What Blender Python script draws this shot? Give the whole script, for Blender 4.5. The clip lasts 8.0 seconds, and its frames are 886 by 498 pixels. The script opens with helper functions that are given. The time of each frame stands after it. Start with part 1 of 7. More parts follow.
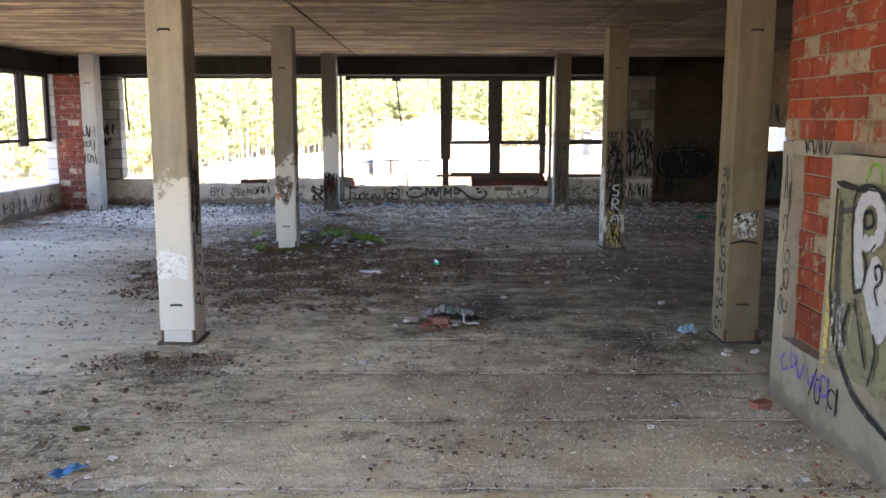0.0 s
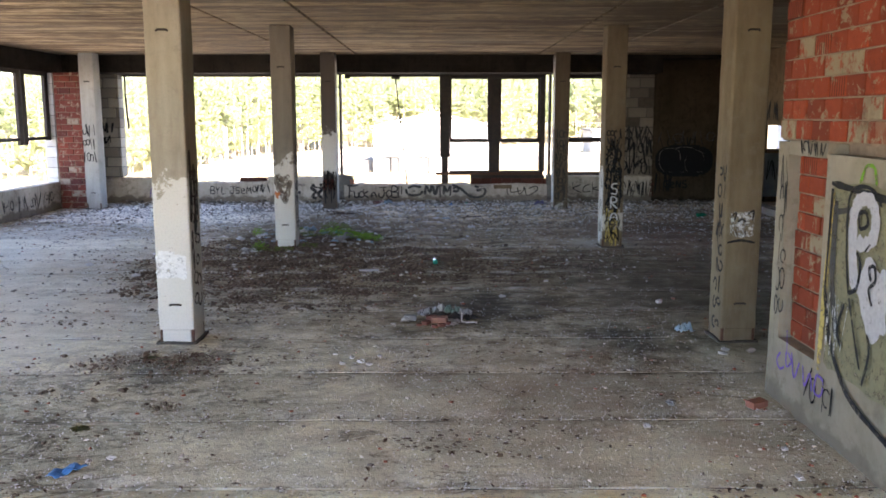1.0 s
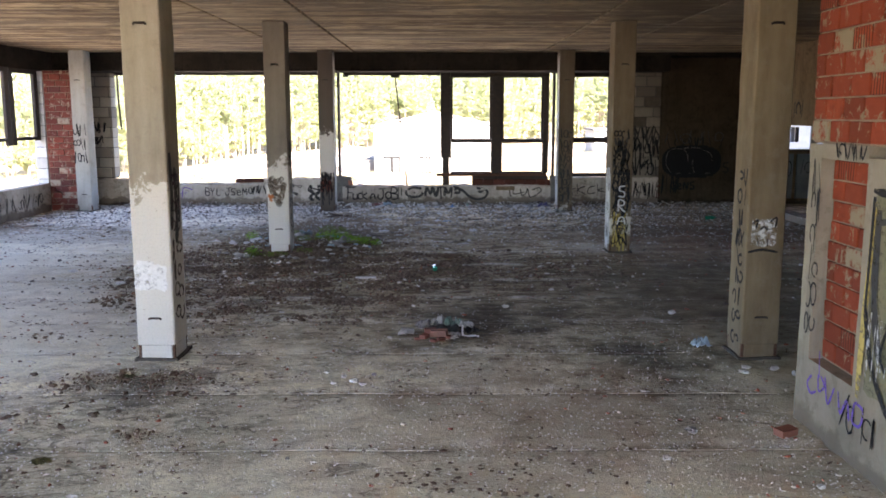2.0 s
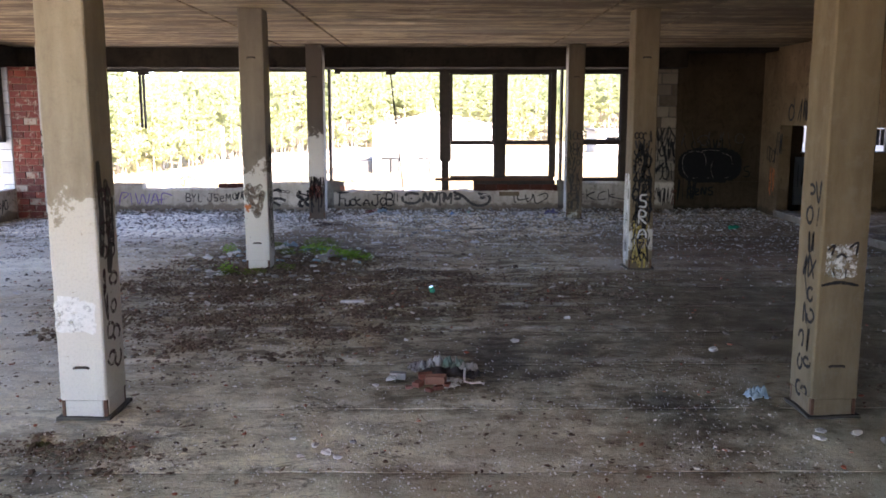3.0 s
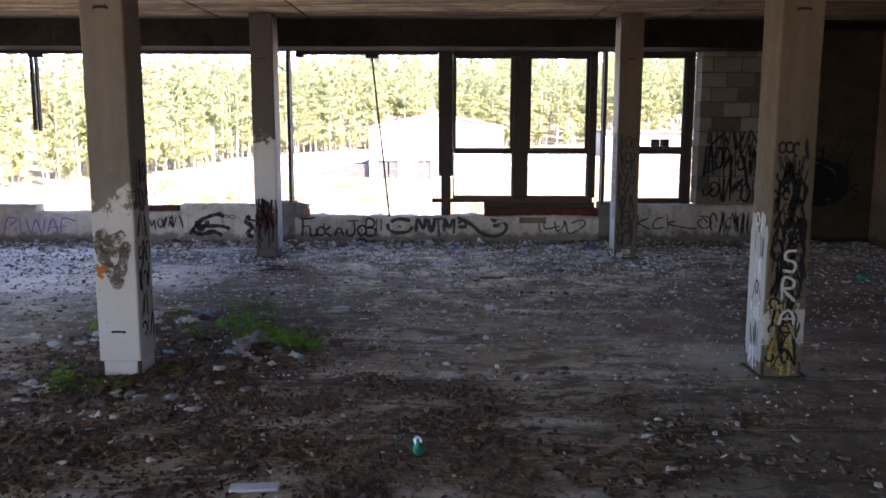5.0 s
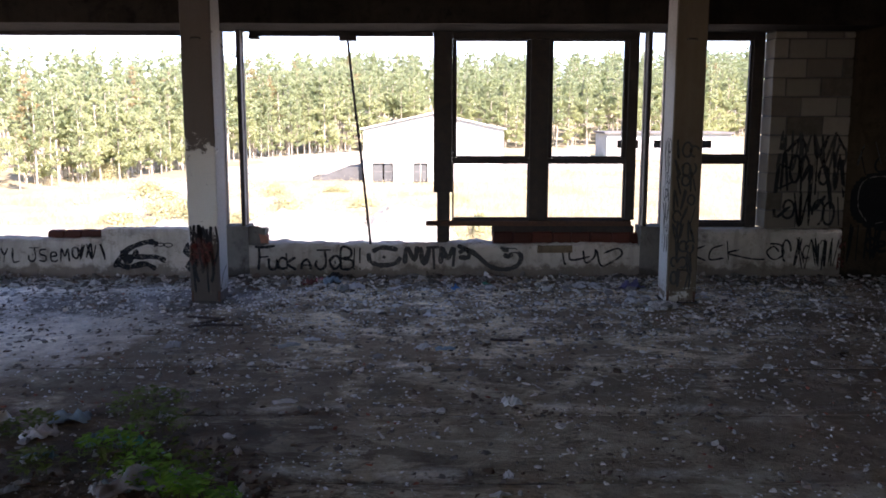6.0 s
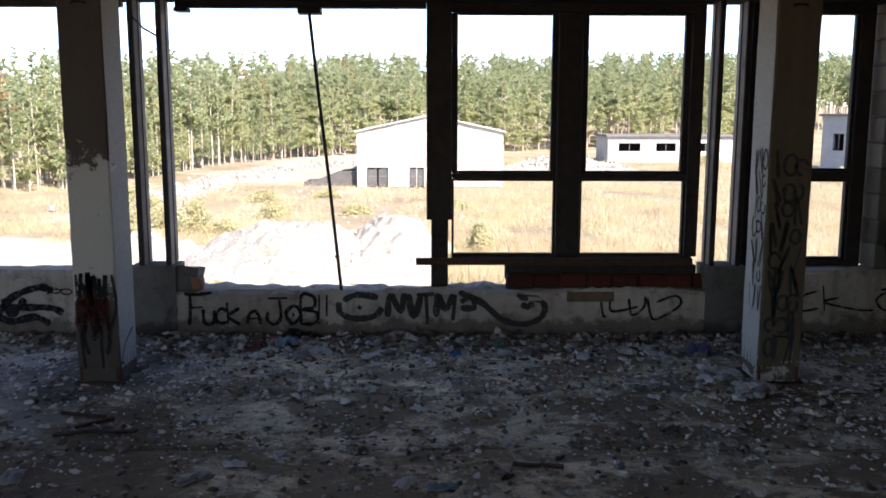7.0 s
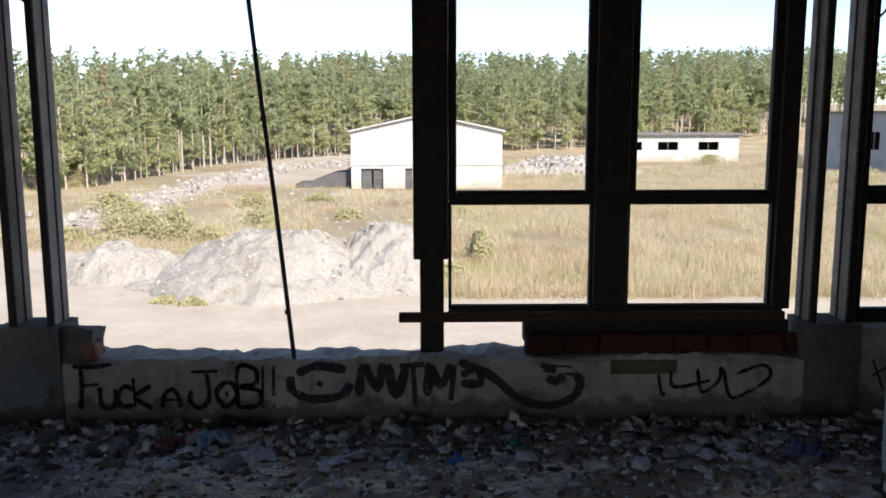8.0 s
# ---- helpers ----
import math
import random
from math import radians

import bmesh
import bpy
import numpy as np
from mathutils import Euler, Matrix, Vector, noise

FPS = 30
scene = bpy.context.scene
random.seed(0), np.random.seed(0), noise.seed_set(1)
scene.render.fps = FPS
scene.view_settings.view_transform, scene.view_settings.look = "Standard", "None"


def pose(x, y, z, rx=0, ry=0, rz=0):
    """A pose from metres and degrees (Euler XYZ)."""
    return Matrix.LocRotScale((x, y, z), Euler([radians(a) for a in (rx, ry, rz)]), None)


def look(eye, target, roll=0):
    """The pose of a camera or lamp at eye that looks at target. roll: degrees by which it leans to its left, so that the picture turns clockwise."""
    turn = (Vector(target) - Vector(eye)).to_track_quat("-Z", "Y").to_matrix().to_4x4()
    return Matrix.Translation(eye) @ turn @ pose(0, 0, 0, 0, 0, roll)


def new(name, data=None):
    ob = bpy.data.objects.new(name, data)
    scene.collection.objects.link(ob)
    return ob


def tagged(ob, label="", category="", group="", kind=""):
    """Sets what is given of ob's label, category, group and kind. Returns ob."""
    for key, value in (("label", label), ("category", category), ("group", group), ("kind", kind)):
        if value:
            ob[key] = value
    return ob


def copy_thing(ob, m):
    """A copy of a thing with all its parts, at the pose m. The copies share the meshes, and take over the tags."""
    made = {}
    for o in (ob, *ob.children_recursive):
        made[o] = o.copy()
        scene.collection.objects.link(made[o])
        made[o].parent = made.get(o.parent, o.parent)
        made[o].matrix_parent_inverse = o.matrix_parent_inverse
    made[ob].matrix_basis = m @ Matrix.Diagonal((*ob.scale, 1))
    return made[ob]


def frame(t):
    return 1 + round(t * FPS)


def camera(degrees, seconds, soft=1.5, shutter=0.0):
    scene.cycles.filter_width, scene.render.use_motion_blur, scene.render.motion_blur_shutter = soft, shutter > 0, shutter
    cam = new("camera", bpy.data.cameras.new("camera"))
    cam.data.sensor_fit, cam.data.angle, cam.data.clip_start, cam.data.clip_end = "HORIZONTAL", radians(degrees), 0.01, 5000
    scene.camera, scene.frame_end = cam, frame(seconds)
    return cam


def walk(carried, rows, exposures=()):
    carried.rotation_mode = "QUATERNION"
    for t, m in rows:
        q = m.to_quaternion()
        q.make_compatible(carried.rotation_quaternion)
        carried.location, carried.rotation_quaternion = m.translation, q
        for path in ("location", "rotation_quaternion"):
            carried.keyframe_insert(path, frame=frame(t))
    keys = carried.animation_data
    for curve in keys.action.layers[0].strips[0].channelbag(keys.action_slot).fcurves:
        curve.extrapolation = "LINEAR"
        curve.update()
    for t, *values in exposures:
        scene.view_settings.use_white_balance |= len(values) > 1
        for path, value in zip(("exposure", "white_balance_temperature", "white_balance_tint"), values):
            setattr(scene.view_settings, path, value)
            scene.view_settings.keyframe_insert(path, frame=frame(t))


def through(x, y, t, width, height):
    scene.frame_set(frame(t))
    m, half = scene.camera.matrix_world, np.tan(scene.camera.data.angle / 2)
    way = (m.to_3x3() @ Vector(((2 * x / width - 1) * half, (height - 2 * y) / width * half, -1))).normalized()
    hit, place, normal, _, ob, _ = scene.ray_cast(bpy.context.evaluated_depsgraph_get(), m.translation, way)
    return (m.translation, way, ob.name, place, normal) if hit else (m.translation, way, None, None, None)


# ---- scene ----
cam = camera(54.5, 8.0, 1.7)
# seconds, x, y, z, yaw, pitch, roll
ROWS = [
    (0.0, 0.003, -3.500, 2.376, -0.43, -8.64, -0.02),
    (0.5, 0.016, -3.503, 2.395, -0.44, -8.79, 0.04),
    (1.0, 0.029, -3.526, 2.407, -0.42, -8.84, 0.05),
    (1.5, 0.043, -3.333, 2.412, -0.30, -8.89, 0.04),
    (3.0, 0.085, -1.194, 2.401, -0.31, -8.86, 0.03),
    (3.5, 0.099, 0.091, 2.390, -0.24, -8.90, -0.07),
    (4.0, 0.114, 1.419, 2.378, -0.21, -8.92, -0.02),
    (4.5, 0.130, 2.893, 2.365, -0.14, -8.84, -0.12),
    (6.0, 0.172, 8.140, 2.327, -0.36, -8.74, -0.10),
    (6.5, 0.180, 9.870, 2.317, -0.45, -8.61, -0.15),
    (7.0, 0.202, 11.420, 2.312, -0.55, -8.58, -0.12),
    (7.5, 0.235, 13.030, 2.308, -0.66, -8.60, -0.02),
    (8.0, 0.262, 14.095, 2.315, -0.73, -8.64, 0.12),
]

# exposure drifts down as the view turns from the dim hall to the bright yard
EXPOSURES = [(0.0, 4.0, 7000, 20), (1.5, 4.0, 6950, 21), (3.0, 3.98, 6950, 25), (4.5, 3.7, 6750, 28), (6.0, 2.85, 6550, 26), (7.0, 2.2, 6650, 19), (8.0, 1.55, 6600, 15)]
walk(cam, [(t, pose(x, y, z, 90 + pitch, roll, yaw)) for t, x, y, z, yaw, pitch, roll in ROWS], EXPOSURES)

# ---- light ----
SUN_ELEVATION, SUN_AZIMUTH = radians(41), radians(148)  # azimuth from +y towards +x
world = bpy.data.worlds.new("sky")
scene.world = world
world.use_nodes = True
sky = world.node_tree.nodes.new("ShaderNodeTexSky")
sky.sky_type, sky.sun_disc = "NISHITA", False
sky.sun_elevation, sky.sun_rotation = SUN_ELEVATION, SUN_AZIMUTH
sky.air_density, sky.dust_density, sky.ozone_density = 0.65, 0.14, 1.0
world.node_tree.nodes["Background"].inputs["Strength"].default_value = 0.098
world.node_tree.links.new(sky.outputs[0], world.node_tree.nodes["Background"].inputs["Color"])
sun_data = bpy.data.lights.new("sun", "SUN")
sun_data.energy, sun_data.angle, sun_data.color = 3.2, radians(0.5), (1.0, 0.94, 0.85)
sun = new("sun", sun_data)
to_sun = Vector((math.sin(SUN_AZIMUTH) * math.cos(SUN_ELEVATION), math.cos(SUN_AZIMUTH) * math.cos(SUN_ELEVATION), math.sin(SUN_ELEVATION)))
sun.matrix_world = look(to_sun * 50, (0, 0, 0))


# ---- materials ----
class Nodes:
    """A small builder for node materials."""

    def __init__(self, name):
        self.m = bpy.data.materials.new(name)
        self.m.use_nodes = True
        self.t = self.m.node_tree
        self.b = self.t.nodes["Principled BSDF"]
        self.co = self.add("ShaderNodeTexCoord").outputs["Object"]

    def add(self, kind, **values):
        n = self.t.nodes.new(kind)
        for k, v in values.items():
            if k in n.inputs:
                n.inputs[k].default_value = v
        return n

    def link(self, a, b):
        self.t.links.new(a, b)

    def stretch(self, sx, sy, sz):
        n = self.add("ShaderNodeMapping")
        n.inputs["Scale"].default_value = (sx, sy, sz)
        self.link(self.co, n.inputs["Vector"])
        return n.outputs[0]

    def noise(self, scale, detail=4.0, rough=0.6, vec=None, distort=0.0):
        n = self.add("ShaderNodeTexNoise", Scale=scale, Detail=detail, Roughness=rough, Distortion=distort)
        self.link(vec or self.co, n.inputs["Vector"])
        return n.outputs["Fac"]

    def ramp(self, fac, lo, hi, a=0.0, b=1.0):
        n = self.add("ShaderNodeMapRange")
        n.clamp = True
        for k, v in (("From Min", lo), ("From Max", hi), ("To Min", a), ("To Max", b)):
            n.inputs[k].default_value = v
        self.link(fac, n.inputs["Value"])
        return n.outputs[0]

    def calc(self, op, a, b=0.0):
        n = self.add("ShaderNodeMath")
        n.operation = op
        for i, v in enumerate((a, b)):
            if isinstance(v, (int, float)):
                n.inputs[i].default_value = v
            else:
                self.link(v, n.inputs[i])
        return n.outputs[0]

    def mix(self, fac, a, b):
        n = self.add("ShaderNodeMix")
        n.data_type = "RGBA"
        for sock, v in ((n.inputs["Factor"], fac), (n.inputs["A"], a), (n.inputs["B"], b)):
            if isinstance(v, (int, float)):
                sock.default_value = v
            elif isinstance(v, tuple):
                sock.default_value = (*v, 1.0)
            else:
                self.link(v, sock)
        return n.outputs["Result"]

    def axis(self, i):
        n = self.add("ShaderNodeSeparateXYZ")
        self.link(self.co, n.inputs[0])
        return n.outputs[i]

    def near(self, x, y, radius, edge=0.5, wobble=0.5):
        """1 inside a ragged spot on the floor, 0 outside."""
        n = self.add("ShaderNodeVectorMath")
        n.operation = "DISTANCE"
        flat = self.add("ShaderNodeCombineXYZ")
        self.link(self.axis(0), flat.inputs[0])
        self.link(self.axis(1), flat.inputs[1])
        self.link(flat.outputs[0], n.inputs[0])
        n.inputs[1].default_value = (x, y, 0)
        d = self.calc("ADD", n.outputs["Value"], self.ramp(self.noise(2.2, 6, 0.7), 0.3, 0.7, -wobble, wobble))
        return self.ramp(d, radius - edge, radius + edge, 1.0, 0.0)

    def random(self):
        return self.add("ShaderNodeObjectInfo").outputs["Random"]

    def island(self):
        return self.add("ShaderNodeNewGeometry").outputs["Random Per Island"]

    def done(self, color, rough=0.9, bump=None, strength=0.4, distance=0.01, metal=0.0, spec=0.3):
        b = self.b
        for sock, v in ((b.inputs["Base Color"], color), (b.inputs["Roughness"], rough)):
            if isinstance(v, tuple):
                sock.default_value = (*v, 1.0)
            elif isinstance(v, (int, float)):
                sock.default_value = v
            else:
                self.link(v, sock)
        b.inputs["Metallic"].default_value = metal
        b.inputs["Specular IOR Level"].default_value = spec
        if bump is not None:
            n = self.add("ShaderNodeBump", Strength=strength, Distance=distance)
            self.link(bump, n.inputs["Height"])
            self.link(n.outputs[0], b.inputs["Normal"])
        return self.m


def plain(name, a, b, scale=6.0, rough=0.85, strength=0.35, distance=0.01, metal=0.0, spec=0.3, fine=60.0):
    """Two tones mixed by coarse and fine noise, with a fine relief."""
    n = Nodes(name)
    coarse = n.ramp(n.noise(scale, 6, 0.65), 0.35, 0.68)
    grain = n.noise(fine, 3, 0.6)
    color = n.mix(n.ramp(grain, 0.2, 0.8, 0.0, 0.35), n.mix(coarse, a, b), tuple(0.55 * c for c in a))
    return n.done(color, rough, grain, strength, distance, metal, spec)


def varied(name, a, b, rough=0.9, scale=25.0, strength=0.5, per="random", spec=0.25):
    """For loose pieces: each takes its own tone between a and b."""
    n = Nodes(name)
    r = n.random() if per == "random" else n.island()
    grain = n.noise(scale, 4, 0.65)
    color = n.mix(n.ramp(grain, 0.3, 0.75, 0.0, 0.5), n.mix(r, a, b), tuple(0.6 * c for c in a))
    return n.done(color, rough, grain, strength, 0.01, 0.0, spec)


def foliage(name, a, b, through=0.5):
    """Leaves or needles: each tuft its own tone, a part of the light passing through."""
    n = Nodes(name)
    color = n.mix(n.island(), a, b)
    n.done(color, 0.7, None, spec=0.15)
    glow = n.add("ShaderNodeBsdfTranslucent")
    n.link(color, glow.inputs["Color"])
    mixer = n.add("ShaderNodeMixShader", Fac=through)
    n.link(n.b.outputs[0], mixer.inputs[1])
    n.link(glow.outputs[0], mixer.inputs[2])
    n.link(mixer.outputs[0], n.t.nodes["Material Output"].inputs["Surface"])
    return n.m


def floor_material():
    n = Nodes("dusty_concrete_floor")
    streak = n.noise(1.0, 8, 0.7, n.stretch(0.9, 1.5, 1), 0.6)
    big = n.noise(0.33, 5, 0.6)
    mid = n.noise(2.4, 8, 0.72, None, 0.4)
    grit = n.noise(38, 4, 0.75)
    base = n.mix(n.ramp(streak, 0.34, 0.66), (0.47, 0.452, 0.358), (0.82, 0.79, 0.645))
    base = n.mix(n.ramp(big, 0.42, 0.6, 0.0, 0.4), base, (0.25, 0.235, 0.195))
    # worn patches with brick dust
    base = n.mix(n.calc("MULTIPLY", n.ramp(mid, 0.5, 0.7), n.ramp(n.noise(0.5, 3), 0.45, 0.65, 0.0, 0.3)), base, (0.24, 0.16, 0.125))
    trodden = n.calc("MULTIPLY", n.ramp(n.axis(1), 5.0, 8.5), n.ramp(n.noise(0.7, 6, 0.7), 0.35, 0.6, 0.15, 0.6))
    base = n.mix(trodden, base, (0.31, 0.245, 0.168))
    # soil and leaf mould
    soil = n.calc("MAXIMUM", n.near(-2.8, 8.4, 3.0, 1.2, 1.2), n.near(-2.0, 11.5, 2.6, 0.9, 1.0))
    soil = n.calc("MAXIMUM", soil, n.near(0.9, 9.4, 2.9, 1.6, 1.3))
    soil = n.calc("MAXIMUM", soil, n.calc("MULTIPLY", n.near(0.5, 7.2, 2.4, 1.2, 1.3), 0.8))
    base = n.mix(n.calc("MULTIPLY", soil, 0.45), base, (0.21, 0.158, 0.108))
    drift = n.ramp(n.noise(2.1, 9, 0.78, n.stretch(0.9, 1.9, 1), 0.7), 0.48, 0.53)
    soil = n.calc("MULTIPLY", soil, drift)
    base = n.mix(n.calc("MULTIPLY", soil, 0.85), base, (0.085, 0.062, 0.044))
    # dirt packed into the joints, with a pale worn lip beside it
    row = n.calc("ADD", n.calc("MODULO", n.calc("ADD", n.axis(1), 20 * 1.157 - 1.62 + 0.5785), 1.157), -0.5785)
    row = n.calc("ADD", row, n.ramp(n.noise(1.3, 5, 0.7), 0.3, 0.7, -0.06, 0.06))
    some = n.ramp(n.noise(0.8, 4, 0.65, None, 0.5), 0.42, 0.58)
    packed = n.calc("MULTIPLY", n.ramp(n.calc("ABSOLUTE", row), 0.02, 0.11, 1.0, 0.0), n.ramp(n.noise(5, 6, 0.75), 0.38, 0.6))
    base = n.mix(n.calc("MULTIPLY", n.calc("MULTIPLY", packed, some), 0.8), base, (0.06, 0.05, 0.042))
    lip = n.calc("MULTIPLY", n.ramp(n.calc("ABSOLUTE", n.calc("ADD", row, -0.12)), 0.02, 0.1, 1.0, 0.0), n.ramp(n.noise(2.0, 4, 0.6), 0.45, 0.6))
    base = n.mix(n.calc("MULTIPLY", lip, 0.7), base, (0.74, 0.73, 0.68))
    crack = n.ramp(n.calc("ABSOLUTE", n.calc("ADD", n.noise(0.9, 6, 0.6, n.stretch(1, 1.8, 1), 1.2), -0.5)), 0.0, 0.014, 1.0, 0.0)
    base = n.mix(n.calc("MULTIPLY", crack, n.calc("MULTIPLY", some, 0.9)), base, (0.08, 0.07, 0.06))
    # clotted dirt, thickest before the whitewashed column
    clot = n.calc("MAXIMUM", n.near(-2.9, 4.0, 1.2, 0.8, 0.8), n.calc("MULTIPLY", n.near(-3.6, 3.0, 1.9, 1.2, 1.0), 0.8))
    clot = n.calc("MAXIMUM", clot, n.calc("MAXIMUM", n.near(-2.47, 4.28, 0.3, 0.25, 0.3), n.near(-3.11, 4.19, 0.25, 0.2, 0.3)))
    clot = n.calc("MULTIPLY", clot, n.ramp(n.noise(5.5, 8, 0.78, n.stretch(1, 1.7, 1), 0.6), 0.47, 0.57))
    base = n.mix(n.calc("MULTIPLY", clot, 0.85), base, (0.045, 0.04, 0.034))
    few = n.calc("MULTIPLY", n.ramp(n.noise(9, 7, 0.82, n.stretch(1, 2, 1), 0.5), 0.575, 0.6), n.ramp(n.noise(0.7, 4), 0.36, 0.56))
    base = n.mix(n.calc("MULTIPLY", few, 0.75), base, (0.07, 0.058, 0.045))
    # rubbed paler scuffs and hairline scratches along the strips
    scuff = n.calc("MULTIPLY", n.ramp(n.noise(3.2, 8, 0.78, n.stretch(0.55, 2.6, 1), 0.4), 0.56, 0.6), n.ramp(n.noise(0.6, 4, 0.6), 0.38, 0.55))
    base = n.mix(n.calc("MULTIPLY", scuff, 0.45), base, (0.78, 0.755, 0.66))
    scratch = n.ramp(n.calc("ABSOLUTE", n.calc("ADD", n.noise(1.6, 7, 0.66, n.stretch(0.5, 2.4, 1), 0.8), -0.5)), 0.0, 0.007, 1.0, 0.0)
    base = n.mix(n.calc("MULTIPLY", scratch, 0.6), base, (0.1, 0.085, 0.066))
    # shade of the dim right-hand bay, painted into the floor colour
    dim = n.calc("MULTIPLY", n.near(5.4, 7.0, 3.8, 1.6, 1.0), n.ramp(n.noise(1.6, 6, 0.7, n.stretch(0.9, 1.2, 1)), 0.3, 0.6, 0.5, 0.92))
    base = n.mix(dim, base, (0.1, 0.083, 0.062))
    # burnt spots
    burn = n.calc("MAXIMUM", n.near(0.55, 6.3, 0.75, 0.55, 0.5), n.near(2.2, 4.75, 0.5, 0.4, 0.4))
    burn = n.calc("MAXIMUM", burn, n.near(-3.0, 15.0, 1.5, 0.8, 0.8))
    burn = n.calc("MAXIMUM", burn, n.near(-2.7, 4.2, 0.45, 0.3, 0.5))
    base = n.mix(n.calc("MULTIPLY", burn, 0.78), base, (0.022, 0.021, 0.02))
    rust = n.calc("MAXIMUM", n.near(-0.38, 3.75, 0.16, 0.12, 0.15), n.near(1.2, 3.6, 0.8, 0.7, 0.6))
    base = n.mix(n.calc("MULTIPLY", rust, 0.35), base, (0.16, 0.085, 0.05))
    pink = n.calc("MAXIMUM", n.near(2.5, 2.0, 0.8, 0.6, 0.6), n.calc("MULTIPLY", n.near(0.9, 2.4, 1.6, 1.2, 0.8), 0.6))
    base = n.mix(n.calc("MULTIPLY", pink, n.ramp(mid, 0.4, 0.6, 0.1, 0.4)), base, (0.45, 0.29, 0.23))
    # shade before the right-hand wall, painted dark into the floor
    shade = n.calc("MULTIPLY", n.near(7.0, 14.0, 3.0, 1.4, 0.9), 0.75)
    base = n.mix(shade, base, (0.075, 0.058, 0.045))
    red = n.near(4.6, 12.3, 1.9, 1.3, 0.9)
    base = n.mix(n.calc("MULTIPLY", red, 0.5), base, (0.16, 0.085, 0.07))
    # dark grime among the rubble by the windows
    grime = n.calc("MULTIPLY", n.ramp(n.axis(1), 11.0, 14.0), n.ramp(n.noise(1.5, 8, 0.76, n.stretch(0.9, 1.3, 1), 0.4), 0.42, 0.52))
    base = n.mix(n.calc("MULTIPLY", grime, 0.8), base, (0.1, 0.077, 0.055))
    # daylight from the open side, painted into the floor as pale patches
    west_light = n.calc("MAXIMUM", n.near(-7.6, 10.5, 2.7, 1.4, 1.2), n.near(-6.0, 16.6, 2.9, 0.8, 0.8))
    west_light = n.calc("MAXIMUM", west_light, n.near(-6.0, 6.0, 2.8, 1.4, 1.0))
    base = n.mix(n.calc("MULTIPLY", west_light, n.ramp(mid, 0.35, 0.55, 0.4, 0.85)), base, (0.7, 0.69, 0.64))
    grey = n.near(-2.9, 17.6, 0.9, 0.5, 0.5)
    base = n.mix(n.calc("MULTIPLY", grey, 0.7), base, (0.66, 0.67, 0.68))
    ash = n.calc("MAXIMUM", n.near(-4.3, 16.9, 0.9, 0.5, 0.7), n.near(-3.0, 17.2, 1.0, 0.5, 0.7))
    base = n.mix(n.calc("MULTIPLY", ash, 0.85), base, (0.025, 0.025, 0.027))
    wet = n.calc("MAXIMUM", n.near(-2.3, 12.0, 1.3, 0.7, 0.8), n.near(-2.9, 10.9, 0.8, 0.5, 0.6))
    base = n.mix(n.calc("MULTIPLY", wet, 0.75), base, (0.045, 0.034, 0.025))
    pale = n.near(3.1, 11.4, 0.45, 0.3, 0.35)
    base = n.mix(n.calc("MULTIPLY", pale, 0.6), base, (0.45, 0.44, 0.41))
    base = n.mix(n.ramp(grit, 0.55, 0.66, 0.0, 0.5), base, (0.12, 0.105, 0.085))
    base = n.mix(n.ramp(n.noise(95, 2, 0.5), 0.68, 0.74, 0.0, 0.4), base, (0.5, 0.49, 0.46))
    # warm tint, brightened towards the windows as daylight painted into the colour
    lit_tint = n.add("ShaderNodeMix")
    lit_tint.data_type, lit_tint.blend_type = "RGBA", "MULTIPLY"
    n.link(n.mix(n.ramp(n.axis(1), 11.5, 15.5), n.mix(n.ramp(n.axis(1), 2.0, 6.0), (1.21, 1.24, 1.13), (1.2, 1.17, 1.05)), n.mix(n.ramp(n.axis(0), -4.5, -1.5), (1.68, 1.63, 1.56), (1.72, 1.58, 1.4))), lit_tint.inputs["B"])
    strip = n.ramp(n.random(), 0.0, 1.0, 0.84, 1.1)
    tone = n.add("ShaderNodeVectorMath")
    tone.operation = "SCALE"
    n.link(base, tone.inputs[0])
    n.link(strip, tone.inputs["Scale"])
    n.link(tone.outputs[0], lit_tint.inputs["A"])
    lit_tint.inputs["Factor"].default_value = 1.0
    base = lit_tint.outputs["Result"]
    height = n.calc("ADD", grit, n.calc("MULTIPLY", mid, 1.2))
    return n.done(base, 0.95, height, 0.7, 0.02, 0.0, 0.08)


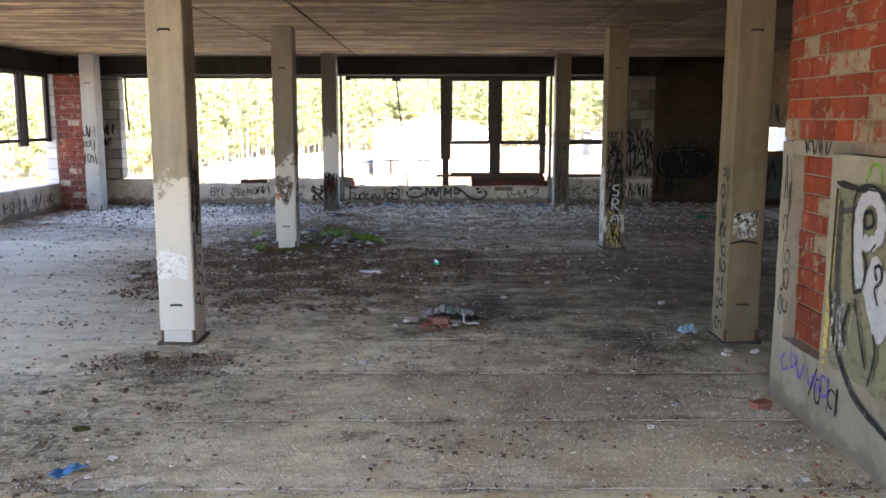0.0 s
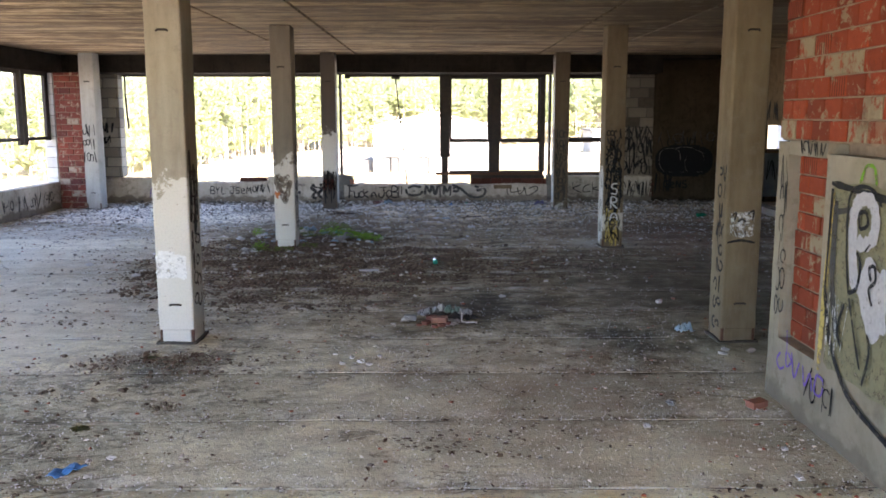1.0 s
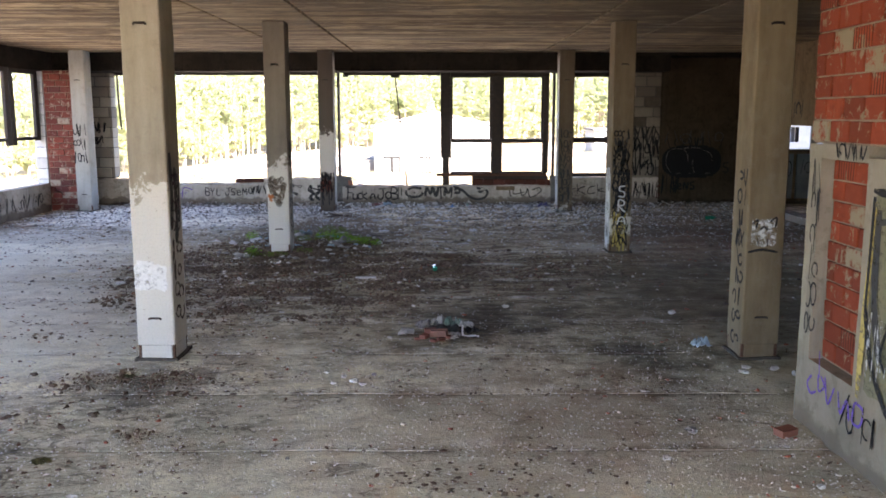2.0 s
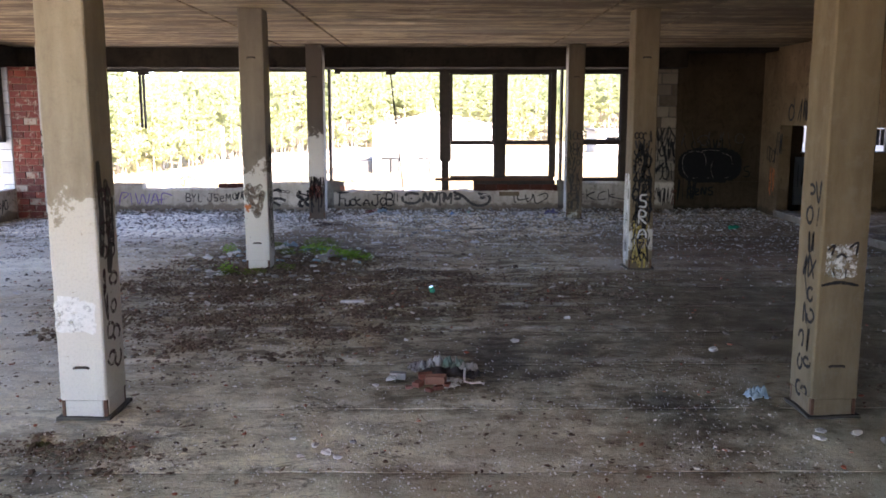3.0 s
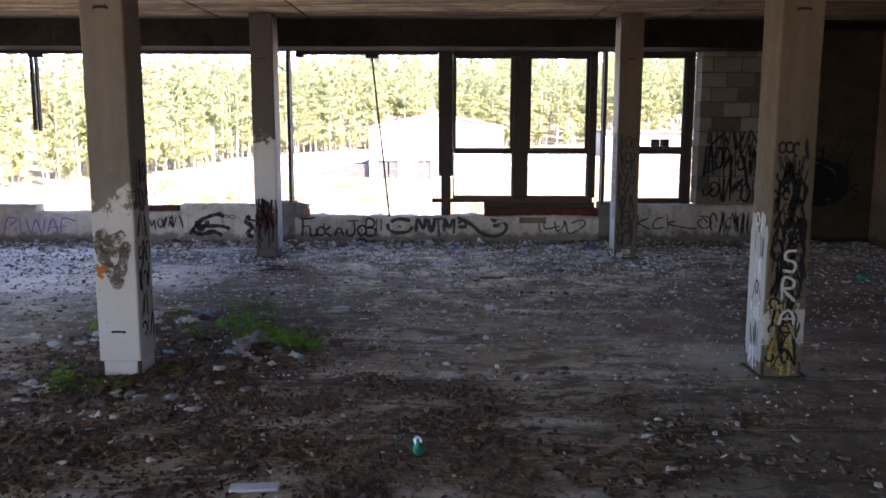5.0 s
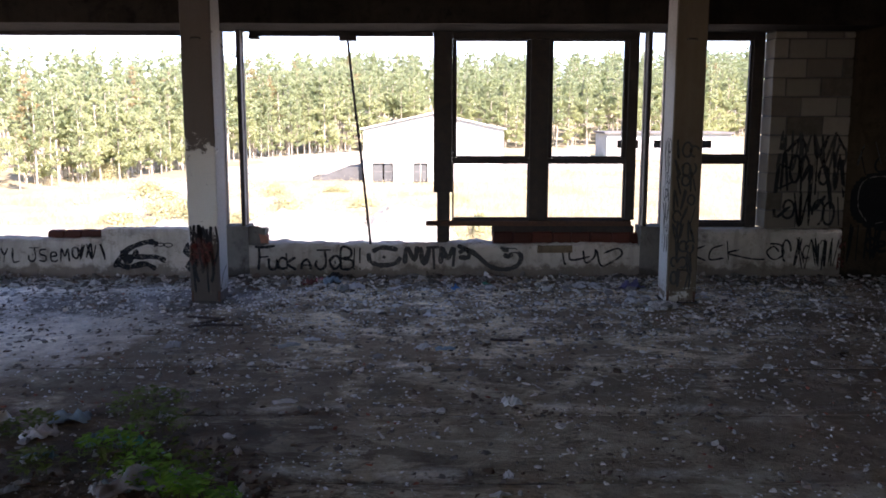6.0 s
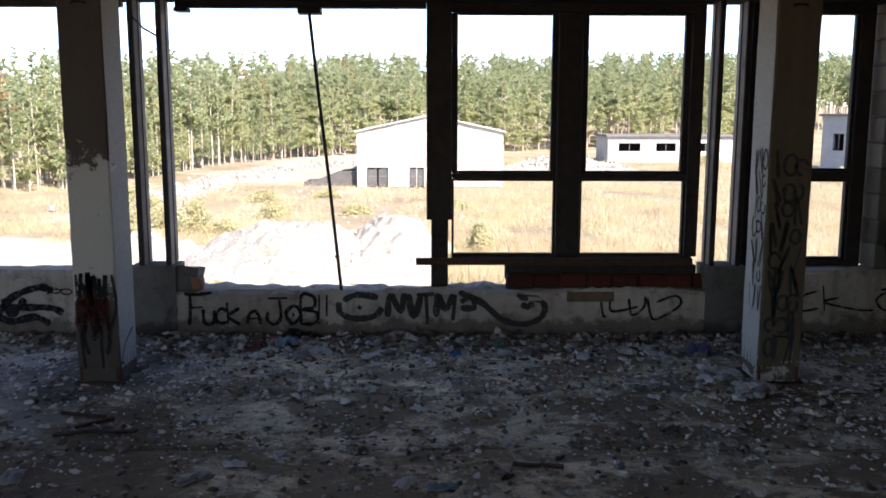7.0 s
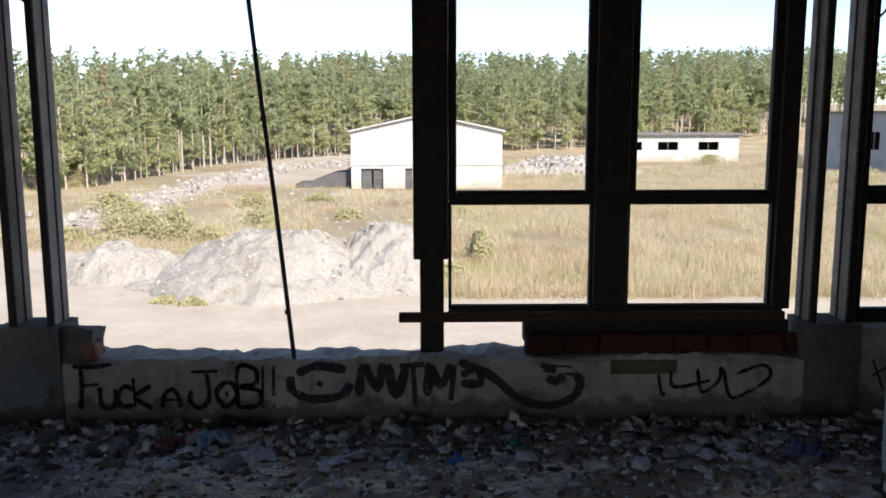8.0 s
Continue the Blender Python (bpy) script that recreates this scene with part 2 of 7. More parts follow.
def ceiling_material():
    n = Nodes("board_marked_ceiling")
    boards = n.noise(1.0, 7, 0.7, n.stretch(0.35, 2.6, 1), 0.4)
    seep = n.noise(0.8, 6, 0.65, None, 0.6)
    fine = n.noise(9, 6, 0.7, n.stretch(0.6, 4.0, 1))
    base = n.mix(n.ramp(boards, 0.44, 0.56), (0.13, 0.07, 0.03), (0.66, 0.48, 0.26))
    base = n.mix(n.ramp(seep, 0.5, 0.62, 0.0, 0.6), base, (0.17, 0.11, 0.06))
    base = n.mix(n.ramp(n.noise(2.6, 7, 0.72, n.stretch(1, 3, 1), 0.4), 0.5, 0.58, 0.0, 0.75), base, (0.11, 0.07, 0.04))
    base = n.mix(n.ramp(n.noise(3.1, 6, 0.7, n.stretch(0.8, 3.5, 1)), 0.57, 0.66, 0.0, 0.6), base, (0.56, 0.48, 0.35))
    base = n.mix(n.ramp(fine, 0.5, 0.7, 0.0, 0.45), base, (0.17, 0.12, 0.08))
    # shade over the far right of the ceiling, painted into its colour
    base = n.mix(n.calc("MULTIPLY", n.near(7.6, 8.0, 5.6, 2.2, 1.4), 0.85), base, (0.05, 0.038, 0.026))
    # prints of the shuttering boards, each of its own tone
    board = n.add("ShaderNodeTexBrick")
    for key, value in (("Scale", 1.0), ("Mortar Size", 0.006), ("Mortar Smooth", 0.3), ("Brick Width", 1.9), ("Row Height", 0.145), ("Bias", 0.0)):
        board.inputs[key].default_value = value
    for key, value in (("Color1", 0.0), ("Color2", 1.0), ("Mortar", 0.0)):
        board.inputs[key].default_value = (value, value, value, 1.0)
    warp = n.add("ShaderNodeVectorMath")
    wave = n.add("ShaderNodeTexNoise", Scale=0.7, Detail=3.0)
    n.link(n.co, wave.inputs["Vector"])
    bend = n.add("ShaderNodeVectorMath")
    bend.operation = "SCALE"
    bend.inputs["Scale"].default_value = 0.06
    n.link(wave.outputs["Color"], bend.inputs[0])
    n.link(n.co, warp.inputs[0])
    n.link(bend.outputs[0], warp.inputs[1])
    n.link(warp.outputs[0], board.inputs["Vector"])
    print_tone = n.calc("MULTIPLY", board.outputs["Color"], n.ramp(n.noise(1.7, 5, 0.65), 0.35, 0.6, 0.3, 1.0))
    base = n.mix(n.ramp(print_tone, 0.15, 0.9, 0.4, 0.0), base, (0.09, 0.055, 0.028))
    base = n.mix(n.ramp(print_tone, 0.6, 1.0, 0.0, 0.35), base, (0.62, 0.5, 0.33))
    r = n.island()
    base = n.mix(n.ramp(r, 0.0, 1.0, 0.0, 0.25), base, n.mix(n.ramp(n.calc("FRACT", n.calc("MULTIPLY", r, 7.3)), 0.4, 0.6), (0.17, 0.112, 0.068), (0.5, 0.42, 0.3)))
    return n.done(base, 0.95, n.calc("ADD", boards, fine), 0.6, 0.014)


def column_material(name, lo, hi, white=(0.74, 0.73, 0.7), soot=0.0, a=(0.235, 0.184, 0.124), b=(0.37, 0.306, 0.225)):
    """Raw concrete with a whitewashed band between the heights lo and hi that flakes at its edges."""
    n = Nodes(name)
    z = n.axis(2)
    wob = n.ramp(n.noise(5.5, 7, 0.75), 0.25, 0.75, -0.35, 0.35)
    zz = n.calc("ADD", z, wob)
    band = n.calc("MULTIPLY", n.ramp(zz, lo - 0.03, lo + 0.03), n.ramp(zz, hi - 0.03, hi + 0.03, 1.0, 0.0))
    flake = n.ramp(n.noise(9, 8, 0.75), 0.33, 0.37)
    stain = n.noise(1.6, 7, 0.65, n.stretch(2.2, 2.2, 0.5))
    base = n.mix(n.ramp(stain, 0.35, 0.68), a, b)
    base = n.mix(n.ramp(n.noise(7, 6, 0.7), 0.52, 0.72, 0.0, 0.5), base, (0.2, 0.17, 0.13))
    if soot:
        s = n.calc("MULTIPLY", n.ramp(n.noise(1.3, 6, 0.65), 0.2, 0.42), soot)
        base = n.mix(s, base, (0.07, 0.055, 0.045))
    base = n.mix(n.calc("MULTIPLY", n.calc("MULTIPLY", band, flake), 0.92), base, white)
    grit = n.noise(55, 4, 0.7)
    base = n.mix(n.ramp(grit, 0.5, 0.8, 0.0, 0.35), base, (0.16, 0.14, 0.12))
    return n.done(base, 0.92, n.calc("ADD", grit, flake), 0.35, 0.006)


def plaster(name, a, b, dirt, lift=0.0):
    """Old plaster; the lowest hand's width, splashed and scraped, shows its undercoat."""
    n = Nodes(name)
    cloud = n.noise(1.1, 7, 0.66, None, 0.4)
    spots = n.noise(9, 7, 0.72)
    base = n.mix(n.ramp(cloud, 0.36, 0.66), a, b)
    base = n.mix(n.ramp(spots, 0.55, 0.7, 0.0, 0.65), base, dirt)
    base = n.mix(n.ramp(n.noise(2.4, 8, 0.74, None, 0.7), 0.55, 0.68, 0.0, 0.7), base, dirt)
    base = n.mix(n.ramp(n.noise(2.2, 6, 0.7, n.stretch(3, 3, 0.35)), 0.52, 0.74, 0.0, 0.5), base, dirt)
    foot = n.calc("ADD", n.axis(2), n.ramp(n.noise(4, 6, 0.7), 0.3, 0.7, -0.1, 0.1))
    base = n.mix(n.ramp(foot, 0.06 + lift, 0.13 + lift, 0.75, 0.0), base, dirt)
    grit = n.noise(48, 4, 0.7)
    return n.done(base, 0.95, n.calc("ADD", grit, spots), 0.4, 0.008, 0.0, 0.06)


def paint(name, color, cover=0.42):
    """Sprayed paint, thin in places."""
    n = Nodes(name)
    grit = n.noise(30, 5, 0.7)
    n.done(n.mix(n.ramp(grit, 0.3, 0.7), color, tuple(min(1.0, 0.75 * c + 0.008) for c in color)), 0.8, grit, 0.2, 0.004, 0.0, 0.15)
    clear = n.add("ShaderNodeBsdfTransparent")
    mixer = n.add("ShaderNodeMixShader")
    n.link(n.ramp(n.noise(17, 6, 0.8), cover - 0.09, cover + 0.05), mixer.inputs[0])
    n.link(clear.outputs[0], mixer.inputs[1])
    n.link(n.b.outputs[0], mixer.inputs[2])
    n.link(mixer.outputs[0], n.t.nodes["Material Output"].inputs["Surface"])
    return n.m


def ground_material():
    n = Nodes("sandy_ground")
    x, y = n.axis(0), n.axis(1)
    wob = n.ramp(n.noise(0.12, 6, 0.65), 0.3, 0.7, -5.0, 5.0)
    yy = n.calc("ADD", y, wob)
    sand = n.mix(n.ramp(n.noise(0.5, 7, 0.7), 0.35, 0.7), (0.34, 0.3, 0.24), (0.43, 0.385, 0.32))
    dry = n.mix(n.ramp(n.noise(0.35, 7, 0.7, n.stretch(1, 0.5, 1)), 0.35, 0.65), (0.3, 0.255, 0.165), (0.22, 0.19, 0.115))
    rusty = n.mix(n.ramp(n.noise(0.2, 5, 0.6), 0.5, 0.68), dry, (0.21, 0.15, 0.095))
    field = n.calc("MAXIMUM", n.ramp(n.calc("ADD", y, n.ramp(n.noise(0.3, 6, 0.7), 0.3, 0.7, -1.2, 1.2)), 37.6, 39.4), 0.0)
    field = n.calc("MULTIPLY", field, n.ramp(n.calc("ADD", x, n.calc("MULTIPLY", n.calc("MAXIMUM", n.calc("SUBTRACT", y, 44), 0.0), 4.0)), 0.0, 2.0))
    off = n.calc("ABSOLUTE", n.calc("ADD", n.calc("ADD", x, 20.6), n.calc("MULTIPLY", wob, 0.35)))
    track = n.calc("MULTIPLY", n.ramp(off, 1.6, 3.2, 1.0, 0.0), n.calc("MULTIPLY", n.ramp(y, 54, 58), n.ramp(y, 95, 110, 1.0, 0.0)))
    bare = n.calc("MULTIPLY", n.ramp(yy, 80, 84), n.calc("MULTIPLY", n.ramp(x, -24, -20), n.ramp(x, -6, -3, 1.0, 0.0)))
    track = n.calc("MAXIMUM", track, n.calc("MULTIPLY", bare, 0.8))
    gravel = n.calc("MULTIPLY", n.ramp(n.noise(0.09, 5, 0.7), 0.52, 0.6), n.calc("MULTIPLY", n.ramp(y, 52, 62), n.ramp(x, -2, -8)))
    color = n.mix(field, sand, rusty)
    color = n.mix(track, color, sand)
    color = n.mix(n.calc("MULTIPLY", gravel, 0.7), color, (0.4, 0.37, 0.32))
    wood = n.calc("MAXIMUM", n.ramp(yy, 134, 142), n.calc("MULTIPLY", n.ramp(n.calc("ADD", x, n.calc("MULTIPLY", wob, 0.4)), -28, -31), n.ramp(yy, 70, 76)))
    color = n.mix(wood, color, n.mix(n.ramp(n.noise(0.25, 6, 0.7), 0.4, 0.62), (0.38, 0.31, 0.2), (0.24, 0.2, 0.12)))
    grit = n.noise(3.0, 6, 0.7)
    color = n.mix(n.ramp(grit, 0.5, 0.8, 0.0, 0.35), color, (0.24, 0.2, 0.14))
    return n.done(color, 0.95, grit, 0.6, 0.1)


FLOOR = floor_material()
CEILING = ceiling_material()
BEAM = plaster("dark_concrete_beam", (0.018, 0.015, 0.012), (0.036, 0.029, 0.023), (0.008, 0.007, 0.006), -9)
PARAPET = plaster("grimy_pale_plaster", (0.37, 0.32, 0.262), (0.575, 0.51, 0.43), (0.11, 0.086, 0.066), 0.09)
PILASTER = plaster("grey_cement_render", (0.13, 0.12, 0.105), (0.21, 0.196, 0.172), (0.06, 0.053, 0.045), 0.05)
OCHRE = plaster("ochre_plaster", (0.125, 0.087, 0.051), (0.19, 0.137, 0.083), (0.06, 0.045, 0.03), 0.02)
# darker copy of the ochre plaster, shade of the dim end painted in
SHADED_OCHRE = plaster("shaded_ochre_plaster", (0.04, 0.03, 0.019), (0.068, 0.049, 0.031), (0.018, 0.0145, 0.0105), 0.02)
CREAM = plaster("cream_plaster", (0.2, 0.172, 0.127), (0.295, 0.258, 0.198), (0.15, 0.124, 0.09), 0.02)


def smeared_brick(name, a, b, smear, cover):
    """Brick with its own tone each, and mortar or plaster left smeared over several of them."""
    n = Nodes(name)
    place = n.add("ShaderNodeNewGeometry").outputs["Position"]
    grain = n.noise(14, 5, 0.7)
    color = n.mix(n.ramp(grain, 0.3, 0.75, 0.0, 0.55), n.mix(n.random(), a, b), tuple(0.5 * c for c in a))
    color = n.mix(n.ramp(n.noise(6.5, 8, 0.74, place, 0.7), cover, cover + 0.05, 0.0, 0.85), color, smear)
    color = n.mix(n.calc("MULTIPLY", n.ramp(n.calc("FRACT", n.calc("MULTIPLY", n.random(), 17.3)), 0.92, 0.94), n.ramp(n.noise(9, 7, 0.75, place), 0.4, 0.5)), color, smear)
    # hollow-brick grooves where the face has broken away
    cells = n.calc("MULTIPLY", n.ramp(n.calc("FRACT", n.calc("MULTIPLY", n.random(), 29.1)), 0.88, 0.9), n.ramp(n.calc("SINE", n.calc("MULTIPLY", n.axis(1), 190.0)), 0.1, 0.5))
    color = n.mix(n.calc("MULTIPLY", cells, 0.7), color, tuple(0.25 * c for c in b))
    color = n.mix(n.ramp(n.noise(2.0, 6, 0.7, place), 0.55, 0.7, 0.0, 0.6), color, tuple(0.45 * c for c in b))
    return n.done(color, 0.92, grain, 0.5, 0.008)


RED_BRICK = smeared_brick("red_brick", (0.29, 0.052, 0.02), (0.14, 0.027, 0.012), (0.23, 0.185, 0.12), 0.555)
SCRAP_BRICK = varied("broken_red_brick", (0.34, 0.15, 0.1), (0.24, 0.1, 0.07), 0.92, 18.0, 0.5)
DARK_BRICK = varied("weathered_red_brick", (0.11, 0.034, 0.022), (0.06, 0.024, 0.018), 0.92, 14.0, 0.5)
WORN_BRICK = smeared_brick("worn_red_brick", (0.2, 0.048, 0.03), (0.09, 0.03, 0.024), (0.29, 0.23, 0.17), 0.56)
MORTAR = plain("mortar", (0.27, 0.2, 0.14), (0.17, 0.12, 0.085), 8, 0.95, 0.5)
BLOCK = varied("pale_building_block", (0.41, 0.37, 0.3), (0.2, 0.175, 0.14), 0.95, 9.0, 0.6)
DARK_BLOCK = varied("dark_building_block", (0.28, 0.243, 0.195), (0.075, 0.064, 0.05), 0.95, 9.0, 0.6, "random", 0.08)
# paler copy of the block, skylight on the jamb painted in
SKYLIT_BLOCK = varied("skylit_block", (0.66, 0.64, 0.6), (0.5, 0.48, 0.44), 0.95, 9.0, 0.6)
JOINT = plain("grey_mortar", (0.12, 0.11, 0.1), (0.08, 0.074, 0.068), 8, 0.95, 0.5)
FRAME = plain("blackened_steel_frame", (0.028, 0.023, 0.02), (0.055, 0.038, 0.028), 9, 0.7, 0.3, 0.003, 0.0, 0.3)
RUST = plain("rusted_steel", (0.12, 0.055, 0.03), (0.06, 0.035, 0.025), 18, 0.85, 0.5)
POST = plain("grey_weathered_board", (0.42, 0.36, 0.3), (0.24, 0.2, 0.165), 4, 0.9, 0.4)
BLACK_PAINT = paint("black_spray_paint", (0.018, 0.018, 0.02))
SOLID_BLACK = paint("dense_black_paint", (0.008, 0.008, 0.009), 0.2)
GREY_PAINT = paint("faded_black_spray_paint", (0.055, 0.052, 0.05), 0.41)
WHITE_PAINT = paint("white_spray_paint", (0.72, 0.71, 0.68))
BROWN_PAINT = paint("brown_smear", (0.14, 0.105, 0.078), 0.49)
GREY_OUTLINE = paint("thin_grey_outline", (0.16, 0.15, 0.135), 0.47)
GREY_WHITE = paint("grey_white_spray_paint", (0.4, 0.39, 0.4), 0.36)
MAROON_PAINT = paint("faded_maroon_spray_paint", (0.075, 0.04, 0.045), 0.48)
LIME_AND_LIGHT = paint("limewash_and_window_light", (0.46, 0.44, 0.4), 0.33)
SPATTER = paint("thin_white_spatter", (0.6, 0.59, 0.56), 0.53)
PURPLE_PAINT = paint("purple_spray_paint", (0.17, 0.1, 0.36))
ORANGE_PAINT = paint("orange_spray_paint", (0.5, 0.15, 0.05), 0.46)
GREEN_PAINT = paint("green_spray_paint", (0.15, 0.3, 0.03), 0.45)
YELLOW_PAINT = paint("ochre_yellow_paint", (0.48, 0.36, 0.11), 0.46)
RED_PAINT = paint("dull_red_paint", (0.11, 0.035, 0.026), 0.5)
OLIVE_PAINT = paint("olive_mural_ground", (0.19, 0.175, 0.105), 0.42)


# ---- building helpers ----
def mesh_of(name, bm, material, smooth=False):
    me = bpy.data.meshes.new(name)
    bm.to_mesh(me)
    bm.free()
    me.materials.append(material)
    if smooth:
        me.shade_smooth()
    return me


def raw_mesh(name, verts, faces, material, smooth=False):
    me = bpy.data.meshes.new(name)
    me.from_pydata(verts, [], faces)
    me.materials.append(material)
    if smooth:
        me.shade_smooth()
    me.update()
    return me


def put(name, me, parent=None, label="", at=None):
    ob = new(name, me)
    ob.parent = parent
    if at is not None:
        ob.matrix_basis = at
    if label:
        ob["label"] = label
    return ob


def part(name, bm, material, parent, label="", smooth=False):
    return put(name, mesh_of(name, bm, material, smooth), parent, label)


def root(name, label, category, group="", kind="", at=(0, 0, 0)):
    ob = new(name)
    ob.location = at
    ob.empty_display_size = 0.1
    return tagged(ob, label, category, group, kind)


def box(x0, x1, y0, y1, z0, z1, bevel=0.0, bm=None):
    bm = bm or bmesh.new()
    made = bmesh.ops.create_cube(bm, size=1.0, matrix=Matrix.LocRotScale(((x0 + x1) / 2, (y0 + y1) / 2, (z0 + z1) / 2), None, (x1 - x0, y1 - y0, z1 - z0)))
    if bevel:
        edges = list({e for v in made["verts"] for e in v.link_edges})
        bmesh.ops.bevel(bm, geom=edges, offset=bevel, segments=1, affect="EDGES")
    return bm


def rough_box(x0, x1, y0, y1, z0, z1, step, amount, seed, top_only=False):
    """A slab of masonry cut into a lattice whose corners and faces are worn unevenly."""
    bm = box(x0, x1, y0, y1, z0, z1)
    for axis, (a, b) in enumerate(((x0, x1), (y0, y1), (z0, z1))):
        count = int((b - a) / step)
        for i in range(1, count + 1):
            co, no = [0, 0, 0], [0, 0, 0]
            co[axis], no[axis] = a + (b - a) * i / (count + 1), 1
            bmesh.ops.bisect_plane(bm, geom=bm.verts[:] + bm.edges[:] + bm.faces[:], plane_co=co, plane_no=no)
    off = Vector((seed * 7.3, seed * 3.1, seed * 1.7))
    for v in bm.verts:
        edge = sum((abs(v.co[i] - a) < 1e-4 or abs(v.co[i] - b) < 1e-4) for i, (a, b) in enumerate(((x0, x1), (y0, y1), (z0, z1))))
        if top_only and v.co.z < z1 - 1e-4:
            continue
        f = amount * (0.35 if edge < 2 else 1.0)
        v.co += f * noise.noise_vector(v.co * 4.0 + off)
        if top_only:
            v.co.z += 1.6 * amount * noise.noise(v.co * 1.7 + off) + amount * noise.noise(v.co * 9 + off)
    return bm


def tube(points, radius, sides=6, bm=None, taper=None):
    """A round bar through the points; taper gives the radius at the far end."""
    bm = bm or bmesh.new()
    pts = [Vector(p) for p in points]
    rings = []
    for i, p in enumerate(pts):
        d = (pts[min(i + 1, len(pts) - 1)] - pts[max(i - 1, 0)]).normalized()
        u = d.orthogonal().normalized()
        w = d.cross(u)
        r = radius if taper is None else radius + (taper - radius) * i / (len(pts) - 1)
        rings.append([bm.verts.new(p + r * (math.cos(2 * math.pi * k / sides) * u + math.sin(2 * math.pi * k / sides) * w)) for k in range(sides)])
    for a, b in zip(rings, rings[1:]):
        for k in range(sides):
            bm.faces.new((a[k], a[(k + 1) % sides], b[(k + 1) % sides], b[k]))
    bm.faces.new(rings[0][::-1])
    bm.faces.new(rings[-1])
    return bm


def smooth_line(pts, steps=5):
    """A soft curve through the points of a stroke."""
    pts = [Vector(p) for p in pts]
    if len(pts) < 3:
        return pts
    out = []
    for i in range(len(pts) - 1):
        p0, p1, p2, p3 = pts[max(i - 1, 0)], pts[i], pts[i + 1], pts[min(i + 2, len(pts) - 1)]
        for k in range(steps):
            t = k / steps
            out.append(0.5 * ((2 * p1) + (p2 - p0) * t + (2 * p0 - 5 * p1 + 4 * p2 - p3) * t * t + (3 * p1 - p0 - 3 * p2 + p3) * t ** 3))
    return out + [pts[-1]]


def strokes(lines, width, origin, u, v, lift=0.004, seed=0):
    """Painted strokes: soft bands on the plane through origin along u and v."""
    rnd = random.Random(seed)
    origin, u, v = Vector(origin), Vector(u), Vector(v)
    n = u.cross(v).normalized()
    verts, faces = [], []
    for number, line in enumerate(lines):
        pts = smooth_line([(p[0], p[1], 0) for p in line])
        start, high = len(verts), lift + 0.0004 * (number % 8)
        for i, p in enumerate(pts):
            d = pts[min(i + 1, len(pts) - 1)] - pts[max(i - 1, 0)]
            d = d.normalized() if d.length > 1e-6 else Vector((1, 0, 0))
            w = width * rnd.uniform(0.8, 1.2) / 2 * (0.6 if i in (0, len(pts) - 1) else 1.0)
            side = Vector((-d.y, d.x, 0)) * w
            for s in (-1, 1):
                q = p + s * side
                verts.append(origin + u * q.x + v * q.y + n * high)
        for i in range(len(pts) - 1):
            k = start + 2 * i
            faces.append((k, k + 2, k + 3, k + 1))
    return verts, faces


LETTERS = {
    "F": "0,0 .06,.5 .05,1|-.12,1 .3,.98 .75,1.04|.05,.55 .45,.58", "U": ".02,.7 .05,.1 .3,0 .5,.15 .52,.65|.52,.65 .6,.02",
    "C": ".6,.6 .3,.72 .05,.4 .2,.05 .6,.1", "E": ".05,.38 .5,.45 .4,.7 .12,.6 .1,.15 .35,.02 .6,.12", "K": ".05,1 .08,0|.6,.75 .1,.36 .62,-.02",
    "A": ".0,.0 .1,.45 .35,.62 .55,.4 .6,0|.08,.26 .55,.28", "J": ".5,1 .55,.3 .3,.02 .05,.2 .1,.5|.1,1 .8,1.02", "O": ".3,.68 .05,.4 .25,.02 .55,.25 .5,.58 .3,.68|.3,.42 .32,.28",
    "B": ".05,0 .08,1 .5,.95 .5,.6 .12,.52 .6,.4 .55,.05 .05,0", "!": ".1,1 .08,.3|.08,.1 .08,.02", "G": ".6,.8 .3,.95 .02,.5 .25,.05 .6,.2 .58,.45 .35,.45",
    "N": ".02,0 .08,.9 .5,.05 .56,.95", "S": ".55,.9 .15,.85 .12,.55 .5,.4 .45,.05 .02,.1", "R": ".05,0 .08,.95 .5,.85 .45,.55 .1,.5 .6,0",
    "P": ".05,0 .08,1 .55,.9 .5,.55 .1,.48", "Y": "0,1 .22,.52 .5,1|.24,.52 .16,0", "L": ".08,1 .04,.02 .5,.04", "M": ".0,0 .1,.95 .32,.4 .55,.95 .62,0", "D": ".05,0 .05,1 .5,.85 .6,.4 .4,.05 .05,0", " ": "",
}


def lettering(text, size, advance=0.8):
    out, x = [], 0.0
    for c in text:
        for line in LETTERS[c].split("|"):
            if line:
                out.append([(x + size * float(a), size * float(b)) for a, b in (p.split(",") for p in line.split())])
        x += size * advance * (0.45 if c in " !" else 1.0)
    return out


def scribble(width, height, seed, count=5, loops=0.5):
    """Unreadable tag: jagged and looping strokes that fill a width and a height."""
    rnd = random.Random(seed)
    out = []
    for k in range(count):
        x0 = width * k / count
        w = width / count * rnd.uniform(0.9, 1.5)
        if rnd.random() < loops:
            cx, cy, r = x0 + w / 2, height * rnd.uniform(0.35, 0.65), height * rnd.uniform(0.2, 0.42)
            a0, turn = rnd.uniform(0, 6.3), rnd.choice((-1, 1)) * rnd.uniform(4, 7.5)
            out.append([(cx + w / 2 * math.cos(a0 + turn * i / 8) * (1 - 0.04 * i), cy + r * math.sin(a0 + turn * i / 8)) for i in range(9)])
        else:
            out.append([(x0 + w * rnd.uniform(0, 1), height * ((i + k) % 2) + height * rnd.uniform(-0.12, 0.12)) for i in range(rnd.randint(2, 4))])
    return out


